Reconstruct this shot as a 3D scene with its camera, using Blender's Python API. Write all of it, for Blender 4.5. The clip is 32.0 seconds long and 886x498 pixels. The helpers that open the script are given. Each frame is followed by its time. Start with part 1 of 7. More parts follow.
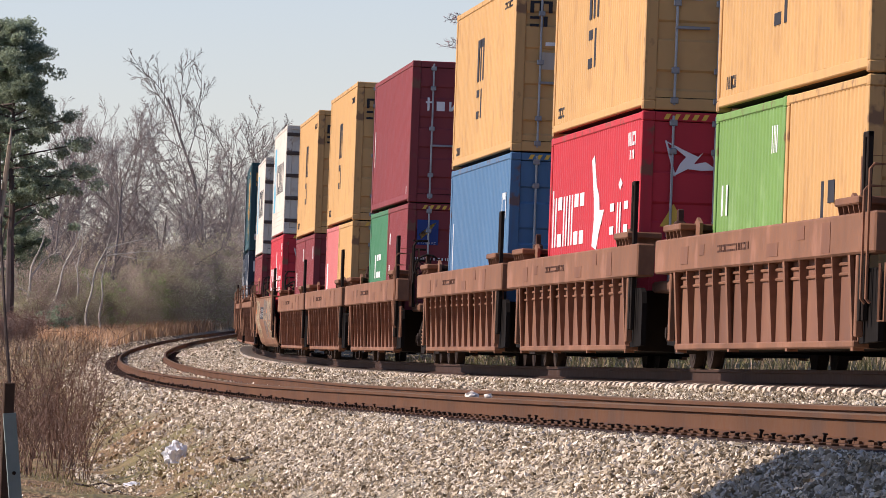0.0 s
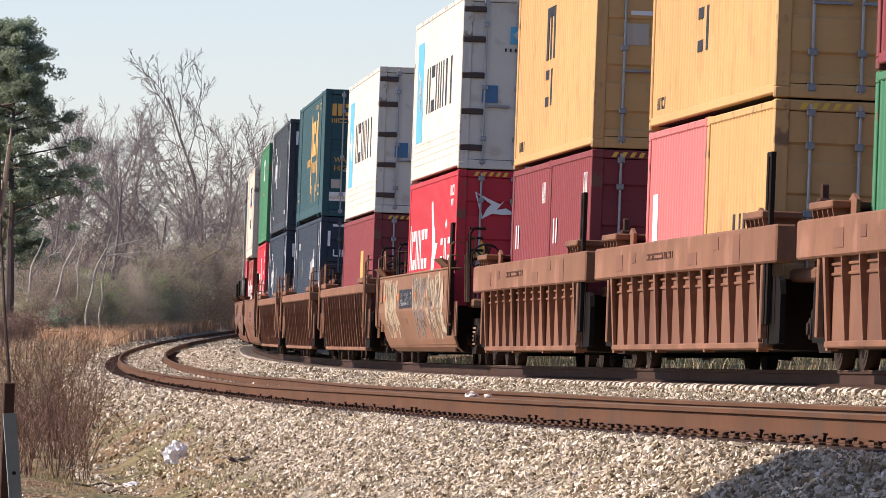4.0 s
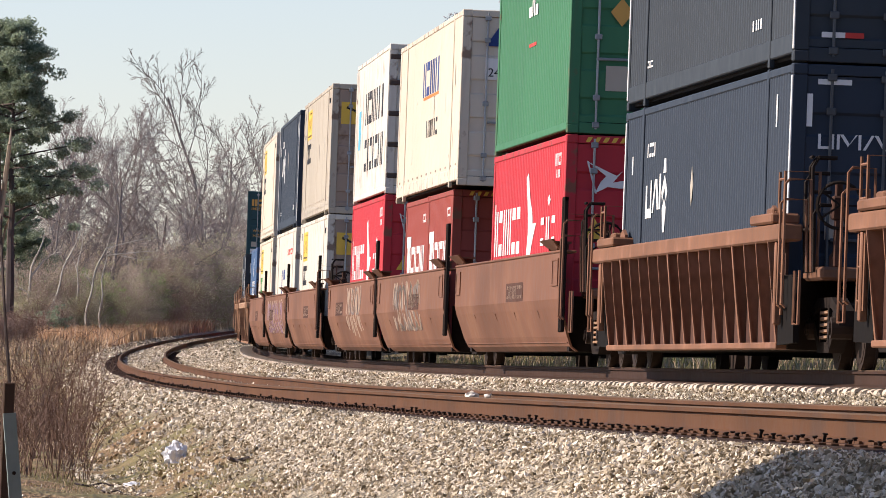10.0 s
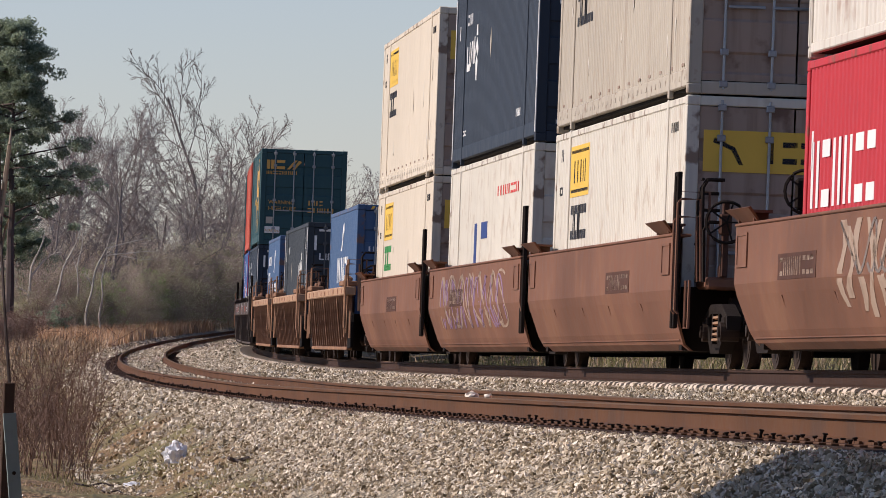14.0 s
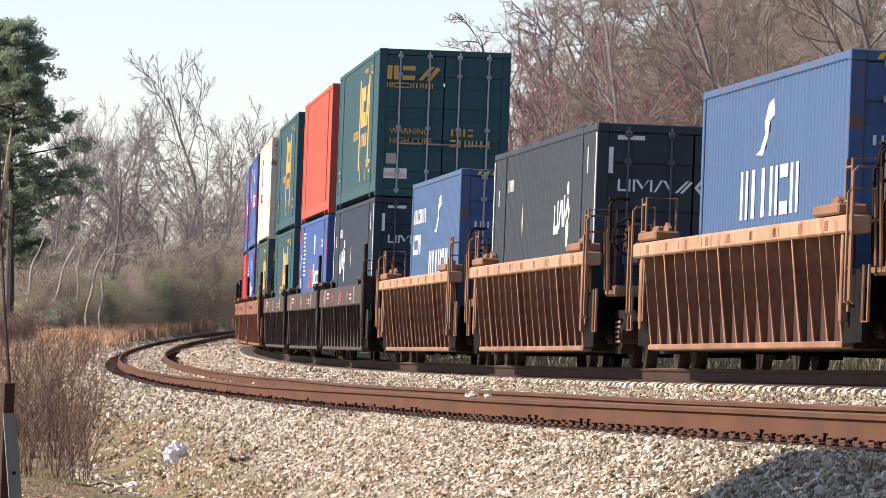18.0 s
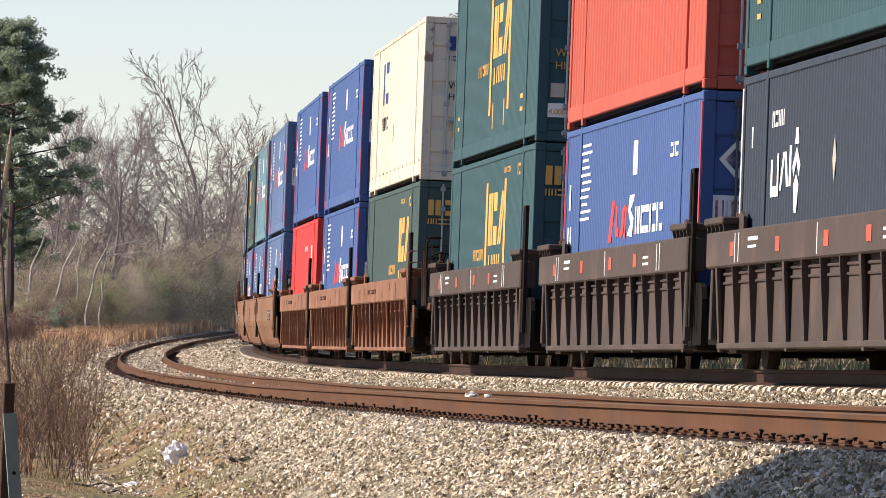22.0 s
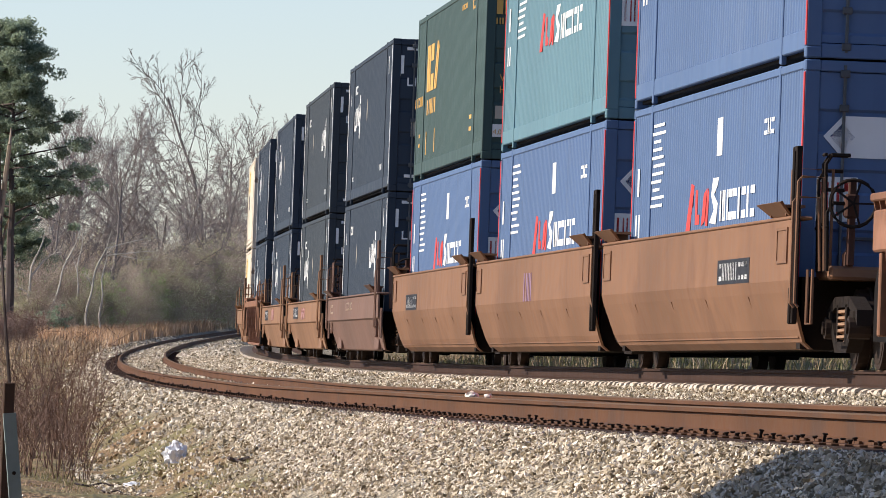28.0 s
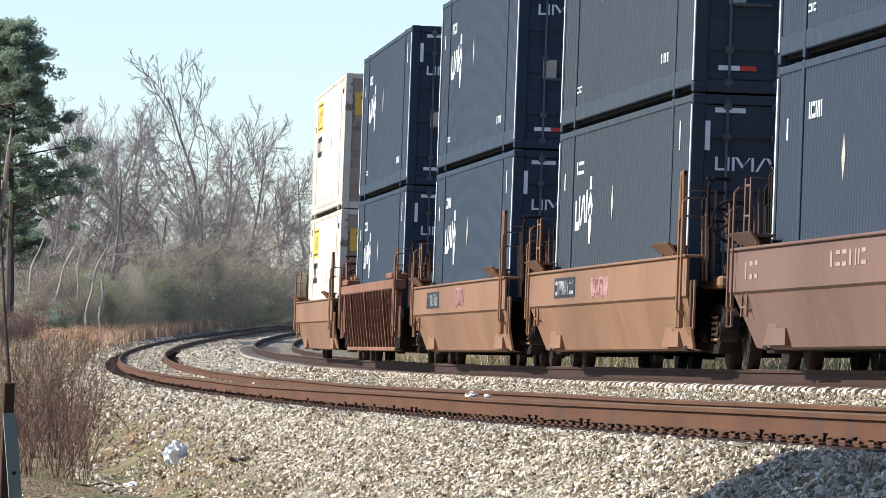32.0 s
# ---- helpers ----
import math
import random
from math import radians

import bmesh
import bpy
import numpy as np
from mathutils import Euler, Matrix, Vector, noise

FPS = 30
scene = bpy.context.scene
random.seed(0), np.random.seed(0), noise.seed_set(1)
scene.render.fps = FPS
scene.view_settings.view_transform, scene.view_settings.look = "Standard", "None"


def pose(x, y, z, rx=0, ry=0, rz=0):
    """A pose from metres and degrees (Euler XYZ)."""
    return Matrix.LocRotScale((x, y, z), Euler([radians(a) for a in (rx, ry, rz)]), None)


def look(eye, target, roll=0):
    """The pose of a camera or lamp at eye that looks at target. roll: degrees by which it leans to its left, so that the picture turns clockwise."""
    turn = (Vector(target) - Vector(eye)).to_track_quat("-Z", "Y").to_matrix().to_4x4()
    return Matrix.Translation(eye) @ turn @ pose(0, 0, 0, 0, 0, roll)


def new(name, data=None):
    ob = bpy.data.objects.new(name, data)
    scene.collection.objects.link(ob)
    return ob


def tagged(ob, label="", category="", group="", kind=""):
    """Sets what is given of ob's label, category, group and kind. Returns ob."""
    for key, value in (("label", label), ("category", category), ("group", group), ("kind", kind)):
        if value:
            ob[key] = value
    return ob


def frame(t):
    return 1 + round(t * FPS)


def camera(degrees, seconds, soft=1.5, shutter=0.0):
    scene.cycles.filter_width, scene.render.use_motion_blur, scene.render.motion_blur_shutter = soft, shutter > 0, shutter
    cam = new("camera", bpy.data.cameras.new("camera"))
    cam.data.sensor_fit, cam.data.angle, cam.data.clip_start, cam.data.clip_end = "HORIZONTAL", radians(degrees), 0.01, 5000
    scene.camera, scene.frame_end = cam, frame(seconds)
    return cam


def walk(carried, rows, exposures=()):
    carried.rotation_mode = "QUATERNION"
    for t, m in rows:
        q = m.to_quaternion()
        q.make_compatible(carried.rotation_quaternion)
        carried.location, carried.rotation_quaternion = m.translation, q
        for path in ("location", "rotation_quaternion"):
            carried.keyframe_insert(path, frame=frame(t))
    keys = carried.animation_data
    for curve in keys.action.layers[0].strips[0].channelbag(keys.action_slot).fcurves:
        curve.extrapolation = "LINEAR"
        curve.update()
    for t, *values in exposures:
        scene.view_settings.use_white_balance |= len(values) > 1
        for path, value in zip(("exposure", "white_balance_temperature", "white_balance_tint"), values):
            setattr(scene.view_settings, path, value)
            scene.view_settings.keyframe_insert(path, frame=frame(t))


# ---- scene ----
import math as mth

# ---------- camera: it stands still beside the track, with a very long lens ----------
cam = camera(6.8497, 32.0, soft=0.6)
STAND = pose(0, 0, 0.3148, 90 + 0.7614, 0, 0)
walk(cam, [(0.0, STAND), (32.0, STAND)],
     exposures=[(0.0, 0.26, 6350, 20), (2.0, 0.42, 6350, 19), (6.0, 0.48, 6350, 17), (7.0, 0.5, 6400, 17), (9.0, 0.57, 6450, 16), (10.0, 0.45, 6450, 16), (11.0, 0.2, 6450, 17), (13.0, 0.0, 6350, 18), (14.5, -0.1, 6250, 18), (17.0, 0.38, 6450, 16), (18.0, 0.7, 6450, 16), (19.0, 0.8, 6550, 15), (21.0, 0.6, 6600, 14), (22.0, 0.53, 6600, 14), (23.0, 0.54, 6450, 15), (24.0, 0.48, 6450, 14), (25.0, 0.34, 6450, 14), (28.0, 0.4, 6250, 11), (32.0, 0.65, 5700, 5)])

# ---------- world and sun ----------
SUN_FROM = Vector((-0.93, 0.03, 0.62)).normalized()
world = bpy.data.worlds.new("world")
scene.world = world
world.use_nodes = True
wn = world.node_tree
bg = wn.nodes["Background"]
sky = wn.nodes.new("ShaderNodeTexSky")
sky.sky_type = 'NISHITA'
sky.sun_disc = False
sky.sun_elevation = mth.asin(SUN_FROM.z)
sky.sun_rotation = mth.atan2(SUN_FROM.x, SUN_FROM.y)
sky.air_density, sky.dust_density, sky.ozone_density = 0.85, 0.2, 1.2
haze = wn.nodes.new("ShaderNodeMix")
haze.data_type, haze.blend_type = 'RGBA', 'MULTIPLY'
haze.inputs["Factor"].default_value = 1.0
haze.inputs[7].default_value = (1.01, 0.985, 1.07, 1)
wn.links.new(sky.outputs[0], haze.inputs[6])
wn.links.new(haze.outputs[2], bg.inputs[0])
bg.inputs[1].default_value = 0.10
sun_data = bpy.data.lights.new("sun", 'SUN')
sun_data.energy, sun_data.angle, sun_data.color = 5.0, radians(0.6), (1.0, 0.90, 0.76)
sun = new("sun", sun_data)
sun.matrix_world = look(tuple(SUN_FROM * 50), (0, 0, 0))


# ---------- materials ----------
def material(name, colour, rough=0.7, metal=0.0, vary=0.25, grain=6.0, streak=0.0, streak_colour=(0.12, 0.05, 0.03),
             bump=0.0, bump_scale=40.0, spot=0.0, spot_colour=(0.1, 0.05, 0.03), by_object=0.0, spot_scale=1.3, by_island=0.0, gloss=0.2, thin=0.0):
    """A painted, rusty or earthy surface: two scales of mottling, down-running streaks, blotches, fine relief."""
    m = bpy.data.materials.new(name)
    m.use_nodes = True
    nt = m.node_tree
    N, L = nt.nodes, nt.links
    b = N["Principled BSDF"]
    b.inputs["Roughness"].default_value = rough
    b.inputs["Metallic"].default_value = metal
    b.inputs["Specular IOR Level"].default_value = gloss
    tc = N.new("ShaderNodeTexCoord")

    def noise_tex(scale, detail, vec=None):
        n = N.new("ShaderNodeTexNoise")
        n.inputs["Scale"].default_value = scale
        n.inputs["Detail"].default_value = detail
        L.new(vec if vec else tc.outputs["Object"], n.inputs["Vector"])
        return n.outputs["Fac"]

    def ramp(src, lo, hi, a=0.0, c=1.0):
        r = N.new("ShaderNodeMapRange")
        r.inputs["From Min"].default_value, r.inputs["From Max"].default_value = lo, hi
        r.inputs["To Min"].default_value, r.inputs["To Max"].default_value = a, c
        L.new(src, r.inputs["Value"])
        return r.outputs["Result"]

    def mix(fac, a, c):
        x = N.new("ShaderNodeMix")
        x.data_type = 'RGBA'
        L.new(fac, x.inputs["Factor"])
        for sock, v in ((x.inputs[6], a), (x.inputs[7], c)):
            if isinstance(v, tuple):
                sock.default_value = (*v, 1)
            else:
                L.new(v, sock)
        return x.outputs[2]

    dark = tuple(c * (1 - vary) for c in colour)
    light = tuple(min(1, c * (1 + vary * 0.7)) for c in colour)
    big = noise_tex(grain * 0.17, 3)
    fine = noise_tex(grain * 2.5, 4)
    s = N.new("ShaderNodeMath")
    s.operation = 'MULTIPLY_ADD'
    L.new(fine, s.inputs[0])
    s.inputs[1].default_value = 0.5
    L.new(ramp(big, 0.25, 0.75, 0, 0.5), s.inputs[2])
    fac = s.outputs[0]
    col = mix(ramp(fac, 0.2, 0.8), dark, light)
    if by_object or by_island:
        src = N.new("ShaderNodeObjectInfo" if by_object else "ShaderNodeNewGeometry").outputs["Random" if by_object else "Random Per Island"]
        amount = by_object or by_island
        h = N.new("ShaderNodeHueSaturation")
        L.new(ramp(src, 0, 1, 1 - amount, 1 + amount), h.inputs["Value"])
        L.new(ramp(src, 0, 1, 1 + amount * 0.5, 1 - amount * 0.5), h.inputs["Saturation"])
        L.new(col, h.inputs["Color"])
        col = h.outputs["Color"]
    if streak:
        mp = N.new("ShaderNodeMapping")
        mp.inputs["Scale"].default_value = (5.0, 5.0, 0.35)
        L.new(tc.outputs["Object"], mp.inputs["Vector"])
        col = mix(ramp(noise_tex(1.0, 5, mp.outputs[0]), 0.52, 0.72, 0, streak), col, streak_colour)
    if spot:
        col = mix(ramp(noise_tex(spot_scale, 6), 0.56, 0.66, 0, spot), col, spot_colour)
    L.new(col, b.inputs["Base Color"])
    if thin:
        tl, mx = N.new("ShaderNodeBsdfTranslucent"), N.new("ShaderNodeMixShader")
        L.new(col, tl.inputs[0])
        mx.inputs[0].default_value = thin
        L.new(b.outputs[0], mx.inputs[1])
        L.new(tl.outputs[0], mx.inputs[2])
        L.new(mx.outputs[0], N["Material Output"].inputs[0])
    L.new(ramp(fine, 0.2, 0.8, max(0.05, rough - 0.12), min(1, rough + 0.1)), b.inputs["Roughness"])
    if bump:
        bm_ = N.new("ShaderNodeBump")
        bm_.inputs["Strength"].default_value = bump
        bm_.inputs["Distance"].default_value = 0.02
        L.new(noise_tex(bump_scale, 5), bm_.inputs["Height"])
        L.new(bm_.outputs[0], b.inputs["Normal"])
    return m


PAINT_RGB = {}


def paint(name, c, rough=0.65, **k):
    PAINT_RGB[name] = c
    k = dict(dict(vary=0.12, grain=1.2, streak=0.22, streak_colour=tuple(v * 0.45 + 0.02 for v in c), bump=0.05, bump_scale=3.0), **k)
    return material(name, c, rough, **k)


RUST = (0.16, 0.07, 0.035)
M = {
    "ochre": paint("yellow_ochre_paint", (0.57, 0.34, 0.135), streak_colour=(0.25, 0.13, 0.06), spot=0.35, spot_colour=(0.35, 0.2, 0.09)),
    "red": paint("crimson_paint", (0.50, 0.040, 0.052)),
    "maroon": paint("maroon_paint", (0.225, 0.047, 0.05)),
    "oxide": paint("oxide_red_paint", (0.30, 0.065, 0.05)),
    "rose": paint("faded_rose_paint", (0.56, 0.17, 0.16)),
    "blue": paint("mid_blue_paint", (0.08, 0.175, 0.30), spot=0.2, spot_colour=(0.14, 0.2, 0.28)),
    "lime": paint("leaf_green_paint", (0.17, 0.31, 0.085), spot=0.4, spot_colour=(0.3, 0.45, 0.2)),
    "teal20": paint("dark_green_paint", (0.06, 0.20, 0.10)),
    "white": paint("white_paint", (0.64, 0.60, 0.51), streak=0.3, streak_colour=(0.34, 0.26, 0.19), spot=0.3, spot_colour=(0.3, 0.16, 0.09), spot_scale=2.5),
    # Rust and grime, over a base darkened with the door end's shade.
    "doorgrime_shade": paint("grimy_shaded_door_paint", (0.36, 0.27, 0.21), streak=0.6, streak_colour=(0.13, 0.075, 0.05), spot=0.75, spot_colour=(0.12, 0.06, 0.04), spot_scale=2.2),
    "shabby": paint("shabby_white_paint", (0.66, 0.62, 0.54), streak=0.5, streak_colour=(0.3, 0.17, 0.1), spot=0.5, spot_colour=(0.25, 0.1, 0.06)),
    "cream": paint("cream_paint", (0.64, 0.565, 0.45), streak=0.2, streak_colour=(0.45, 0.36, 0.25)),
    "weathergrey": paint("weathered_grey_paint", (0.46, 0.41, 0.33), streak=0.4, streak_colour=(0.22, 0.13, 0.08)),
    "navy": paint("slate_navy_paint", (0.033, 0.045, 0.064)),
    "navygrey": paint("slate_grey_paint", (0.041, 0.050, 0.060)),
    "teal": paint("dark_teal_paint", (0.035, 0.085, 0.095)),
    "dgreen": paint("dark_green_grey_paint", (0.052, 0.085, 0.08)),
    "green": paint("bottle_green_paint", (0.055, 0.19, 0.095)),
    "rblue": paint("royal_blue_paint", (0.06, 0.11, 0.27)),
    "paleteal": paint("pale_teal_paint", (0.125, 0.225, 0.265)),
    "slateblue": paint("faded_slate_blue_paint", (0.095, 0.150, 0.27), spot=0.25, spot_colour=(0.15, 0.2, 0.3), spot_scale=0.6),
    "brightred": paint("bright_red_paint", (0.60, 0.05, 0.045)),
    "coral": paint("coral_red_paint", (0.47, 0.095, 0.062), spot=0.3, spot_colour=(0.4, 0.12, 0.08)),
    "workblue": paint("strong_blue_paint", (0.065, 0.12, 0.225)),
    "ink": paint("black_paint", (0.025, 0.025, 0.03), streak=0),
    "ink_blue": paint("dark_blue_paint", (0.03, 0.06, 0.2), streak=0),
    "mark_white": paint("white_marking", (0.78, 0.77, 0.74), streak=0),
    "mark_yellow": paint("yellow_marking", (0.75, 0.48, 0.08), streak=0),
    "mark_gold": paint("gold_marking", (0.66, 0.37, 0.10), streak=0),
    "mark_red": paint("red_marking", (0.6, 0.06, 0.05), streak=0),
    "mark_sky": paint("sky_blue_marking", (0.12, 0.42, 0.58), streak=0),
    "mark_green": paint("green_marking", (0.05, 0.28, 0.08), streak=0),
    "mark_orange": paint("orange_marking", (0.7, 0.2, 0.05), streak=0),
    "bar": material("galvanised_bar", (0.33, 0.34, 0.35), 0.4, 0.6),
    "darkbar": material("dull_dark_bar", (0.10, 0.105, 0.11), 0.5, 0.3),
    "rubber": material("black_rubber", (0.02, 0.02, 0.022), 0.8),
    "brown": paint("rust_brown_paint", (0.225, 0.108, 0.062), 0.75, vary=0.42, grain=3.5, streak=0.0, streak_colour=(0.12, 0.045, 0.03), spot=0.5, spot_colour=(0.36, 0.18, 0.12), bump=0.15, bump_scale=14),
    "rustorange": paint("orange_rust_paint", (0.27, 0.145, 0.085), 0.8, vary=0.38, grain=3.5, streak=0.2, streak_colour=(0.16, 0.06, 0.035), spot=0.45, spot_colour=(0.5, 0.27, 0.15), bump=0.15, bump_scale=14),
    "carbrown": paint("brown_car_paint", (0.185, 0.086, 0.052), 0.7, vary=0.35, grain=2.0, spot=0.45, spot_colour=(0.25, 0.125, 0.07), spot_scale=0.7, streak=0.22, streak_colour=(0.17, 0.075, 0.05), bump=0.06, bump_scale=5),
    "tan": paint("tan_car_paint", (0.235, 0.127, 0.07), 0.7, vary=0.3, grain=2.0, spot_scale=0.8, streak=0.22, spot=0.35, spot_colour=(0.17, 0.085, 0.05), streak_colour=(0.25, 0.11, 0.07), bump=0.06, bump_scale=5),
    # Web browns darkened with the recess's shade; webbrown also serves plates and stands.
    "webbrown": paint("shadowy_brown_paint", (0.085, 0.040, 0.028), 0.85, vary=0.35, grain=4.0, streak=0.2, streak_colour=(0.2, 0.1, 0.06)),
    "webshade": paint("shaded_maroon_paint", (0.055, 0.029, 0.023), 0.85, vary=0.35, grain=4.0, streak=0.25, streak_colour=(0.14, 0.075, 0.05)),
    "rustchord": paint("worn_orange_tan_paint", (0.43, 0.265, 0.165), 0.8, vary=0.35, grain=5.0, streak=0.1, streak_colour=(0.22, 0.1, 0.06), spot=0.7, spot_colour=(0.25, 0.12, 0.07), spot_scale=3.0),
    "tanb": paint("brown_tan_car_paint", (0.215, 0.112, 0.062), 0.7, vary=0.32, grain=2.0, spot=0.4, spot_colour=(0.14, 0.07, 0.042), spot_scale=0.8, streak=0.22, streak_colour=(0.18, 0.085, 0.055), bump=0.06, bump_scale=5),
    "mauve": paint("grey_brown_car_paint", (0.165, 0.095, 0.07), 0.7, vary=0.25, grain=2.0, streak=0.35, streak_colour=(0.2, 0.12, 0.09), bump=0.06, bump_scale=5),
    "cargrey": paint("soot_grey_car_paint", (0.076, 0.057, 0.048), 0.75, vary=0.35, grain=3.5, streak=0.0, streak_colour=(0.07, 0.05, 0.04), spot=0.35, spot_colour=(0.15, 0.09, 0.065), bump=0.12, bump_scale=12),
    "cargraf": paint("faded_brown_car_paint", (0.24, 0.122, 0.07), 0.7, vary=0.3, grain=2.5, streak=0.2, streak_colour=(0.2, 0.1, 0.06), bump=0.06, bump_scale=5),
    "graf_grey": paint("grey_spray_paint", (0.19, 0.155, 0.135), streak=0.3, spot=0.5, spot_colour=(0.24, 0.14, 0.09), spot_scale=3.0),
    "graf_gold": paint("pale_gold_spray_paint", (0.43, 0.33, 0.21), streak=0.3, spot=0.5, spot_colour=(0.3, 0.2, 0.12), spot_scale=3.0),
    "graf_white": paint("white_spray_paint", (0.37, 0.27, 0.20), streak=0.3, spot=0.5, spot_colour=(0.22, 0.13, 0.085), spot_scale=3.0),
    "graf_pink": paint("pink_spray_paint", (0.42, 0.22, 0.2), streak=0.3),
    "graf_violet": paint("violet_spray_paint", (0.27, 0.17, 0.26), streak=0.3),
    "dark_iron": material("greasy_iron", (0.022, 0.016, 0.013), 0.85, 0.0, bump=0.2, gloss=0.1),
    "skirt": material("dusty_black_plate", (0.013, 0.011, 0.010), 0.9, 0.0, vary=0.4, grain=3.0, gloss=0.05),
    "truckiron": material("rust_filmed_iron", (0.042, 0.027, 0.02), 0.8, 0.1, vary=0.4, grain=5.0, spot=0.5, spot_colour=(0.11, 0.055, 0.032), bump=0.2),
    # Dark rust, deepened by the train's shade put into the colour.
    "rail_dark": material("shaded_rusty_rail", (0.048, 0.024, 0.016), 0.85, vary=0.3, grain=3.0),
    "rail": material("rusty_rail_steel", (0.112, 0.050, 0.023), 0.8, 0.0, vary=0.3, grain=3.0, spot=0.55, spot_colour=(0.075, 0.045, 0.032), spot_scale=1.6, streak=0.2, streak_colour=(0.12, 0.06, 0.04), bump=0.1, bump_scale=20),
    "rail_top": material("worn_rail_head", (0.13, 0.08, 0.05), 0.8, 0.0, vary=0.3, grain=3.0, gloss=0.1, spot=0.4, spot_colour=(0.09, 0.05, 0.035)),
    "wood_tie": material("creosoted_timber", (0.075, 0.045, 0.033), 0.9, vary=0.4, grain=8.0, bump=0.4),
    "concrete_tie": material("weathered_concrete", (0.60, 0.49, 0.385), 0.9, vary=0.2, grain=6.0, by_object=0.15, bump=0.2),
    "stone": material("crushed_granite", (0.56, 0.465, 0.34), 0.9, vary=0.3, grain=9.0, by_island=0.7, bump=0.25, bump_scale=60),
}


WORN = {}


def worn(key):
    """The same paint where it is knocked and rusted, for rails and posts."""
    if key not in WORN:
        n = M[key].name
        WORN[key] = paint("worn_" + n, PAINT_RGB[n], spot=0.8, spot_colour=(0.17, 0.095, 0.06), spot_scale=4.0, streak=0.4, streak_colour=(0.14, 0.08, 0.055))
    return WORN[key]


# ---------- track line ----------
KS = [-3000, -760, -700, -420, -300, -200, -120, -50, 20, 80, 700, 760, 3000]
KC = [0, 0, .00059208, .00059208, .00059297, .00047132, .00031343, .00023209, .00033359, .0004945, .0004945, 0, 0]
LS = np.linspace(-3000, 3000, 12001)
_step = LS[1] - LS[0]
_th = np.cumsum(np.interp(LS, KS, KC)) * _step
_mid = len(LS) // 2
_th += -1.50392 - _th[_mid]
_lx = np.cumsum(np.cos(_th)) * _step
_ly = np.cumsum(np.sin(_th)) * _step
_lx += 0.47144 - _lx[_mid]
_ly += 135.36844 - _ly[_mid]
_zs = np.clip(LS, -330, 120)
_lz = -.00014731 * _zs + 1.711e-5 * _zs ** 2
CANT = 0.03638
NEAR_Z, NEAR_CANT = -0.20686, 0.00587


def line(s):
    """Place, heading and height of the train's track at the distance s along it."""
    return np.interp(s, LS, _lx), np.interp(s, LS, _ly), np.interp(s, LS, _th), np.interp(s, LS, _lz)


def side(s, off, z=0.0):
    """World point at distance s, off metres to the outside of the curve, z above the rail height."""
    x, y, th, zz = line(s)
    return x + np.sin(th) * off, y - np.cos(th) * off, zz + z


def spacing(s):
    q = np.clip(s, -330, 130)
    return 4.59068 + .00161422 * q + 2.128e-5 * q * q


def ride(s0, half=7.5):
    """Pose of a car body whose middle is at s0, carried at two points."""
    xa, ya, _, za = line(s0 - half)
    xb, yb, _, zb = line(s0 + half)
    return Matrix.Translation(((xa + xb) / 2, (ya + yb) / 2, (za + zb) / 2)) @ Matrix.Rotation(mth.atan2(yb - ya, xb - xa), 4, 'Z') \
        @ Matrix.Rotation(-mth.atan2(zb - za, 2 * half), 4, 'Y') @ Matrix.Rotation(-CANT, 4, 'X')


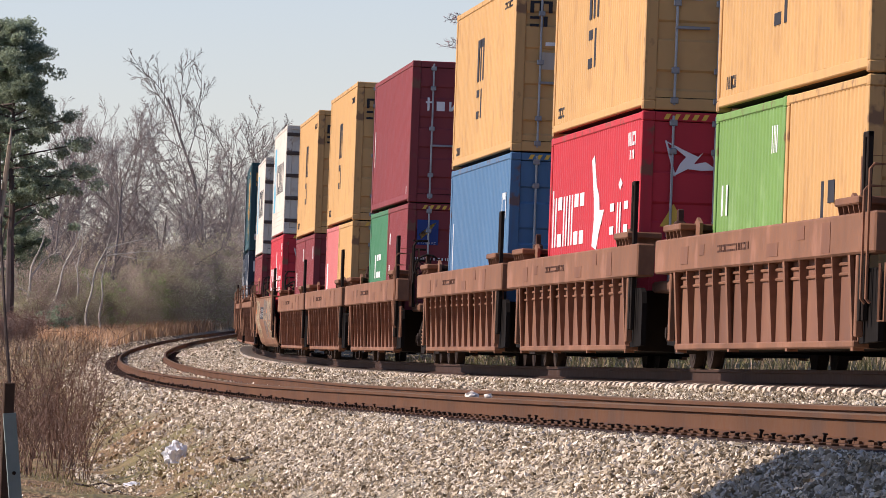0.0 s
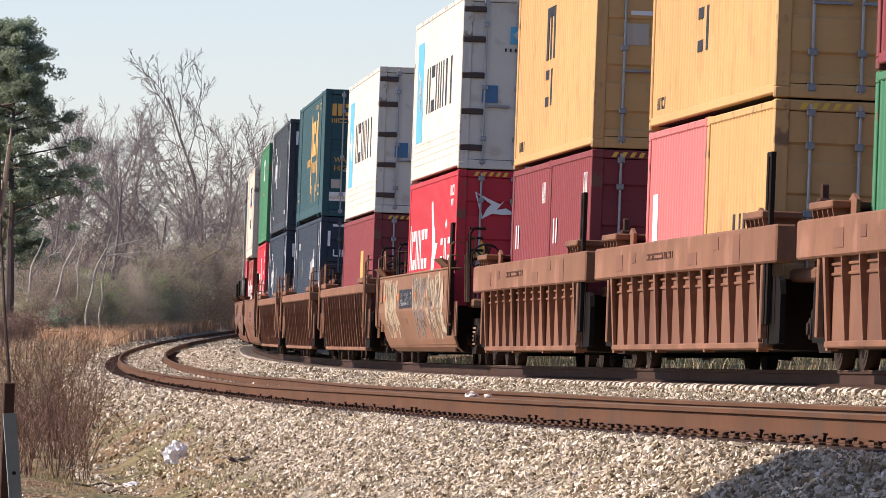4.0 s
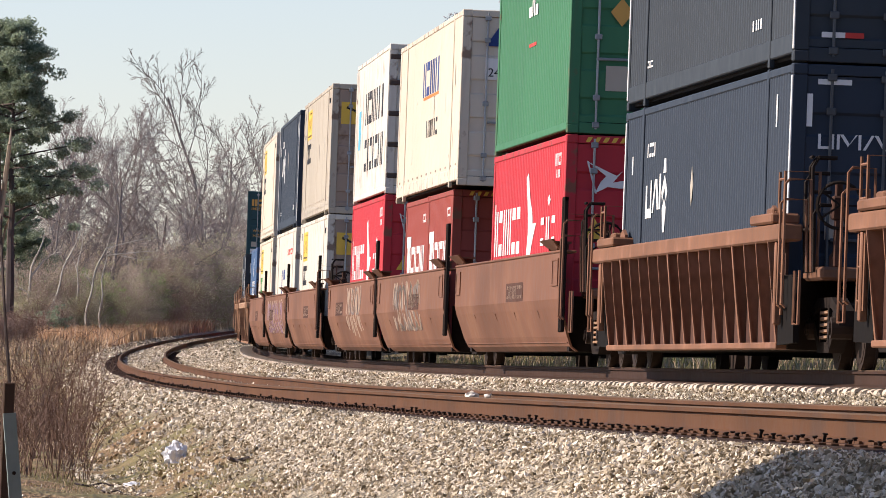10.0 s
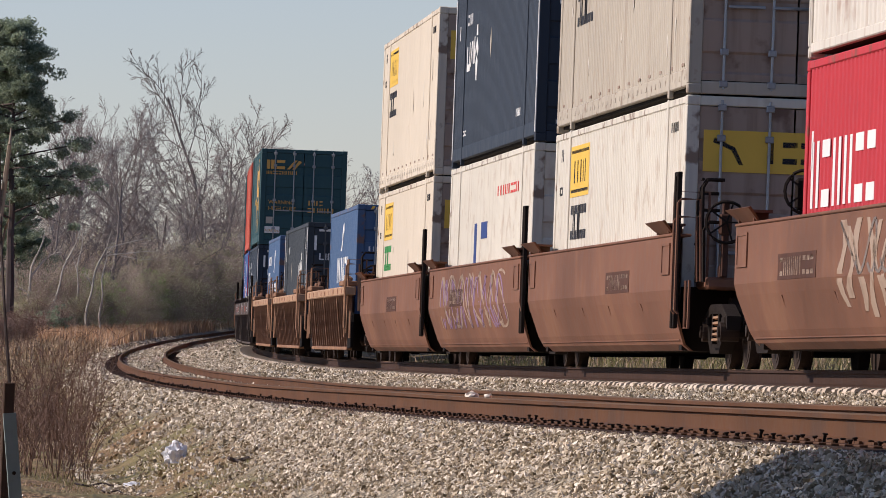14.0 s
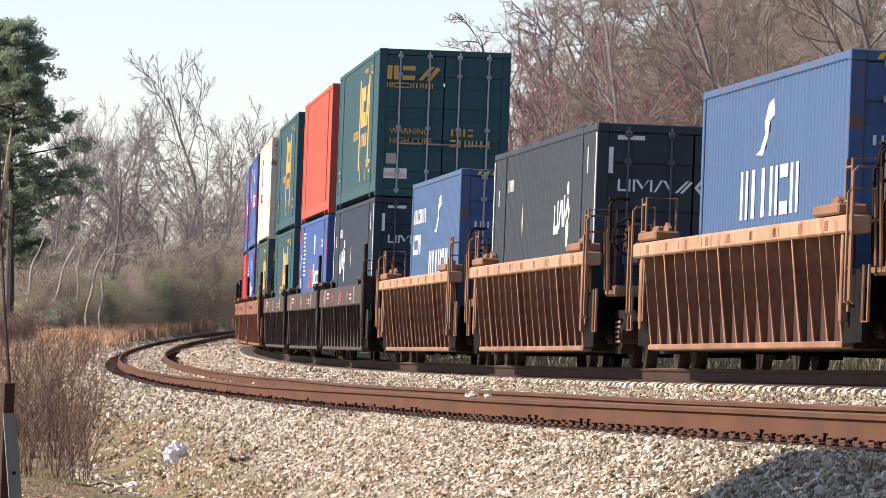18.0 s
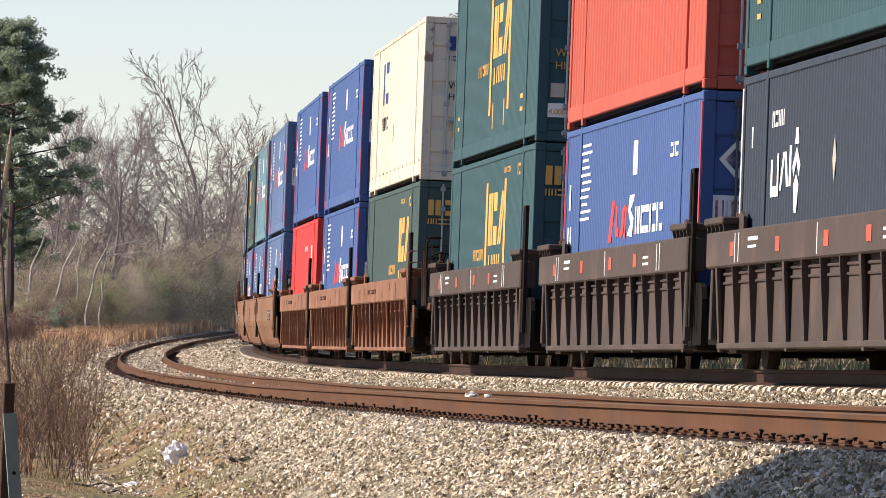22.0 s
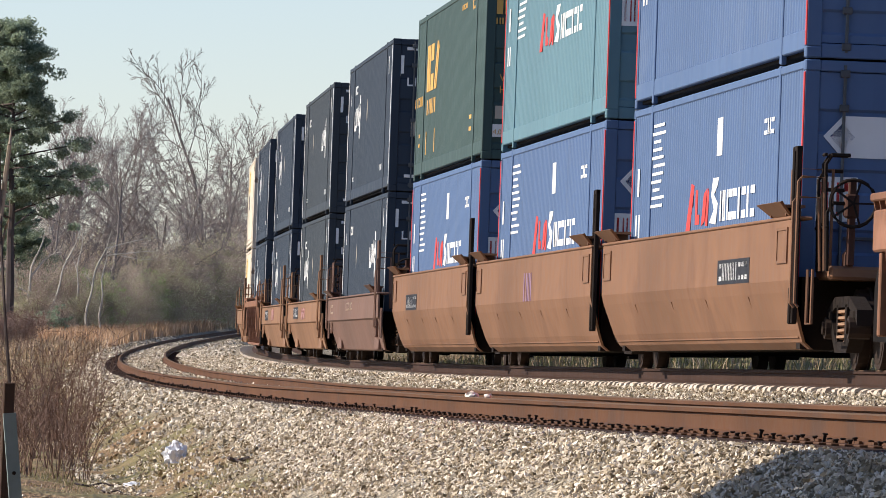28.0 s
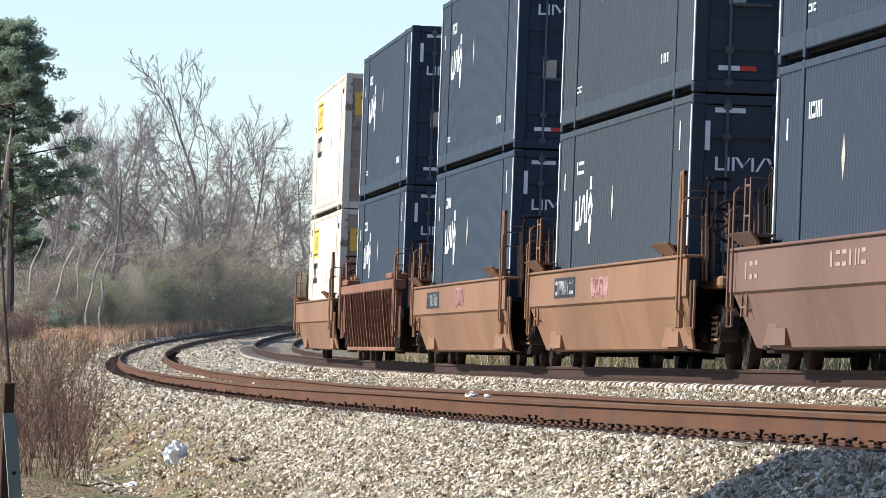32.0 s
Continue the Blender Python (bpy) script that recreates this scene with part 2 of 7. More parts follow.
# ---------- mesh building ----------
class Build:
    """Gathers boxes, plates and tubes for one mesh."""

    def __init__(self):
        self.v, self.f = [], []

    def add(self, verts, faces):
        n = len(self.v)
        self.v += [tuple(p) for p in verts]
        self.f += [tuple(i + n for i in f) for f in faces]
        return self

    def box(self, x0, x1, y0, y1, z0, z1, bevel=0.0):
        if bevel <= 0:
            return self.add([(x0, y0, z0), (x1, y0, z0), (x1, y1, z0), (x0, y1, z0), (x0, y0, z1), (x1, y0, z1), (x1, y1, z1), (x0, y1, z1)],
                            [(3, 2, 1, 0), (4, 5, 6, 7), (0, 1, 5, 4), (1, 2, 6, 5), (2, 3, 7, 6), (3, 0, 4, 7)])
        b = min(bevel, (x1 - x0) * .45, (y1 - y0) * .45, (z1 - z0) * .45)
        bm = bmesh.new()
        bmesh.ops.create_cube(bm, size=1)
        for v in bm.verts:
            v.co = ((x0 + x1) / 2 + v.co.x * (x1 - x0), (y0 + y1) / 2 + v.co.y * (y1 - y0), (z0 + z1) / 2 + v.co.z * (z1 - z0))
        bmesh.ops.bevel(bm, geom=bm.edges[:], offset=b, segments=1, affect='EDGES')
        bm.verts.index_update()
        self.add([v.co[:] for v in bm.verts], [[v.index for v in f.verts] for f in bm.faces])
        bm.free()
        return self

    def prism(self, poly, axis, a, b):
        """A polygon given in the two other axes (in their order), pushed from a to b along axis 'x', 'y' or 'z'."""
        def p(u, w, t):
            return {"x": (t, u, w), "y": (u, t, w), "z": (u, w, t)}[axis]
        n = len(poly)
        vs = [p(u, w, a) for u, w in poly] + [p(u, w, b) for u, w in poly]
        return self.add(vs, [tuple(range(n))[::-1], tuple(range(n, 2 * n))] + [(i, (i + 1) % n, n + (i + 1) % n, n + i) for i in range(n)])

    def tube(self, pts, r, sides=6, r_end=None):
        """A round bar along the points."""
        pts = [Vector(p) for p in pts]
        n0, k = len(self.v), len(pts)
        for i, p in enumerate(pts):
            d = (pts[min(i + 1, k - 1)] - pts[max(i - 1, 0)]).normalized()
            a = d.orthogonal().normalized()
            c = d.cross(a)
            rr = r if r_end is None else r + (r_end - r) * i / (k - 1)
            for j in range(sides):
                w = 2 * mth.pi * j / sides
                self.v.append(tuple(p + (a * mth.cos(w) + c * mth.sin(w)) * rr))
        for i in range(k - 1):
            for j in range(sides):
                j2 = (j + 1) % sides
                self.f.append((n0 + i * sides + j, n0 + i * sides + j2, n0 + (i + 1) * sides + j2, n0 + (i + 1) * sides + j))
        self.f.append(tuple(n0 + j for j in range(sides))[::-1])
        self.f.append(tuple(n0 + (k - 1) * sides + j for j in range(sides)))
        return self

    def disc(self, x, y0, y1, z, r, n=20):
        return self.prism([(x + r * mth.cos(2 * mth.pi * i / n), z + r * mth.sin(2 * mth.pi * i / n)) for i in range(n)], "y", y0, y1)

    def mesh(self, name, mat):
        me = bpy.data.meshes.new(name)
        me.from_pydata(self.v, [], self.f)
        bm = bmesh.new()
        bm.from_mesh(me)
        bmesh.ops.recalc_face_normals(bm, faces=bm.faces[:])
        bm.to_mesh(me)
        bm.free()
        me.materials.append(mat)
        return me


MESHES = {}


def part(name, shape, mat, parent, label="", at=None, key=None):
    """One mesh object under a thing or a part. With a key, alike pieces share one mesh."""
    k = (name, mat.name, key) if key is not None else None
    if k in MESHES:
        me = MESHES[k]
    else:
        b = shape() if callable(shape) else shape
        me = b if isinstance(b, bpy.types.Mesh) else b.mesh(name, mat)
        if k:
            MESHES[k] = me
    ob = new(name, me)
    ob.parent = parent
    if at is not None:
        ob.matrix_basis = at if isinstance(at, Matrix) else Matrix.Translation(at)
    if label:
        tagged(ob, label)
    return ob


def raw_mesh(name, verts, faces, mat, smooth=False):
    """A large mesh from arrays (faces all with the same count of corners)."""
    me = bpy.data.meshes.new(name)
    verts, faces = np.asarray(verts, np.float32), np.asarray(faces, np.int32)
    me.vertices.add(len(verts))
    me.vertices.foreach_set("co", verts.ravel())
    k = faces.shape[1]
    me.loops.add(faces.size)
    me.loops.foreach_set("vertex_index", faces.ravel())
    me.polygons.add(len(faces))
    me.polygons.foreach_set("loop_start", np.arange(0, faces.size, k, dtype=np.int32))
    me.polygons.foreach_set("loop_total", np.full(len(faces), k, np.int32))
    me.polygons.foreach_set("use_smooth", np.full(len(faces), smooth))
    me.materials.append(mat)
    me.update(calc_edges=True)
    return me


# ---------- ground: one sheet, formed along the line, out to the horizon ----------
def toe_z(s):
    return np.interp(s, [-3000, -260, -190, -120, -40, 40, 95, 3000], [-0.2, -0.25, -0.30, -0.45, -0.95, -1.32, -1.40, -1.5])


def ground_z(s, off):
    """Height of the ground over the rail height at s, at off metres outside the train's track."""
    s, off = np.broadcast_arrays(np.asarray(s, float), np.asarray(off, float))
    D = spacing(s)
    tz = toe_z(s)
    run = np.clip((-0.46 - tz) * 1.75, 0.35, 3)
    z = np.full(s.shape, -0.5)
    knots = [(-1500, 4.0), (-200, 2.2), (-60, 1.5), (-25, 0.55), (-14, 0.10), (-8, -0.25), (-4.2, -0.55), (-2.6, -0.36), (-1.7, -0.255), (-1.2, -0.19), (1.10, -0.19), (1.28, -0.205), (1.5, -0.275), (1.9, -0.315)]
    a = np.interp(off, [k[0] for k in knots], [k[1] for k in knots])
    z = a
    u = off - D
    mid = -0.31 + (np.clip((off - 1.9) / np.maximum(D - 1.35 - 1.9, .3), 0, 1)) * (-0.16)
    z = np.where(off > 1.9, mid, z)
    z = np.where(u > -1.35, -0.465, z)
    z = np.where(np.abs(u) < 0.66, -0.40, z)
    z = np.where((u > 1.22) & (u < 1.55), -0.43, z)
    slope = np.clip((u - 1.55) / run, 0, 1)
    z = np.where(u > 1.55, -0.44 + (tz + 0.44) * (slope * 0.9 + 0.1 * slope * slope), z)
    far = np.clip((u - 1.55 - run) / 14, 0, 1)
    z = np.where(u > 1.55 + run, tz + far * np.interp(s, [-300, -100, 100], [0.9, 0.9, 0.8]) + np.clip((u - 40) / 900, 0, 1) * 6, z)
    return z


def ground_point(s, off, up=0.0):
    x, y, _, zz = line(s)
    _, _, th, _ = line(s)
    return float(x + np.sin(th) * off), float(y - np.cos(th) * off), float(zz + ground_z(s, off) + up)


def bed_edge(s):
    """How far the ballast reaches outside the near track."""
    return np.interp(s, [-260, -120, -40, 30, 50, 66, 80, 103], [2.0, 1.8, 1.9, 1.85, 2.05, 2.4, 2.7, 2.95])


def make_ground():
    ss = np.concatenate([[-3000, -2200, -1500, -1100], np.arange(-900, -240, 20), np.arange(-240, -40, 4), np.arange(-40, 110, 0.8), np.arange(110, 240, 10),
                         np.arange(240, 900, 40), [1100, 1500, 2200, 3000]])
    oo = np.concatenate([[-1400, -900, -500, -300, -150, -80, -50], np.arange(-40, -4, 2.0), np.arange(-4, 14, 0.22), np.arange(14, 40, 2), [45, 60, 80, 120, 200, 350, 600, 1000, 1600, 2600]])
    S, O = np.meshgrid(ss, oo, indexing="ij")
    x, y, th, zz = line(S)
    Z = zz + ground_z(S, O)
    rough = np.array([noise.noise((a * 0.35, b * 0.9, 3.0)) for a, b in zip(S.ravel(), O.ravel())]).reshape(S.shape)
    D = spacing(S)
    loose = np.clip((O - D - 1.6) / 1.5, 0, 1) + np.clip((-2.5 - O) / 2, 0, 1)
    Z = Z + rough * (0.015 + 0.10 * np.clip(loose, 0, 1))
    V = np.stack([x + np.sin(th) * O, y - np.cos(th) * O, Z], -1).reshape(-1, 3)
    n, k = S.shape
    I = np.arange(n * k).reshape(n, k)
    F = np.stack([I[:-1, :-1], I[1:, :-1], I[1:, 1:], I[:-1, 1:]], -1).reshape(-1, 4)
    F = F[:, ::-1]
    me = raw_mesh("ground", V, F, M["ground"], True)
    run = np.clip((-0.42 - toe_z(S)) * 1.75, 0.35, 3)
    wob = np.array([noise.noise((a * 0.22, b * 0.5, 9.0)) for a, b in zip(S.ravel(), O.ravel())]).reshape(S.shape)
    gravel = np.clip(1 - (O - D - bed_edge(S) - wob * 0.5) / 0.35, 0, 1) * np.clip((O + 3.4 + wob * .5) / 0.8, 0, 1)
    att = me.attributes.new("gravel", 'FLOAT', 'POINT')
    att.data.foreach_set("value", gravel.ravel().astype(np.float32))
    return tagged(new("ground", me), "pale crushed-stone ballast bed with dry grass and earth beside it", "ground", kind="structure")


def ground_material():
    m = bpy.data.materials.new("ballast_and_earth")
    m.use_nodes = True
    nt = m.node_tree
    N, L = nt.nodes, nt.links
    b = N["Principled BSDF"]
    b.inputs["Roughness"].default_value = 0.95
    tc = N.new("ShaderNodeTexCoord")

    def tex(kind, scale, out, **kw):
        n = N.new(kind)
        n.inputs["Scale"].default_value = scale
        L.new(tc.outputs["Object"], n.inputs["Vector"])
        for a, v in kw.items():
            n.inputs[a].default_value = v
        return n.outputs[out]

    def ramp(src, stops):
        r = N.new("ShaderNodeValToRGB")
        e = r.color_ramp.elements
        while len(e) < len(stops):
            e.new(0.5)
        for el, (p, c) in zip(e, stops):
            el.position, el.color = p, (*c, 1)
        L.new(src, r.inputs["Fac"])
        return r.outputs["Color"]

    def mix(f, a, c):
        x = N.new("ShaderNodeMix")
        x.data_type = 'RGBA'
        L.new(f, x.inputs["Factor"])
        L.new(a, x.inputs[6])
        L.new(c, x.inputs[7])
        return x.outputs[2]

    cell = tex("ShaderNodeTexVoronoi", 16, "Color")
    sep = N.new("ShaderNodeSeparateColor")
    L.new(cell, sep.inputs[0])
    # Darkest cells carry the shade of gaps between stones in their colour.
    stones = ramp(sep.outputs[0], [(0.0, (0.05, 0.04, 0.026)), (0.5, (0.20, 0.165, 0.11)), (1.0, (0.50, 0.42, 0.30))])
    patch = tex("ShaderNodeTexNoise", 0.5, "Fac", Detail=5.0)
    earth = ramp(tex("ShaderNodeTexNoise", 7.0, "Fac", Detail=6.0), [(0.3, (0.08, 0.045, 0.02)), (0.5, (0.20, 0.12, 0.055)), (0.7, (0.40, 0.27, 0.14))])
    grass = ramp(tex("ShaderNodeTexNoise", 3.0, "Fac", Detail=6.0), [(0.3, (0.09, 0.085, 0.03)), (0.6, (0.21, 0.17, 0.07)), (0.8, (0.33, 0.25, 0.12))])
    soil = mix(ramp(patch, [(0.42, (0, 0, 0)), (0.6, (1, 1, 1))]), earth, grass)
    at = N.new("ShaderNodeAttribute")
    at.attribute_name = "gravel"
    L.new(mix(at.outputs["Fac"], soil, stones), b.inputs["Base Color"])
    bump = N.new("ShaderNodeBump")
    bump.inputs["Strength"].default_value, bump.inputs["Distance"].default_value = 0.8, 0.05
    L.new(tex("ShaderNodeTexVoronoi", 16, "Distance"), bump.inputs["Height"])
    L.new(bump.outputs[0], b.inputs["Normal"])
    return m


M["ground"] = ground_material()
make_ground()

# ---------- rails ----------
RAIL = [(-.075, -.178), (.075, -.178), (.075, -.165), (.012, -.148), (.010, -.045), (.036, -.036), (.036, -.008), (.026, 0), (-.026, 0), (-.036, -.008), (-.036, -.036), (-.010, -.045), (-.012, -.148), (-.075, -.165)]


def make_rail(name, offset_of, lift_of, label, wear, mat="rail"):
    ss = np.concatenate([np.arange(-760, -240, 12), np.arange(-240, 110, 2.0), np.arange(110, 760, 15)])
    prof = np.array(RAIL)
    off = offset_of(ss)[:, None] + prof[:, 0][None]
    dip = np.array([noise.noise((s * 0.045, wear, 0)) for s in ss])[:, None] * 0.018
    x, y, th, zz = line(ss)
    Z = zz[:, None] + lift_of(ss)[:, None] + prof[:, 1][None] + dip
    V = np.stack([x[:, None] + np.sin(th)[:, None] * off, y[:, None] - np.cos(th)[:, None] * off, Z], -1).reshape(-1, 3)
    n, k = len(ss), len(prof)
    I = np.arange(n * k).reshape(n, k)
    J = np.roll(I, -1, axis=1)
    F = np.stack([I[:-1], J[:-1], J[1:], I[1:]], -1).reshape(-1, 4)
    me = raw_mesh(name, V, F, M[mat])
    me.materials.append(M["rail_top"])
    mi = np.zeros((n - 1, k), np.int32)
    mi[:, 6:9] = 1
    me.polygons.foreach_set("material_index", mi.ravel())
    return tagged(new(name, me), label, "rail", kind="structure")


make_rail("rail_1", lambda s: spacing(s) + .7525, lambda s: 0 * s + NEAR_Z + .75 * NEAR_CANT, "rusty brown steel rail on spiked timber ties", 1.0)
make_rail("rail_2", lambda s: spacing(s) - .7525, lambda s: 0 * s + NEAR_Z - .75 * NEAR_CANT, "rusty brown steel rail on spiked timber ties", 1.0)
make_rail("rail_3", lambda s: 0 * s + .7525, lambda s: 0 * s + .75 * CANT, "dark rusty steel rail, shade painted in, under the train", 40.0, "rail_dark")
make_rail("rail_4", lambda s: 0 * s - .7525, lambda s: 0 * s - .75 * CANT, "dark rusty steel rail, shade painted in, under the train", 40.0, "rail_dark")


# ---------- crushed stone lying proud on the bed ----------
def make_stones():
    rng = np.random.default_rng(5)
    base = []
    for q in range(14):
        bm = bmesh.new()
        for _ in range(7):
            p = rng.normal(size=3)
            bm.verts.new(p / np.linalg.norm(p) * rng.uniform(.85, 1.1))
        bmesh.ops.convex_hull(bm, input=bm.verts[:])
        loose = [v for v in bm.verts if not v.link_faces]
        bmesh.ops.delete(bm, geom=loose, context='VERTS')
        bmesh.ops.triangulate(bm, faces=bm.faces[:])
        bm.verts.index_update()
        base.append((np.array([v.co[:] for v in bm.verts]), np.array([[v.index for v in f.verts] for f in bm.faces])))
        bm.free()
    S, O, R = [], [], []

    def scatter(n, s0, s1, o0, o1, lo, hi, rel=True):
        s = rng.uniform(s0, s1, n)
        o = rng.uniform(o0, o1, n) + (spacing(s) if rel else 0)
        S.append(s); O.append(o); R.append(rng.uniform(lo, hi, n))
    scatter(105000, 64, 103, 1.15, 3.6, .010, .029)
    scatter(36000, 38, 66, 1.15, 3.6, .016, .033)
    scatter(11000, 5, 38, 1.15, 3.4, .026, .046)
    scatter(2600, 30, 103, .95, 1.25, .008, .02)
    scatter(32000, 30, 103, -3.5, -1.3, .012, .027)
    scatter(9000, -10, 30, -3.5, -1.2, .022, .042)
    scatter(10000, -140, 5, 1.2, 2.4, .03, .058)
    scatter(13000, -140, -10, -3.2, -1.2, .03, .058)
    scatter(6000, -120, 50, -.64, .64, .025, .048)
    scatter(4500, 50, 100, -.62, .62, .015, .034)
    scatter(8000, -250, -140, 1.2, 2.4, .045, .08)
    scatter(9000, -250, -140, -3.3, -1.1, .045, .08)
    scatter(4000, -250, -120, -.64, .64, .045, .075)
    scatter(4200, 52, 97, 3.0, 5.6, .012, .036)
    S, O, R = np.concatenate(S), np.concatenate(O), np.concatenate(R)
    clump = np.array([noise.noise((a * 0.8, b * 1.5, 1.0)) for a, b in zip(S, O)])
    keep = (O - spacing(S) < bed_edge(S) + clump * .4) | (rng.uniform(size=len(S)) < 0.11)
    S, O, R = S[keep], O[keep], R[keep]
    x, y, th, zz = line(S)
    P = np.stack([x + np.sin(th) * O, y - np.cos(th) * O, zz + ground_z(S, O) + R * rng.uniform(0.0, 0.55, len(S)) + .012], -1)
    allv, allf, n0 = [], [], 0
    kind = rng.integers(0, len(base), len(S))
    for q, (bv, bf) in enumerate(base):
        i = np.where(kind == q)[0]
        m = len(i)
        A = rng.normal(size=(m, 3, 3))
        Q, _ = np.linalg.qr(A)
        sc = R[i][:, None] * rng.uniform(0.65, 1.25, (m, 3)) * np.array([1.3, 1.0, 0.7])
        vv = np.einsum("mij,mkj->mki", Q, bv[None] * sc[:, None, :]) + P[i][:, None, :]
        ff = bf[None] + (np.arange(m) * len(bv))[:, None, None] + n0
        allv.append(vv.reshape(-1, 3)); allf.append(ff.reshape(-1, 3)); n0 += m * len(bv)
    me = raw_mesh("ballast_stones", np.concatenate(allv), np.concatenate(allf), M["stone"])
    tagged(new("ballast_stones", me), "loose pale angular crushed stones on the track bed", "gravel", kind="stuff")


make_stones()


# ---------- containers ----------
def side_panel(L, z0, z1, y, style):
    """A pressed side wall between the posts, seen from outside at -y; y is its outer face."""
    b = Build()
    if style == "flat":
        prof = [(y + .05, z0), (y, z0)]
        for z in (z0 + .12, z0 + .24, z0 + .36, z0 + .48):
            prof += [(y, z), (y - .006, z + .004), (y - .006, z + .03), (y, z + .034)]
        prof += [(y, z1), (y + .05, z1)]
        return b.prism(prof, "x", -L / 2, L / 2)
    pitch, depth = {"corr": (0.276, 0.026), "fine": (0.21, 0.020), "deep": (0.36, 0.045)}[style]
    n = max(2, round(L / pitch))
    p = L / n
    xs = []
    for i in range(n):
        x = -L / 2 + i * p
        xs += [(x, depth), (x + p * .25, depth), (x + p * .42, 0), (x + p * .83, 0)]
    xs.append((L / 2, depth))
    k = len(xs)
    vs = [(x, y + d + t, z) for t in (0, .012) for x, d in xs for z in (z0, z1)]
    m = 2 * k
    fs = []
    for i in range(k - 1):
        a = 2 * i
        fs += [(a, a + 2, a + 3, a + 1), (m + a, m + a + 1, m + a + 3, m + a + 2), (a, m + a, m + a + 2, a + 2), (a + 1, a + 3, m + a + 3, m + a + 1)]
    for a in (0, 2 * (k - 1)):
        fs.append((a, a + 1, m + a + 1, m + a))
    return b.add(vs, fs)


def container(d, label, thing="shipping_container"):
    """One container: x ahead, its doors at the front end, standing on z = 0. d: its design."""
    L, H, W = d.get("L", 12.192), d.get("H", 2.896), d.get("W", 2.438)
    long_box = L > 14
    style = d.get("style", "fine" if long_box else "corr")
    p, post = M[d["paint"]], M[d.get("post", d["paint"])]
    rail_h = d.get("rail", 0.30 if long_box else 0.16)
    box_ = new(thing)
    tagged(box_, label, "container", group="containers on the train")
    key = (round(L, 2), round(H, 2), round(W, 2), style, rail_h)
    w = W / 2
    edge = worn(d["paint"]) if not long_box or d["paint"] in ("white", "cream", "weathergrey", "shabby") else p
    for sgn, nm in ((-1, "near"), (1, "far")):
        pan = (lambda: side_panel(L - .3, rail_h, H - .1, -w + .012, style))
        at = Matrix.Rotation(0 if sgn < 0 else mth.pi, 4, 'Z')
        part("side_panel", pan, p, box_, at=at, key=key)
        part("bottom_rail", lambda: Build().box(-L / 2 + .16, L / 2 - .16, -w + .004, -w + .09, .09 if long_box else .05, rail_h, .012), edge if long_box else p, box_, at=at, key=key)
        part("top_rail", lambda: Build().box(-L / 2 + .16, L / 2 - .16, -w, -w + .08, H - .1, H - .01, .012), edge, box_, at=at, key=key)
    for sx in (-1, 1):
        for sy in (-1, 1):
            def post_shape():
                b = Build().box(-.08, .08, -.08, .08, .118, H - .118, .01)
                for z in (0, H - .118):
                    b.box(-.089, .089, -.081, .081, z, z + .118, .012)
                    b.box(-.05, .05, -.0815 * 1.01, -.079, z + .03, z + .09)
                return b
            part("corner_post", post_shape, edge, box_, at=(sx * (L / 2 - .089), sy * (w - .081), 0), key=key)
    if "post" in d and d["post"] != d["paint"]:
        for sx in (-1, 1):
            part("edge_strip", lambda: Build().box(-.025, .045, -.006, .04, .13, H - .13, .004), post, box_, at=(sx * (L / 2 - .057), -w, 0), key=key)
    if long_box:
        for sx in (-1, 1):
            for sy in (-1, 1):
                part("intermediate_post", lambda: Build().box(-.07, .07, -.02, .04, .0, H + .004, .008), p, box_,
                     at=Matrix.Translation((sx * 6.05, sy * (w + .006 - .02), 0)) @ Matrix.Rotation(0 if sy < 0 else mth.pi, 4, 'Z'), key=key)
    part("roof", lambda: Build().box(-L / 2 + .1, L / 2 - .1, -w + .07, w - .07, H - .06, H - .015), p, box_, key=key)
    part("floor", lambda: Build().box(-L / 2 + .1, L / 2 - .1, -w + .08, w - .08, .05, .16), M["dark_iron"], box_, key=key)

    def end_wall():
        b = Build()
        pan = side_panel(W - .32, .16, H - .12, 0, "deep")
        b.add([(-L / 2 + .03 + y, -x, z) for x, y, z in pan.v], pan.f)
        return b
    part("end_wall", end_wall, p, box_, key=key)
    xe = L / 2
    dp = M[d.get("door", d["paint"])]
    part("door_header", lambda: Build().box(xe - .11, xe - .01, -w + .16, w - .16, H - .12, H - .005, .01), p, box_, key=key)
    part("door_sill", lambda: Build().box(xe - .11, xe - .01, -w + .16, w - .16, .0, .15, .01), p, box_, key=key)
    if d.get("hazard"):
        def stripes():
            b = Build()
            for i in range(5):
                y = -.95 + i * .12
                b.prism([(y, H - .1), (y + .06, H - .1), (y + .1, H - .03), (y + .04, H - .03)], "x", xe - .012, xe - .006)
            return b
        part("hazard_stripe", stripes, M["mark_yellow"], box_, key=key)
    dz0, dz1 = .16, H - .13
    for sy in (-1, 1):
        def leaf():
            x0, x1 = xe - .075, (xe - .03 if not d.get("reefer") else xe - .04)
            prof = [(x0, dz0), (x1, dz0)]
            if not d.get("reefer"):
                n = 4
                hh = (dz1 - dz0 - .1) / n
                for i in range(n):
                    z = dz0 + .08 + i * hh
                    prof += [(x1, z), (x1 - .025, z + .03), (x1 - .025, z + hh * .38), (x1, z + hh * .38 + .03)]
            prof += [(x1, dz1), (x0, dz1)]
            b = Build()
            n = len(prof)
            vs = [(x, .012, z) for x, z in prof] + [(x, w - .165, z) for x, z in prof]
            fs = [tuple(range(n)), tuple(range(n, 2 * n))[::-1]] + [(i, (i + 1) % n, n + (i + 1) % n, n + i) for i in range(n)]
            return b.add(vs, fs)
        leaf_ob = part("door", leaf if sy > 0 else (lambda: mirror_y(leaf())), dp, box_, key=(key, sy, d.get("reefer")))
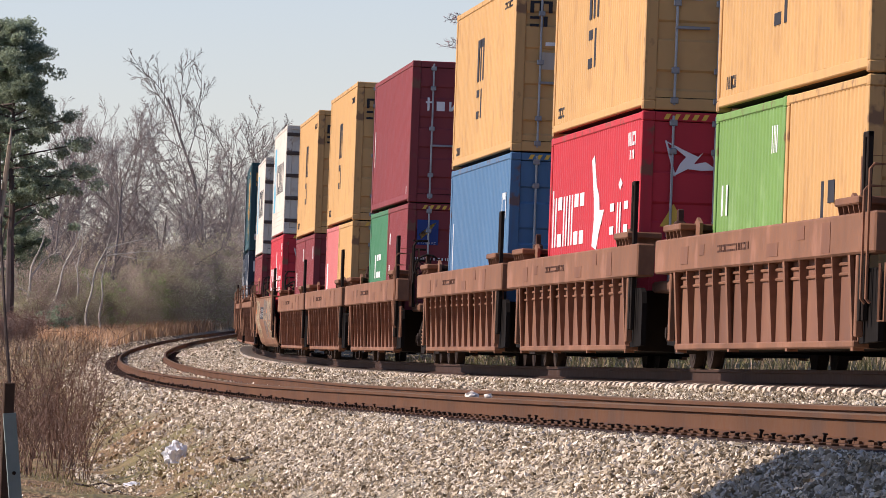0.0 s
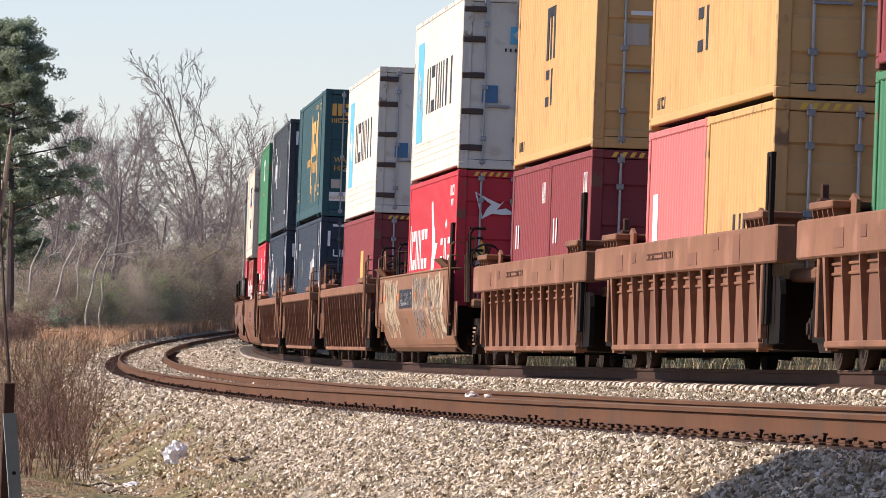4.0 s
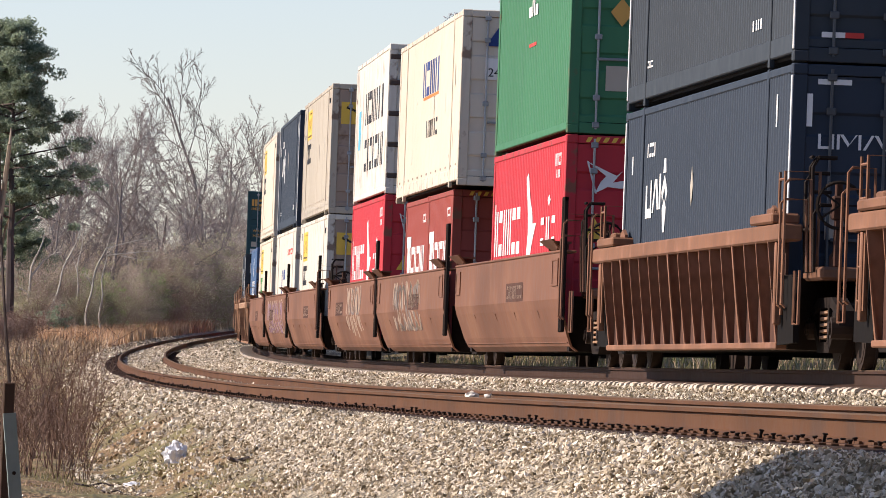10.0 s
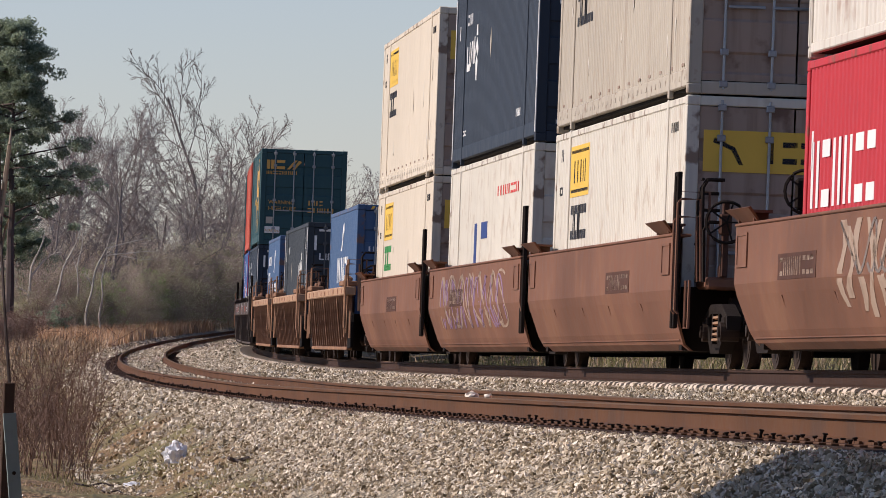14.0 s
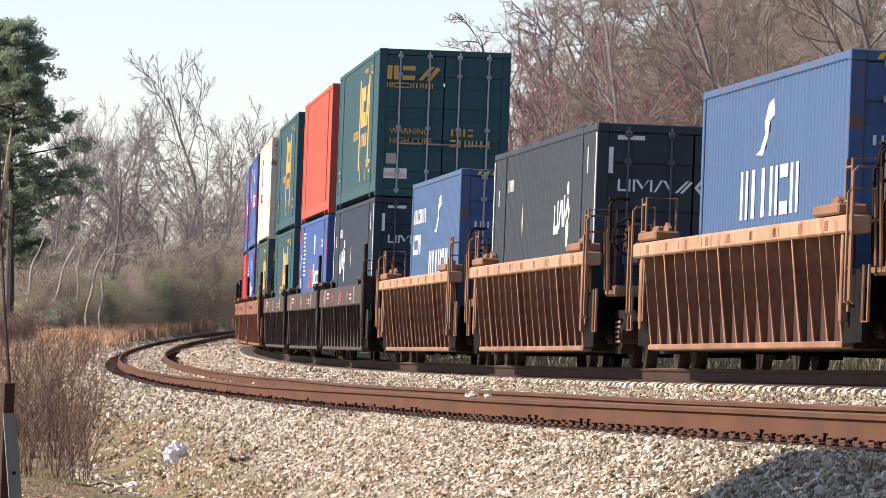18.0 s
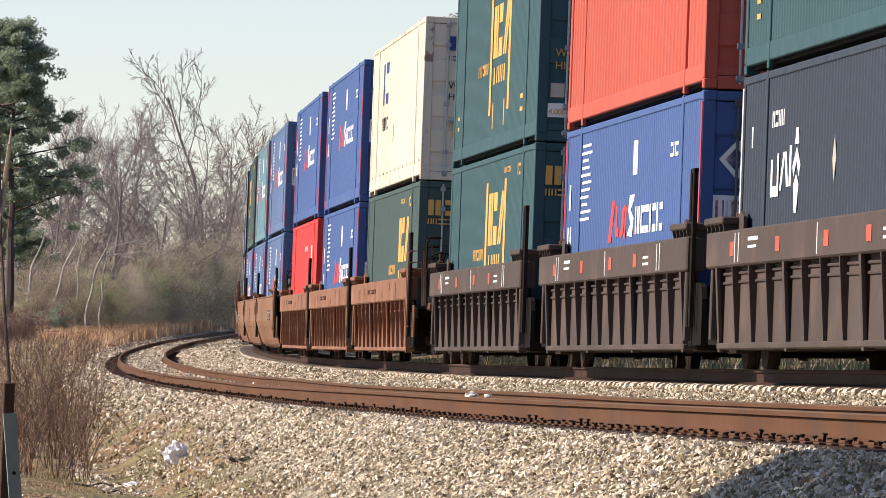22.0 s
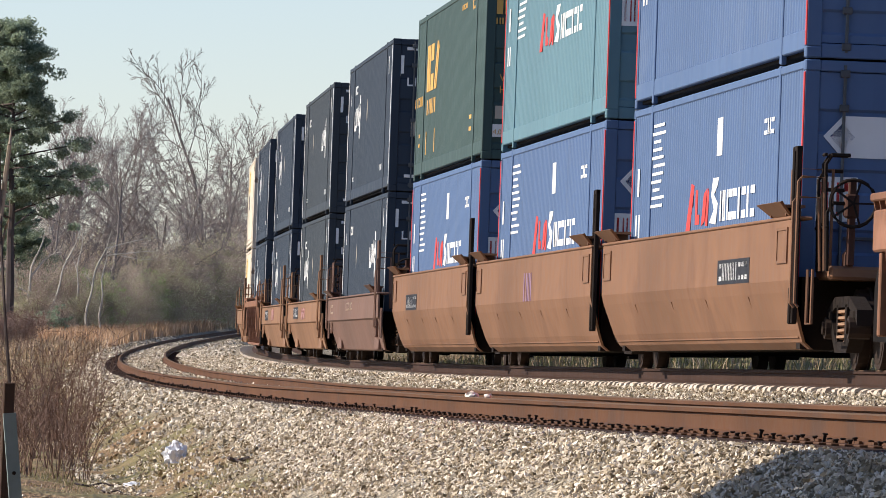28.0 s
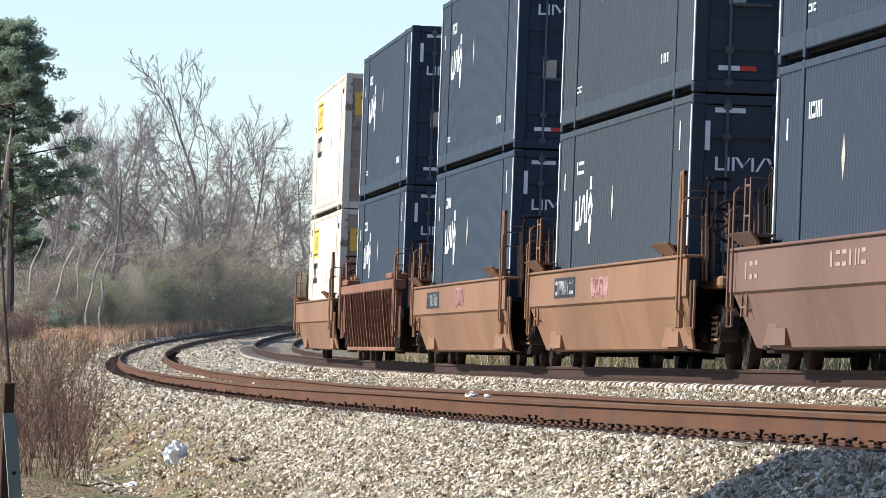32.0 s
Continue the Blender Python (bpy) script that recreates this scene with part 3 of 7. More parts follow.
        for yy in (.28, .82):
            def bar():
                b = Build().tube([(xe - .012, 0, .06), (xe - .012, 0, H - .05)], .018)
                for z in (.12, .5, 1.35, H - .5, H - .14):
                    b.box(xe - .045, xe + .012, -.05, .05, z - .04, z + .04, .01)
                return b
            part("lock_bar", bar, M["darkbar" if d["paint"] in ("navy", "navygrey", "rblue", "slateblue", "ink") else "bar"], leaf_ob, at=(0, sy * yy * (W / 2.438), 0), key=key)
            part("door_handle", lambda: Build().box(xe - .02, xe + .015, -.02, .42, 1.02, 1.06, .008), M["darkbar" if d["paint"] in ("navy", "navygrey", "rblue", "slateblue", "ink") else "bar"], leaf_ob,
                 at=Matrix.Translation((0, sy * yy - (.35 if sy > 0 else -.0), 0)), key=key)
        if d.get("reefer"):
            for z in (.35, .95, 1.55, 2.15, 2.65):
                part("hinge", lambda: Build().box(xe - .04, xe + .008, -.19, .19, -.05, .05, .015), M["cargrey"], leaf_ob, at=(0, sy * (w - .2), z * H / 2.9), key=key)
    if d.get("rivets"):
        def rivet_row():
            b = Build()
            for i in range(30):
                x = -L / 2 + .4 + i * (L - .8) / 29
                b.box(x - .06, x + .06, -w - .001, -w + .01, .17, .23)
            return b
        tagged(part("rivet_row", rivet_row, M["weathergrey"], box_, key=key), kind="stuff")
    if d["paint"] in ("weathergrey", "cream") and long_box:
        r = random.Random(int(L * 10) + len(d["marks"]))
        scuffs = []
        for q in range(9):
            x, z, h = r.uniform(-L / 2 + .8, L / 2 - 1), r.uniform(.5, H - .9), r.uniform(.12, .5)
            scuffs.append([(x, z), (x + .05, z + h * .2), (x + .03, z + h), (x - .03, z + h * .8)])
        tagged(part("scuff", side_marks(scuffs, W), M["shabby"], box_), kind="stuff")
        tagged(part("drain_slot", side_marks([rect(-L / 2 + .7 + q * 1.22, -L / 2 + .95 + q * 1.22, rail_h + .04, rail_h + .075) for q in range(13)], W), M["doorgrime_shade"], box_), kind="stuff")
    for m in d.get("marks", []):
        marking(box_, m, L, H, W)
    return box_


def side_marks(polys, W):
    b = Build()
    for poly in polys:
        b.prism(list(poly), "y", -W / 2 + .0075, -W / 2 + .013)
    return b


def mirror_y(b):
    b.v = [(x, -y, z) for x, y, z in b.v]
    b.f = [f[::-1] for f in b.f]
    return b


def marking(parent, m, L, H, W):
    """Painted or stuck-on shapes. m: face ('side' or 'end'), material, shapes; a shape is a polygon in metres,
    on the side from the middle ahead, on the end from the middle to the viewer's right."""
    face, mat, shapes = m[:3]
    b = Build()
    for poly in shapes:
        if face == "side":
            b.prism(list(poly), "y", -W / 2 + .0085, -W / 2 + .014)
        else:
            b.prism([(u, z) for u, z in poly], "x", L / 2 - .027, L / 2 - .018)
    ob = part("marking", b, M[mat], parent, m[3] if len(m) > 3 else "")
    if len(shapes) > 2:
        tagged(ob, kind="stuff")


def rect(x0, x1, z0, z1):
    return [(x0, z0), (x1, z0), (x1, z1), (x0, z1)]


def letters(x0, x1, z0, z1, n, seed=0, gap=.22):
    """Plain bars as large as a row of n letters, some split in two, with letter-like gaps."""
    r = random.Random(seed)
    w = (x1 - x0) / n
    h = z1 - z0
    out = []
    for i in range(n):
        a, c = x0 + i * w, x0 + (i + 1 - gap) * w
        k = r.randrange(3)
        m = a + (c - a) * .30
        if k == 0:
            out.append(rect(a + (c - a) * .2, a + (c - a) * .62, z0, z1))
        elif k == 1:
            out += [rect(a, m, z0, z1), rect(c - (m - a), c, z0, z1)]
        else:
            out += [rect(a, c, z0, z0 + h * .26), rect(a, c, z1 - h * .26, z1)]
    return out


def diamond(x, z, w, h):
    return [(x - w, z), (x, z - h), (x + w, z), (x, z + h)]


# ---------- well cars ----------
def coil(b, x, y, z0, z1, r, turns, wire):
    n = turns * 9
    return b.tube([(x + r * mth.cos(q * 6.2832 / 9), y + r * mth.sin(q * 6.2832 / 9), z0 + (z1 - z0) * q / n) for q in range(n + 1)], wire, 4)


def truck(parent, x, key="t"):
    """A four-wheel bogie under a car, its middle at x."""
    t = part("bogie", lambda: Build().box(-.22, .22, -1.02, 1.02, .50, .70, .04).box(-.2, .2, -.3, .3, .68, .88, .03)
             .box(-.6, -.52, -.7, .7, .34, .44, .02).box(.52, .6, -.7, .7, .34, .44, .02).tube([(-.86, -.95, .42), (-.86, .95, .42)], .075, 8).tube([(.86, -.95, .42), (.86, .95, .42)], .075, 8),
             M["dark_iron"], parent, "greasy dark cast-iron bogie", at=(x, 0, 0), key=key)
    for sy in (-1, 1):
        def frame_shape():
            b = Build().prism([(-1.13, .44), (-1.13, .60), (-.52, .74), (.52, .74), (1.13, .60), (1.13, .44), (.98, .52), (.50, .63), (-.50, .63), (-.98, .52)], "y", -.08, .08)
            b.prism([(-.98, .52), (-.74, .52), (-.36, .28), (.36, .28), (.74, .52), (.98, .52), (.42, .17), (-.42, .17)], "y", -.08, .08)
            for q in (-1, 1):
                b.prism([(q * .36, .26), (q * .26, .26), (q * .26, .66), (q * .36, .66)], "y", -.08, .08)
                b.box(q * .86 - .15, q * .86 + .15, -.10, .10, .50, .60, .02)
            return b
        part("side_frame", frame_shape, M["dark_iron"], t, at=(0, sy * 1.0, 0), key=key)

        def springs():
            b = Build()
            for q in (-.16, 0, .16):
                coil(b, q, 0, .28, .60, .062, 5, .017)
            return b
        part("spring", springs, M["rustchord"], t, at=(0, sy * 1.03, 0), key=key)
        for xx in (-.86, .86):
            def wheel_shape():
                b = Build().disc(0, -.05, .06, .42, .42, 26).disc(0, -.075, -.05, .42, .445, 26).disc(0, .06, .085, .42, .14, 14)
                return b.prism([(.36 * mth.cos(q * mth.pi / 12), .42 + .36 * mth.sin(q * mth.pi / 12)) for q in range(24)], "y", .06, .066)
            part("wheel", wheel_shape, M["truckiron"], t, at=Matrix.Translation((xx, sy * .7525, 0)) @ Matrix.Rotation(0 if sy > 0 else mth.pi, 4, 'Z'), key=key)
            part("bearing_cap", lambda: Build().disc(0, -.11, .11, .42, .115, 12).disc(0, -.135, .135, .42, .07, 8), M["truckiron"], t, at=(xx, sy * 1.02, 0), key=key)
    return t


def well_car(kind, paint_name, label, half, reach, back, front, mk=()):
    """One unit. half: half the well's length; reach: half the side's top length; back, front: where its bogies stand (None: none)."""
    pm = M[paint_name]
    # Webs take darker paint: the shade behind the ribs is in the colour.
    deep_shade = paint_name in ("rustorange", "cargrey")
    web_m = (M["carbrown"] if paint_name == "brown" else pm) if kind == "C" else M["webshade"] if deep_shade else M["webbrown"] if paint_name == "brown" else pm
    chord_m = M["rustchord"] if paint_name == "rustorange" else pm
    car = tagged(new("well_car"), label, "well car", group="cars of the train")
    key = (kind, half, reach)
    part("well_floor", lambda: Build().box(-half + .2, half - .2, -1.2, 1.2, .2, .30).box(-half - .1, -half + .2, -1.3, 1.3, .2, .95).box(half - .2, half + .1, -1.3, 1.3, .2, .95), M["dark_iron"], car, key=key)
    for sx in (-1, 1):
        part("end_platform", lambda: Build().box(half, reach + .35, -1.15, 1.15, .92, 1.06, .03).box(half, reach + .5, -.35, .35, .62, .95, .03), pm, car,
             at=Matrix.Rotation(0 if sx > 0 else mth.pi, 4, 'Z'), key=key)
    for sy in (-1, 1):
        at = Matrix.Rotation(0 if sy < 0 else mth.pi, 4, 'Z')
        if kind in "AC":
            z0 = 1.32 if kind == "A" else 1.10
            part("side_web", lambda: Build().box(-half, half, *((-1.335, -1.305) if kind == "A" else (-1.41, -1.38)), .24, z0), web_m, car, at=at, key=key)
            part("top_chord", lambda: Build().box(-reach, reach, -1.53, -1.31, z0, 1.50, .02), chord_m, car, at=at, key=key)
            for q in range(9 if paint_name == "rustorange" and sy < 0 else 0):
                part("patch_plate", lambda: Build().box(-.11, .11, -1.536, -1.52, 1.36, 1.46, .004), M["brown"], car, at=(-reach + 1.6 + q * (2 * reach - 3.2) / 8, 0, 0), key="patch")
            part("bottom_sill", lambda: Build().box(-half, half, -1.42 if kind == "A" else -1.46, -1.20, .20, .27, .012), pm, car, at=at, key=key)
            n = 17 if kind == "A" else 13
            for i in range(n):
                x = -half + .12 + i * (2 * half - .24) / (n - 1)
                if kind == "A":
                    big = i in (2, 7, 13)
                    shp = (lambda w=(.045 if big else .016), v=(.075 if big else .055): Build().prism([(-1.33, .27), (-1.33, 1.32), (-1.52, 1.32), (-1.39, .27)], "x", -.012, .012)
                           .add([(-w, -1.52, 1.32), (w, -1.52, 1.32), (w * 1.3, -1.455, .72), (v, -1.40, .27), (-v, -1.40, .27), (-w * 1.3, -1.455, .72),
                                 (-w, -1.50, 1.32), (w, -1.50, 1.32), (w * 1.3, -1.435, .72), (v, -1.38, .27), (-v, -1.38, .27), (-w * 1.3, -1.435, .72)],
                                [(0, 1, 2, 5), (5, 2, 3, 4), (7, 6, 11, 8), (8, 11, 10, 9), (1, 7, 8, 2), (2, 8, 9, 3), (6, 0, 5, 11), (11, 5, 4, 10), (0, 6, 7, 1), (4, 3, 9, 10)]))
                else:
                    big = i % 4 == 0
                    shp = (lambda w=(.075 if big else .026), lo=(.17 if big else .27): Build().prism([(-1.33, lo), (-1.33, 1.10), (-1.51, 1.10), (-1.44, lo)], "x", -.02, .02)
                           .prism([(-1.475, 1.10), (-1.51, 1.10), (-1.45, lo), (-1.415, lo)], "x", -w, w))
                part("rib", shp, pm, car, at=Matrix.Translation((x if sy < 0 else -x, 0, 0)) @ at, key=(key, big))
            if kind == "C":
                for z in (.93, 1.03):
                    part("brake_pipe", lambda: Build().tube([(-half - .5, -1.42, 0), (-half * .3, -1.42, .012), (half * .4, -1.42, -.01), (half + .3, -1.42, 0)], .018, 6), pm, car, at=Matrix.Translation((0, 0, z)) @ at, key=key)
            for sx in ((-1, 1) if sy < 0 else ()):
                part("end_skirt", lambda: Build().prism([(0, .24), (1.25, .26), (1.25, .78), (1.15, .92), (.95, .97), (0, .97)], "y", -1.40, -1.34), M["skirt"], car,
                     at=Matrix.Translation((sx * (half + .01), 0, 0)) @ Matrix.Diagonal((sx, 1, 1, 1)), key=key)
            for sx in (-1, 1):
                def ledge():
                    b = Build()
                    if kind == "A":
                        b.box(-.9, .9, -1.55, -1.25, 1.51, 1.62, .02).box(-.7, -.2, -1.4, -1.3, 1.62, 1.70, .02)
                    else:
                        b.box(-.8, .8, -1.56, -1.12, 1.58, 1.66, .015)
                        for g in (-.7, -.35, 0, .35, .7):
                            b.prism([(-1.54, 1.58), (-1.12, 1.58), (-1.12, 1.503), (-1.5, 1.503), (-1.5, 1.40)], "x", g - .02, g + .02)
                    return b
                part("corner_ledge", ledge, pm, car, at=Matrix.Translation((sx * (half - .55 if kind == "A" else half - .1), 0, 0)) @ at, key=key)
                part("container_guide", lambda: Build().prism([(-.28, 1.5), (.28, 1.5), (.28, 1.66), (0, 1.73), (-.22, 1.67)], "y", -1.37, -1.33), pm, car, at=Matrix.Translation((sx * (half - 1.0), 0, 0)) @ at, key=key)
                part("end_post", lambda: Build().box(-.06, .06, -1.50, -1.42, .45 if kind == "A" else .3, z0 - .003, .012), pm, car, at=Matrix.Translation((sx * (half + .35), 0, 0)) @ at, key=key)
        else:
            def shell():
                b = Build()
                if kind == "B":
                    prof = [(-1.52, 1.52, reach), (-1.52, .90, reach), (-1.49, .78, reach - .02), (-1.37, .40, reach - .25), (-1.31, .27, reach - .4), (-1.22, .20, reach - .45)]
                else:
                    prof = [(-1.50, 1.26, reach), (-1.50, .82, reach), (-1.46, .79, reach - .15), (-1.29, .22, reach - .9), (-1.20, .20, reach - .95)]
                vs, fs = [], []
                m = 13
                for y, z, e in prof:
                    vs += [(-e + 2 * e * i / (m - 1), y, z) for i in range(m)]
                k = len(vs)
                vs += [(x, y + .03, z) for x, y, z in vs]
                r = len(prof)
                for j in range(r - 1):
                    for i in range(m - 1):
                        a = j * m + i
                        fs += [(a, a + m, a + m + 1, a + 1), (k + a, k + a + 1, k + a + m + 1, k + a + m)]
                    for i in (0, m - 1):
                        a = j * m + i
                        fs.append((a, k + a, k + a + m, a + m))
                for i in range(m - 1):
                    fs += [(i, i + 1, k + i + 1, k + i), ((r - 1) * m + i, k + (r - 1) * m + i, k + (r - 1) * m + i + 1, (r - 1) * m + i + 1)]
                return b.add(vs, fs)
            part("side_shell", shell, pm, car, at=at, key=key)
            part("top_flange", lambda: Build().box(-reach, reach, -1.535, -1.30, 1.525, 1.56, .01), pm, car, at=(at if kind == "B" else Matrix.Translation((0, 0, -.262)) @ at), key=key)
            if kind == "B":
                part("bottom_seam", lambda: Build().box(-reach + .5, reach - .5, -1.345, -1.30, .315, .327), pm, car, at=at, key=key)
                for x in (-half * .66, -half * .2, half * .2, half * .66):
                    part("stiffener", lambda: Build().prism([(-1.40, .54), (-1.485, .76), (-1.492, .755), (-1.409, .545)], "x", -.025, .025), pm, car, at=Matrix.Translation((x, 0, 0)) @ at, key=key)
            else:
                for sx in (-1, 1):
                    part("corner_doubler", lambda: Build().prism([(-.8, .24), (.9, .24), (.9, .42), (.25, .42), (0, .62), (-.25, .62)], "y", -1.345, -1.30), pm, car,
                         at=Matrix.Translation((sx * (half - 1.2), -.02 if sy < 0 else .02, 0)) @ (at @ Matrix.Rotation(0, 4, 'Z')), key=key)
            for sx in (-1, 1):
                def flap():
                    return Build().add([(-.70, -1.50, 1.56), (.70, -1.50, 1.56), (.95, -1.65, 1.70), (-.95, -1.65, 1.70), (-.70, -1.47, 1.56), (.70, -1.47, 1.56), (.95, -1.62, 1.71), (-.95, -1.62, 1.71)],
                                       [(0, 1, 2, 3), (7, 6, 5, 4), (0, 4, 5, 1), (1, 5, 6, 2), (2, 6, 7, 3), (3, 7, 4, 0)]).box(-.8, .8, -1.58, -1.36, 1.65, 1.68).box(-.62, -.57, -1.54, -1.38, 1.565, 1.65).box(.57, .62, -1.54, -1.38, 1.565, 1.65)
                if kind == "B" and sy < 0:
                    part("placard_holder", lambda: Build().box(-.42, .42, -1.537, -1.52, 1.42, 1.45).box(-.42, .42, -1.537, -1.52, 1.08, 1.11).box(-.42, -.36, -1.537, -1.52, 1.11, 1.42).box(.36, .42, -1.537, -1.52, 1.11, 1.42)
                         .box(-.36, .36, -1.528, -1.52, 1.11, 1.42), pm, car, at=(sx * (reach - .62), 0, 0), key=key)
                part("guide_flap", flap, pm, car, at=Matrix.Translation((sx * (half - .2), 0, 0 if kind == "B" else -.262)) @ at, key=key)
        for sx in (-1, 1):
            def ladder():
                return Build().tube([(0, -1.46, .55), (0, -1.46, 2.05)], .018, 5)

            def second_stile():
                return Build().tube([(.42, -1.46, .55), (.42, -1.46, 2.05), (.42, -1.1, 2.05), (.42, -1.1, 1.05)], .018, 5)

            def rung():
                return Build().tube([(0, -1.46, 0), (.42, -1.46, 0)], .014, 5)
            end = (sx > 0 and front is not None) or (sx < 0 and back is not None and back > -(reach + .2))
            if end or kind in "AD":
                lad = part("ladder", ladder, pm, car, at=Matrix.Translation((sx * (half + .7) - (.42 if sx > 0 else 0), 0, 0)) @ at, key="ladder")
                part("stile", second_stile, pm, lad, key="ladder")
                for i in range(5 if sy < 0 else 0):
                    part("rung", rung, pm, lad, at=(0, 0, .65 + i * .33), key="ladder")
            if end or kind in "AD":
                def hoop():
                    b = Build()
                    for x, top in ((0, 1.75), (.34, 1.95)):
                        b.tube([(x, -1.50, .62), (x, -1.54, .66), (x, -1.54, top - .05), (x, -1.50, top), (x, -1.28, top), (x, -1.25, 1.0)], .017, 5)
                    return b
                part("grab_iron", hoop, pm, car, at=Matrix.Translation((sx * (half + 1.35) - (.34 if sx > 0 else 0), 0, 0)) @ at, key=key)
                part("step", lambda: Build().tube([(0, -1.45, 1.0), (0, -1.45, .45), (.4, -1.45, .45), (.4, -1.45, 1.0)], .018, 5), pm, car, at=Matrix.Translation((sx * (half + 2.0) - (.4 if sx > 0 else 0), 0, 0)) @ at, key=key)
                part("air_hose", lambda: Build().tube([(0, -.5, .85), (.12, -.55, .5), (.3, -.5, .32), (.5, -.42, .45)], .03, 6), M["rubber"], car, at=Matrix.Translation((sx * (reach + .3) - (.25 if sx > 0 else 0), 0, 0)) @ at, key=key)
            if end and sy < 0:
                def rods():
                    b = Build()
                    for q, (x, top) in enumerate(((0, 2.05), (.15, 1.85), (.34, 2.2), (.52, 2.2), (.72, 1.7))):
                        b.tube([(x, -1.18, 1.0), (x + .02, -1.20, top - .1), (x + .02, -1.14, top), (x + .02, -.95, top)], .022, 5)
                    return b.tube([(-.05, -1.2, 1.45), (.8, -1.2, 1.45)], .02, 5).tube([(.34, -1.2, 2.2), (.54, -1.2, 2.2)], .02, 5)
                part("handrail", rods, M["dark_iron"], car, at=(sx * (half + .75) - (.4 if sx > 0 else .3), 0, 0), key="rods")
            if sx > 0 and sy < 0 and kind in "BCD":
                part("stanchion", lambda: Build().box(-.04, .04, -1.50, -1.43, .45, 2.28, .012).box(.22, .28, -1.50, -1.44, .45, 2.28, .012).box(-.04, .28, -1.49, -1.44, 2.23, 2.28), M["dark_iron"] if kind != "D" else pm, car,
                     at=(half + .55, 0, 0), key=key)
    def brake_wheel():
        b = Build().tube([(.0, .24 * mth.cos(q * mth.pi / 10), .24 * mth.sin(q * mth.pi / 10)) for q in range(21)], .02, 5)
        for q in range(5):
            b.tube([(.03, 0, 0), (0, .24 * mth.cos(q * 1.2566), .24 * mth.sin(q * 1.2566))], .014, 4)
        return b

    if kind != "B" or front is not None:
        part("brake_reservoir", lambda: Build().tube([(0, -.45, 1.32), (0, .35, 1.32)], .24, 12).box(-.1, .1, -.4, .3, 1.05, 1.15), pm, car, at=(-half - 1.0, 0, 0), key=key)
        part("brake_stand", lambda: Build().box(-.04, .04, -.99, -.91, 1.06, 1.95, .015).box(-.10, .06, -1.02, -.88, 1.55, 1.80, .02).prism([(-.99, 1.06), (-.91, 1.06), (-.91, 1.3), (-.99, 1.18)], "x", -.3, -.04), M["webbrown"], car, at=(half + 1.1, 0, 0), key=key)
        if front is not None:
            part("brake_wheel", brake_wheel, M["dark_iron"], car, at=(half + 1.2, -.95, 1.70), key="bw")
    if kind == "B" and front is None and back < -9.8:
        part("brake_post", lambda: Build().box(-.05, .05, -.06, .06, 1.06, 1.98, .015).box(.02, .1, -.12, .12, 1.75, 2.1, .03), M["dark_iron"], car, at=(-half - 1.3, -.7, 0), key="bp")
        part("brake_wheel", brake_wheel, M["dark_iron"], car, at=(-half - 1.2, -.7, 1.95), key="bw")
    if back is not None:
        truck(car, back)
    if front is not None:
        truck(car, front)
    for b in mk:
        shp = Build()
        for poly in b[1]:
            ys = [float(np.interp(z, [.27, .40, .78, .90], [-1.31, -1.37, -1.49, -1.52])) if kind == "B" else (-1.531 if kind in "AC" else -1.501) for _, z in poly]
            n = len(poly)
            shp.add([(x, y - .005, z) for (x, z), y in zip(poly, ys)] + [(x, y + .003, z) for (x, z), y in zip(poly, ys)],
                    [tuple(range(n))[::-1], tuple(range(n, 2 * n))] + [(i, (i + 1) % n, n + (i + 1) % n, n + i) for i in range(n)])
        ob = part("marking", shp, M[b[0]], car, b[2] if len(b) > 2 else "")
        if len(b[1]) > 2:
            tagged(ob, kind="stuff")
    return car


# ---------- what each container looks like ----------
L40, L53, L20, HC, STD = 12.192, 16.154, 6.058, 2.896, 2.591
W53 = 2.59


def d_ochre(H=HC, seed=0):
    return dict(L=L40, H=H, paint="ochre", hazard=False, marks=[
        ("side", "ink", [rect(-1.3, -1.0, H * .50, H * .76), rect(-.75, -.5, H * .50, H * .76), rect(-.25, 0, H * .50, H * .76), rect(-1.0, -.25, H * .71, H * .76)], "worn black lettering blocks"),
        ("side", "ink", letters(-1.3, .1, H * .27, H * .45, 2, 33), "worn black lettering blocks"),
        ("side", "ink", letters(3.9, 5.4, H * .86, H * .90, 6, seed + 2) + letters(-5.3, -4.4, H * .08, H * .13, 5, seed + 3)),
        ("end", "ink", [rect(-1.0, -.94, H * .81, H * .88), rect(-.86, -.80, H * .81, H * .88), rect(-.72, -.66, H * .81, H * .88), rect(-.94, -.72, H * .865, H * .88)] + letters(-1.0, -.64, H * .73, H * .79, 2, 33, .2)),
        ("end", "weathergrey", [rect(-.80, -.50, H * .48, H * .58)]), ("end", "mark_white", [rect(-.75, -.45, H * .62, H * .64)])])


def bird(H):
    raw = [[(-.75, .78), (-.2, .70), (.1, .66), (.25, .70), (.0, .60), (.3, .62), (.62, .56), (.2, .55), (-.15, .56), (-.5, .50), (-.35, .60), (-.2, .655)],
           [(-.75, .78), (-.70, .78), (-.45, .50), (-.5, .50)], [(.42, .70), (.47, .70), (.65, .56), (.60, .56)]]
    return [("end", "mark_white", [[(-.92 + (u + .75) * .5, H * (.72 + (v - .5) * .55)) for u, v in poly] for poly in raw], "white bird emblem")]


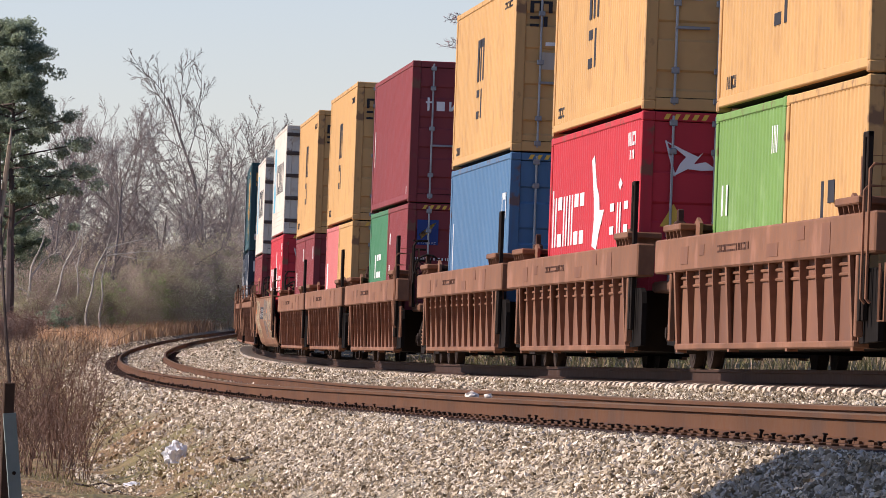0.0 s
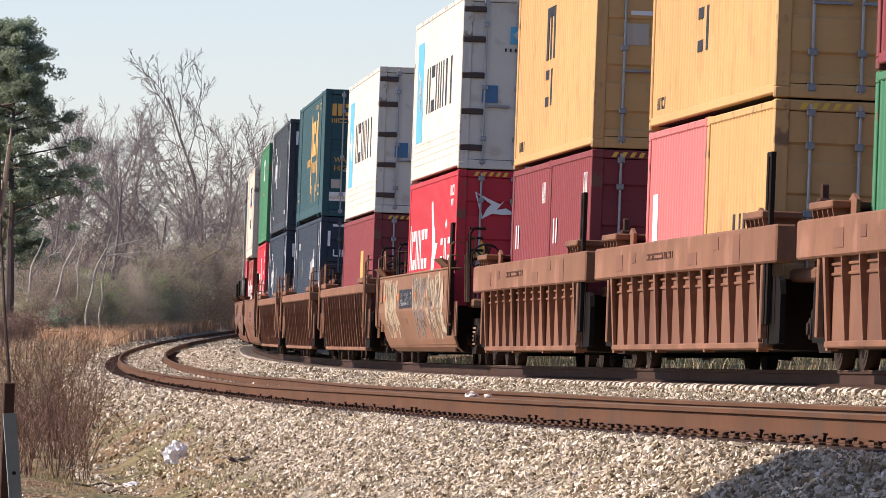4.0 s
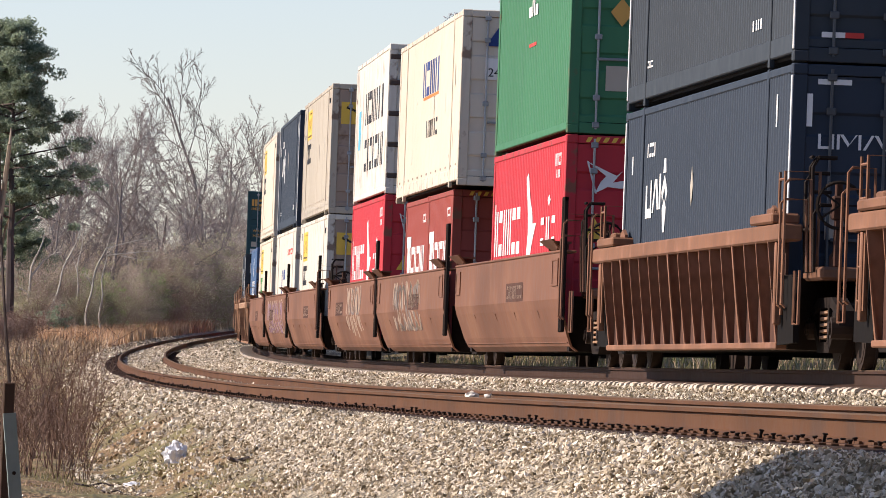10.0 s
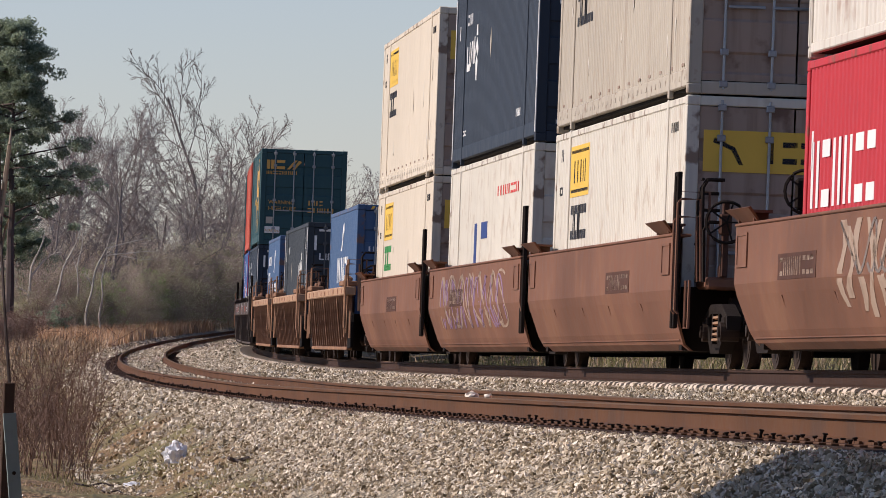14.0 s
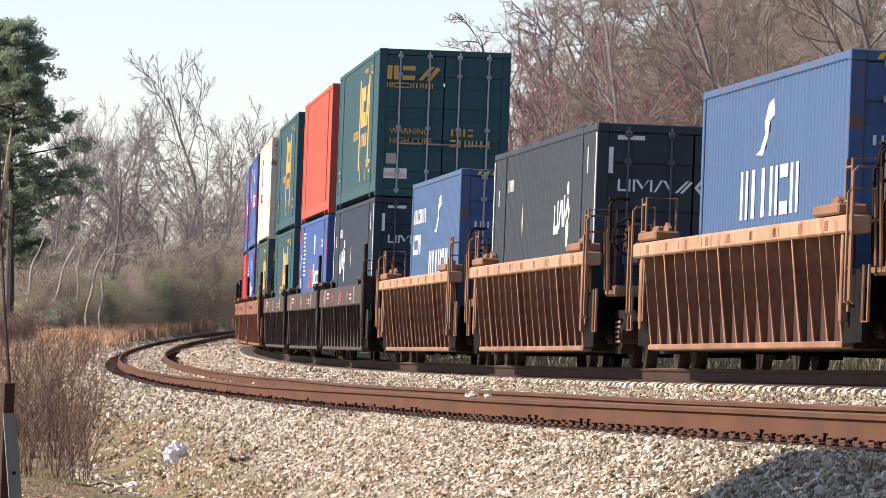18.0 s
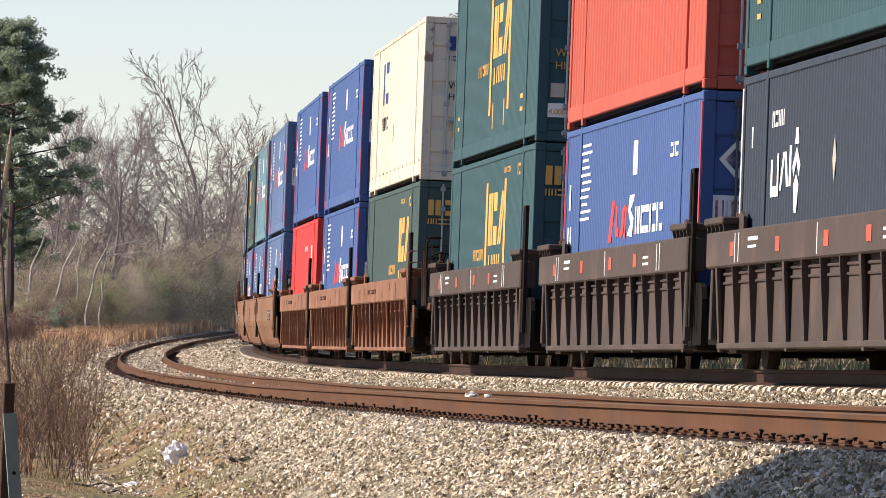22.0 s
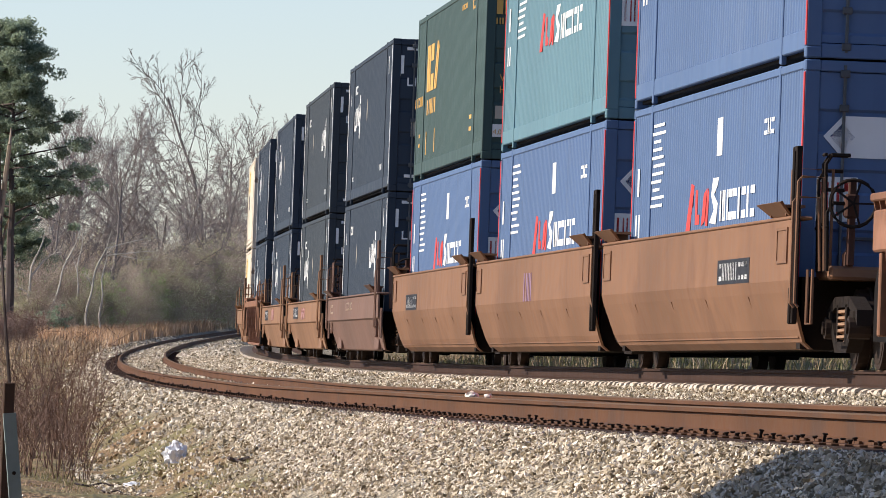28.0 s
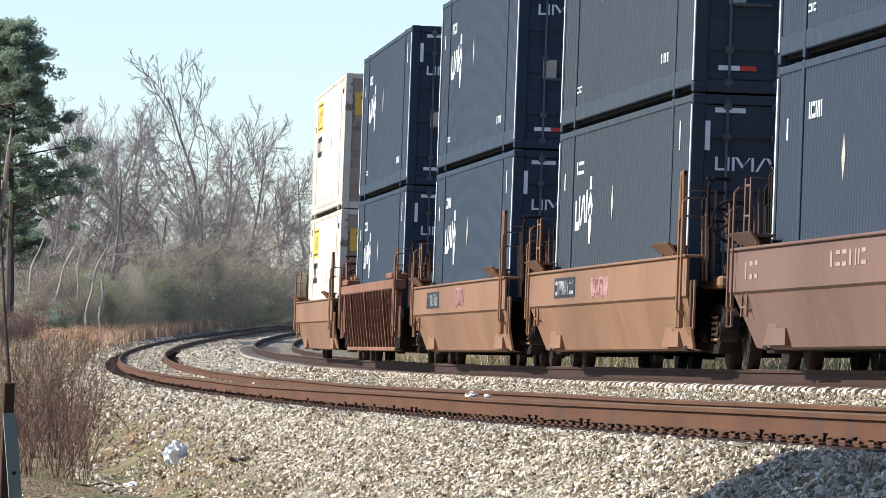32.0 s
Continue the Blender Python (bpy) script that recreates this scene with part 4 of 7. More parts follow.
def d_bird(seed=0):
    H = HC
    return dict(L=L40, H=H, paint="red", hazard=True, marks=bird(H) + [
        ("side", "mark_white", letters(-5.6, -.9, H * .46, H * .70, 6, 11, .3) + letters(-5.7, -5.3, H * .60, H * .74, 1, 1), "large white lettering blocks"),
        ("side", "mark_white", [[(-.2, H * .84), (.1, H * .86), (.5, H * .72), (.9, H * .66), (1.0, H * .60), (1.6, H * .60), (1.0, H * .50), (.7, H * .42), (.1, H * .44), (.3, H * .56), (.2, H * .66)]], "white island shape"),
        ("side", "mark_white", letters(2.4, 5.0, H * .48, H * .62, 3, 5, .45) + [diamond(3.6, H * .70, .22, .08)]),
        ("side", "mark_white", letters(4.4, 5.4, H * .86, H * .92, 5, 7) + letters(4.6, 5.2, H * .80, H * .84, 2, 8)),
        ("end", "mark_sky", [rect(-.05, .12, H * .50, H * .56)]), ("end", "mark_yellow", [[(-.95, H * .50), (-.62, H * .50), (-.785, H * .60)]], "yellow warning triangle")])


def d_plain(paint_name, L=L40, H=STD, marks=(), **k):
    return dict(dict(L=L, H=H, paint=paint_name, hazard=True, marks=list(marks)), **k)


def d_reefer(paint_name="white", H=HC):
    return dict(L=L40, H=H, paint=paint_name, style="flat", reefer=True, post="white", door="white", marks=[
        ("side", "ink", letters(-2.6, 4.3, H * .40, H * .68, 6, 9, .25), "tall dark lettering blocks"),
        ("side", "mark_sky", [rect(-5.2, -3.6, H * .24, H * .86)], "sky-blue star panel"), ("side", "mark_white", [diamond(-4.4, H * .55, .5, .34), [(-4.9, H * .66), (-4.8, H * .70), (-3.9, H * .44), (-4.0, H * .40)]]),
        ("end", "mark_sky", [rect(-.42, -.12, H * .72, H * .82)], "sky-blue star badge"), ("end", "mark_white", [diamond(-.27, H * .77, .11, .11)]), ("end", "blue", [rect(-.86, -.60, H * .38, H * .48)]),
        ("end", "ink", letters(-.52, -.02, H * .675, H * .695, 6, 2))])


def d_slate(seed=0, paint_name="navy", word=True):
    H = HC
    x = 2.1 if seed in (1, 7, 10, 14) else -5.6
    return dict(L=L53, H=H, W=W53, paint=paint_name, post="mark_white" if seed % 3 else paint_name, marks=[
        ("side", "mark_white", [rect(x, x + .14, H * .52, H * .66), rect(x + .14, x + .5, H * .52, H * .56), rect(x + .5, x + .62, H * .52, H * .68), [(x + .7, H * .54), (x + .84, H * .54), (x + 1.1, H * .68), (x + .96, H * .68)],
                                [(x + 1.05, H * .68), (x + 1.2, H * .68), (x + 1.4, H * .55), (x + 1.25, H * .55)], rect(x + 1.45, x + 1.6, H * .55, H * .70)], "white lettering blocks"),
        ("side", "mark_white", [[(x + 1.7, H * .62), (x + 2.0, H * .69), (x + 2.3, H * .62), (x + 2.2, H * .58), (x + 2.0, H * .64), (x + 1.8, H * .58)], [(x + 1.85, H * .70), (x + 2.15, H * .70), (x + 2.08, H * .76), (x + 1.92, H * .76)],
                                [(x + 1.8, H * .55), (x + 2.0, H * .59), (x + 2.2, H * .55), (x + 2.08, H * .45), (x + 1.92, H * .45)]], "white lozenge emblem"),
        ("side", "weathergrey", [diamond(-.8 if x < 0 else -3.0, H * .62, .13, .24)]),
        ("side", "mark_white", letters(-5.6, -4.6, H * .78, H * .84, 4, seed + 1) + letters(6.7, 7.0, H * .78, H * .90, 1, 2) + letters(-7.3, -7.0, H * .72, H * .80, 1, 3) + letters(4.4, 5.4, H * .16, H * .20, 3, 4) + letters(-5.9, -5.3, H * .16, H * .19, 3, 5)),
        ("end", "mark_white", [rect(-1.13, -1.07, H * .77, H * .89), rect(-1.02, -.66, H * .925, H * .945)]),
        ("end", "mark_white", [rect(-1.0, -.97, H * .69, H * .745), rect(-.97, -.86, H * .69, H * .70), rect(-.86, -.83, H * .69, H * .745), rect(-.80, -.77, H * .69, H * .745), [(-.77, H * .745), (-.73, H * .745), (-.66, H * .71), (-.68, H * .70)],
                               [(-.68, H * .70), (-.66, H * .71), (-.58, H * .745), (-.60, H * .745)], rect(-.57, -.54, H * .69, H * .745), [(-.52, H * .69), (-.49, H * .69), (-.40, H * .745), (-.43, H * .745)], [(-.40, H * .745), (-.36, H * .745), (-.27, H * .69), (-.30, H * .69)],
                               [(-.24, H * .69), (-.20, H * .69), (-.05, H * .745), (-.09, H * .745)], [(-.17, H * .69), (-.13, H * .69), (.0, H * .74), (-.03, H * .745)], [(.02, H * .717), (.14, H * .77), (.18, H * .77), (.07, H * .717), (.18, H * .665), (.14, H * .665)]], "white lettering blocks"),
        ("end", "mark_white", [rect(-1.0, -.75, H * .09, H * .11)]), ("end", "mark_red", [rect(-.75, -.55, H * .09, H * .11)]),
        ("end", "weathergrey", [rect(-.90, -.70, H * .36, H * .46)])])


def d_gold_marked(paint_name="teal", x=1.2, framed=True):
    H = HC
    fr = [rect(x - 1.9, x - 1.55, H * .22, H * .86), rect(x + 1.55, x + 1.9, H * .22, H * .86)] if framed else []
    big = [rect(x - 1.3, x - .85, H * .52, H * .80), rect(x - .78, x - .5, H * .52, H * .80), rect(x - .35, x + .32, H * .70, H * .80), rect(x - .35, x + .32, H * .52, H * .62), [(x + .5, H * .52), (x + .75, H * .52), (x + 1.35, H * .80), (x + 1.1, H * .80)], [(x + .85, H * .52), (x + 1.1, H * .52), (x + 1.6, H * .76), (x + 1.4, H * .80)]]
    return dict(L=L53, H=H, W=W53, paint=paint_name, words=[("WARNING", -1.05, H * .425, .13), ("HIGH CUBE", -1.05, H * .36, .13), ("24,000 lbs.", -1.18, H * .135, .09)], marks=[
        ("side", "mark_gold", big, "large gold lettering blocks"), ("side", "mark_gold", fr + letters(x - 1.2, x + 1.3, H * .38, H * .47, 4, 8), "gold upright frame bars"),
        ("side", "mark_gold", letters(x - 4.2, x - 2.1, H * .45, H * .51, 7, 4) + letters(x - 1.2, x - .8, H * .14, H * .28, 1, 2) + letters(x + .9, x + 1.3, H * .14, H * .28, 1, 1) + letters(-7.2, -6.8, H * .20, H * .28, 1, 6) + letters(5.0, 5.6, H * .18, H * .27, 1, 5)),
        ("side", "mark_white", letters(-6.0, -5.2, H * .06, H * .10, 4, 4)), ("side", "mark_gold", letters(2.6, 3.8, H * .89, H * .92, 6, 4) + letters(5.0, 5.6, H * .86, H * .92, 2, 3)),
        ("end", "mark_gold", [rect(-1.13, -1.03, H * .79, H * .885), rect(-1.0, -.90, H * .79, H * .885), rect(-.83, -.58, H * .855, H * .885), rect(-.83, -.58, H * .79, H * .82),
                              [(-.52, H * .79), (-.43, H * .79), (-.2, H * .885), (-.29, H * .885)], [(-.36, H * .79), (-.27, H * .79), (-.08, H * .87), (-.16, H * .885)]], "gold lettering blocks"),
        ("end", "mark_gold", letters(-1.13, -.2, H * .735, H * .77, 10, 12), "small gold lettering blocks"),
        ("end", "mark_gold", letters(.15, .62, H * .42, H * .47, 4, 4) + letters(.15, 1.0, H * .345, H * .395, 6, 6)),
        ("end", "mark_white", [rect(-1.2, -.68, H * .12, H * .19)]), ("end", "weathergrey", [rect(-1.1, -.9, H * .22, H * .29)])])


def d_speed_lines(paint_name="rblue", seed=0, H=HC):
    return dict(L=L53, H=H, W=W53, paint=paint_name, post="brightred", marks=[
        ("side", "mark_white", [rect(-6.0 + .10 * (i % 3), -4.6 - .16 * (abs(i - 5) % 4), H * (.56 + i * .034), H * (.573 + i * .034)) for i in range(11)], "white speed-line emblem"),
        ("side", "mark_red", [[(-2.2, H * .44), (-1.8, H * .44), (-1.45, H * .62), (-1.75, H * .63)], rect(-1.3, -.9, H * .46, H * .50), rect(-1.3, -1.1, H * .50, H * .60), [(-.7, H * .45), (-.35, H * .47), (-.2, H * .60), (-.5, H * .58)], [(-.3, H * .45), (-.1, H * .45), (.0, H * .58), (-.15, H * .60)]], "red script blocks"),
        ("side", "mark_white", [[(.1, H * .46), (.7, H * .45), (.85, H * .53), (.45, H * .57), (.75, H * .60), (.9, H * .635), (.35, H * .635), (.2, H * .57), (.5, H * .51)]] + letters(1.05, 4.2, H * .46, H * .58, 8, 13, .12), "white script blocks"),
        ("side", "mark_white", [rect(.6, 1.1, H * .72, H * .87)] + letters(4.8, 5.7, H * .76, H * .82, 3, 5) + letters(-7.6, -7.0, H * .44, H * .54, 1, 9) + letters(-7.6, -7.0, H * .62, H * .74, 1, 2)),
        ("end", "mark_white", [[(-1.08, H * .725), (-.88, H * .80), (-.1, H * .80), (.1, H * .725), (-.1, H * .65), (-.88, H * .65)]], "white badge"), ("end", "ink_blue", [diamond(-.88, H * .725, .13, .14)]),
        ("end", "mark_white", [rect(-1.16, -.70, H * .42, H * .58)], "warning placard"), ("end", "mark_red", letters(-1.12, -.75, H * .44, H * .56, 4, 4)),
        ("end", "mark_white", [rect(-.2, .0, H * .42, H * .58)])])


def d_placard(paint_name="cream", seed=0, H=HC):
    return dict(rivets=True, door="doorgrime_shade", L=L53, H=H, W=W53, paint=paint_name, marks=[
        ("side", "mark_yellow", [rect(-5.9, -3.4, H * .68, H * .92)], "yellow placard"),
        ("side", "ink", letters(-5.5, -3.8, H * .745, H * .85, 4, 2, .15) + [rect(-5.8, -3.5, H * .70, H * .715), rect(-5.8, -3.5, H * .885, H * .90)]),
        ("side", "mark_green" if seed else "ink", letters(-5.7, -3.6, H * .48, H * .64, 7, 5, .2), "upright lettering blocks"),
        ("side", "ink", letters(-7.4, -6.9, H * .70, H * .74, 3, 1) + letters(6.4, 7.2, H * .86, H * .90, 4, 2) + letters(-7.3, -6.9, H * .86, H * .92, 2, 2)),
        ("end", "mark_yellow", [rect(-1.08, 1.05, H * .69, H * .86)], "yellow placard"), ("end", "ink", letters(-.35, .95, H * .73, H * .82, 6, 3, .2) + [[(-.95, H * .83), (-.7, H * .79), (-.6, H * .72), (-.65, H * .72), (-.75, H * .78), (-.97, H * .81)]])])


def tall_mark(mat, x0, x1, z0, z1, n=5, seed=1, gap=.25):
    return ("side", mat, letters(x0, x1, z0, z1, n, seed, gap), "lettering blocks")


# ---------- ties, plates and spikes ----------
def make_ties():
    def bed(s, off, z, cant):
        x, y, th, zz = line(s)
        return Matrix.Translation((float(x + np.sin(th) * off), float(y - np.cos(th) * off), float(zz + z))) @ Matrix.Rotation(float(th), 4, 'Z') @ Matrix.Rotation(-cant, 4, 'X')
    rng = random.Random(4)
    near = tagged(new("track_near"), "timber ties with rusty plates and spikes in pale ballast", "track", kind="structure")
    far = tagged(new("track_far"), "pale concrete ties under the train's track", "track", kind="structure")
    wood = Build().box(-.115, .115, -1.30, 1.30, -.17, 0, .015).mesh("tie", M["wood_tie"])
    conc = Build().prism([(-1.30, -.2), (1.30, -.2), (1.30, -.05), (1.285, -.018), (1.24, 0), (.4, 0), (.3, -.03), (-.3, -.03), (-.4, 0), (-1.24, 0), (-1.285, -.018), (-1.30, -.05)], "x", -.125, .125).mesh("tie", M["concrete_tie"])
    plate_ = Build().box(-.10, .10, -.19, .19, 0, .014, .004).box(-.10, .10, -.105, -.085, .014, .03).box(-.10, .10, .085, .105, .014, .03).mesh("tie_plate", M["rail"])
    spike_ = Build().box(-.009, .009, -.009, .009, -.02, .028).box(-.020, .016, -.016, .016, .028, .040, .004).mesh("spike", M["dark_iron"])
    joined_n, joined_f = Build(), Build()
    s = -170.0
    while s < 97:
        jig = rng.uniform(-.03, .03)
        m = bed(s + jig, float(spacing(s)), NEAR_Z - .192, NEAR_CANT)
        if s > -42:
            t = part("tie", wood, M["wood_tie"], near, at=m @ Matrix.Rotation(rng.uniform(-.02, .02), 4, 'Z'))
            part("tie_plate", plate_, M["rail"], t, at=(0, -.7525, 0))
            for k, (dx, dy) in enumerate(((-.06, -.095), (.07, -.15))):
                if rng.random() < (.95, .75)[k]:
                    part("spike", spike_, M["dark_iron"], t, at=Matrix.Translation((dx, -.7525 + dy, rng.choice((0, 0, 0, 0, 0, 0, 0, .004, .004, .008, .008, .012, .03)))) @ Matrix.Rotation(rng.uniform(-.2, .2), 4, 'X'))
        else:
            b = Build().box(-.115, .115, -1.30, 1.30, -.17, 0)
            joined_n.add([tuple(m @ Vector(v)) for v in b.v], b.f)
        s += .53
    s = -170.0
    while s < 97:
        m = bed(s + rng.uniform(-.02, .02), 0, -.185, CANT)
        if s > -60:
            part("tie", conc, M["concrete_tie"], far, at=m @ Matrix.Translation((0, rng.uniform(-.02, .02), rng.uniform(-.010, .003))))
        else:
            b = Build().box(-.125, .125, -1.30, 1.30, -.2, 0)
            joined_f.add([tuple(m @ Vector(v)) for v in b.v], b.f)
        s += .51
    tagged(part("ties_beyond", joined_n, M["wood_tie"], near), kind="stuff")
    tagged(part("ties_beyond", joined_f, M["concrete_tie"], far), kind="stuff")


make_ties()

# ---------- plants ----------
M["bark_grey"] = material("grey_bark", (0.26, 0.225, 0.205), 0.95, vary=0.3, grain=3.0, by_object=0.2)
M["bark_white"] = material("pale_bark", (0.50, 0.46, 0.41), 0.9, vary=0.25, grain=2.0)
M["twig"] = material("bare_twigs", (0.315, 0.26, 0.24), 0.95, vary=0.2, grain=0.5, by_object=0.25)
M["bush_twig"] = material("brown_bush_twigs", (0.38, 0.30, 0.25), 0.95, vary=0.2, grain=0.5, by_object=0.2)
M["twig_pink"] = material("budding_twigs", (0.32, 0.165, 0.165), 0.95, vary=0.25, grain=0.5)
M["pine_bark"] = material("pine_bark", (0.10, 0.078, 0.072), 0.95, vary=0.35, grain=3.0, bump=0.3)
M["needles"] = material("pine_needles", (0.34, 0.40, 0.28), 0.8, vary=0.35, grain=0.8, by_island=0.35, thin=0.55)
M["leaf_olive"] = material("olive_leaves", (0.52, 0.49, 0.31), 0.8, vary=0.35, grain=0.8, by_island=0.4, thin=0.45)
M["leaf_green"] = material("green_leaves", (0.36, 0.44, 0.19), 0.8, vary=0.35, grain=0.8, by_island=0.4, thin=0.45)
M["leaf_brown"] = material("brown_brush", (0.58, 0.48, 0.38), 0.9, vary=0.3, grain=0.8, by_island=0.4, thin=0.4)
M["leaf_mauve"] = material("mauve_brown_brush", (0.27, 0.175, 0.145), 0.9, vary=0.3, grain=0.8, by_island=0.4, thin=0.35)
M["pink_straw"] = material("pinkish_straw_grass", (0.56, 0.365, 0.225), 0.9, vary=0.25, grain=0.3, by_island=0.3, thin=0.4)
M["twig_tan"] = material("tan_twigs", (0.36, 0.285, 0.215), 0.95, vary=0.25, grain=0.5, by_object=0.2)
M["straw"] = material("dry_straw_grass", (0.44, 0.32, 0.21), 0.9, vary=0.3, grain=0.5, by_island=0.35)
M["grass"] = material("half_green_grass", (0.22, 0.205, 0.085), 0.9, vary=0.3, grain=0.5, by_island=0.35)
M["stem"] = material("dry_weed_stems", (0.17, 0.105, 0.078), 0.9, vary=0.3, grain=2.0, by_island=0.35)


def line_coords(x, y):
    i = int(np.argmin((_lx - x) ** 2 + (_ly - y) ** 2))
    th = _th[i]
    off = (x - _lx[i]) * mth.sin(th) - (y - _ly[i]) * mth.cos(th)
    return float(LS[i]), float(off)


def land(x, y):
    """Height of the ground in the world."""
    s, off = line_coords(x, y)
    return float(line(s)[3] + ground_z(s, off))


def at_view(bearing, d):
    """A place d metres out, bearing in thousandths of the distance to the right."""
    return bearing * d / 1000, d


class Limbs:
    """Gathers tapered sticks fast; each stick is a three- to five-sided cone piece."""

    def __init__(self):
        self.v, self.f, self.n = [], [], 0

    def stick(self, a, b, ra, rb, sides=3):
        d = b - a
        d = d / (np.linalg.norm(d) + 1e-9)
        u = np.cross(d, (0.31, 0.77, 0.55))
        u /= np.linalg.norm(u) + 1e-9
        w = np.cross(d, u)
        ang = np.arange(sides) * (2 * mth.pi / sides)
        ring = np.cos(ang)[:, None] * u + np.sin(ang)[:, None] * w
        self.v += [a + ring * ra, b + ring * rb]
        k = self.n
        for j in range(sides):
            j2 = (j + 1) % sides
            self.f.append((k + j, k + j2, k + sides + j2, k + sides + j))
        self.n += 2 * sides

    def mesh(self, name, mat):
        return raw_mesh(name, np.concatenate(self.v), np.array(self.f), mat)


def tree_meshes(seed, h, lean=0.0, spread=1.0, first=0.22, twigs=5, bark="bark_grey", twig="twig", droop=0.0, girth=.0105, counts=(12, 8, 7), stem=.92, reach=.50, tip=.42, thin=1.0):
    """A leafless broadleaf tree: trunk, limbs, fine twigs."""
    r = np.random.default_rng(seed)
    trunk, limbs, fine = Limbs(), Limbs(), Limbs()

    def grow(p, d, length, rad, level):
        n = (6, 4, 3, 2, 1)[level]
        pts, dirs = [p], []
        for i in range(n):
            d = d + r.normal(size=3) * (0.07, 0.15, 0.17, 0.18, 0.12)[level]
            d[2] += (0.05, 0.07, 0.03, 0.0, 0.0)[level] - droop * (level > 1) * .12
            d = d / np.linalg.norm(d)
            pts.append(pts[-1] + d * length / n)
            dirs.append(d)
        out = (trunk, limbs, limbs, fine, fine)[level]
        for i in range(n):
            t0, t1 = i / n, (i + 1) / n
            end = (.35, .3, .3, .3, .2)[level]
            out.stick(pts[i], pts[i + 1], rad * (1 - t0 * (1 - end)), rad * (1 - t1 * (1 - end)), (6, 5, 4, 3, 3)[level])
        if level == 4:
            return
        count = (*counts, twigs)[level]
        lo = (first, .2, .2, .15)[level]
        for q in range(count):
            t = lo + (1 - lo) * (q + r.uniform(.1, .9)) / count
            k = min(int(t * n), n - 1)
            base = pts[k] + (pts[k + 1] - pts[k]) * (t * n - k)
            side_ = np.cross(dirs[k], r.normal(size=3))
            side_ /= np.linalg.norm(side_) + 1e-9
            a = r.uniform(.45, .95) * spread
            nd = dirs[k] * mth.cos(a) + side_ * mth.sin(a)
            ln = length * (reach, .50, .46, tip)[level] * ((1.15 - t * .55) if level == 0 else (1.2 - t * .8)) * r.uniform(.7, 1.2)
            grow(base, nd, ln, max(rad * (1 - t * .65) * (.40, .46, .5, .55)[level], (.03, .02, .012 * thin, .009 * thin)[level]), level + 1)
    grow(np.array([0, 0, -.3]), np.array([lean, 0.0, 1.0]) / mth.hypot(lean, 1), h * stem, h * girth, 0)
    return [("trunk", trunk.mesh("trunk", M[bark]), bark), ("branchwork", limbs.mesh("branchwork", M[bark]), bark), ("crown", fine.mesh("crown", M[twig]), twig)]


def settle(b, d):
    """Go out along the bearing until clear of the tracks; the place, and by how much the size grows to keep its angle."""
    d0 = d
    while line_coords(*at_view(b, d))[1] < 10.5 and d < 800:
        d += 6
    return at_view(b, d), d / d0


def plant_tree(meshes, label, x, y, turn, size, group="", cat="tree", name="tree", sink=0.0):
    t = tagged(new(name), label, cat, group=group)
    for nm, me, mt in meshes:
        ob = new(nm, me)
        ob.parent = t
        if nm != "trunk":
            tagged(ob, kind="stuff")
    t.matrix_basis = pose(x, y, land(x, y) - sink, 0, 0, turn) @ Matrix.Scale(size, 4)
    return t


def leaf_cloud(r, centres, radius, per, size, mat, flat=0.7, name="leaves"):
    """Many small bent leaves about the centres."""
    c = np.repeat(np.asarray(centres), per, axis=0)
    rad = np.repeat(np.broadcast_to(np.asarray(radius, float), (len(centres),)), per)
    off = r.normal(size=c.shape)
    off /= np.linalg.norm(off, axis=1)[:, None]
    off *= (r.uniform(0, 1, len(c)) ** .45)[:, None] * rad[:, None]
    off[:, 2] *= flat
    p = c + off
    a = r.normal(size=c.shape); a /= np.linalg.norm(a, axis=1)[:, None]
    b = np.cross(a, r.normal(size=c.shape)); b /= np.linalg.norm(b, axis=1)[:, None]
    s = (size * r.uniform(.6, 1.4, len(c)))[:, None]
    n = np.cross(a, b) * s * .25
    V = np.stack([p - a * s, p + b * s * .45 + n, p + a * s, p - b * s * .45 + n], 1).reshape(-1, 3)
    I = np.arange(len(c))[:, None] * 4
    F = np.concatenate([I + np.array([0, 1, 2]), I + np.array([0, 2, 3])])
    return raw_mesh(name, V, F, mat)


def pine_meshes(seed, h, low=.35, per=150, leaf=.075):
    r = np.random.default_rng(seed)
    trunk, limbs = Limbs(), Limbs()
    pts = [np.array([0, 0, -.3])]
    for i in range(12):
        pts.append(pts[-1] + np.array([r.normal() * .06, r.normal() * .06, h / 12]))
    for i in range(12):
        trunk.stick(pts[i], pts[i + 1], .24 * (1 - i / 13), .24 * (1 - (i + 1) / 13), 7)
    cent, rads = [], []
    for q in range(62):
        t = low + (1 - low) * (q / 62) ** .75
        base = pts[min(int(t * 12), 11)]
        base = base + (pts[min(int(t * 12) + 1, 12)] - base) * (t * 12 % 1)
        a = q * 2.4 + r.uniform(-.5, .5)
        ln = h * .32 * (1 - (t - low) / (1 - low) * .80) * r.uniform(.55, 1.1)
        tip = base + np.array([mth.cos(a) * ln, mth.sin(a) * ln, ln * r.uniform(-.05, .40)])
        limbs.stick(base, tip, .055, .015, 4)
        for k in range(8):
            u = r.uniform(.42, 1.05)
            c = base + (tip - base) * u + r.normal(size=3) * ln * np.array([.15, .15, .07])
            limbs.stick(base + (tip - base) * u * .85, c, .018, .008, 3)
            cent.append(c)
            rads.append(r.uniform(.26, .58))
    return [("trunk", trunk.mesh("trunk", M["pine_bark"]), ""), ("branchwork", limbs.mesh("branchwork", M["pine_bark"]), ""),
            ("foliage", leaf_cloud(r, cent, rads, per, leaf, M["needles"], .6, "foliage"), "")]


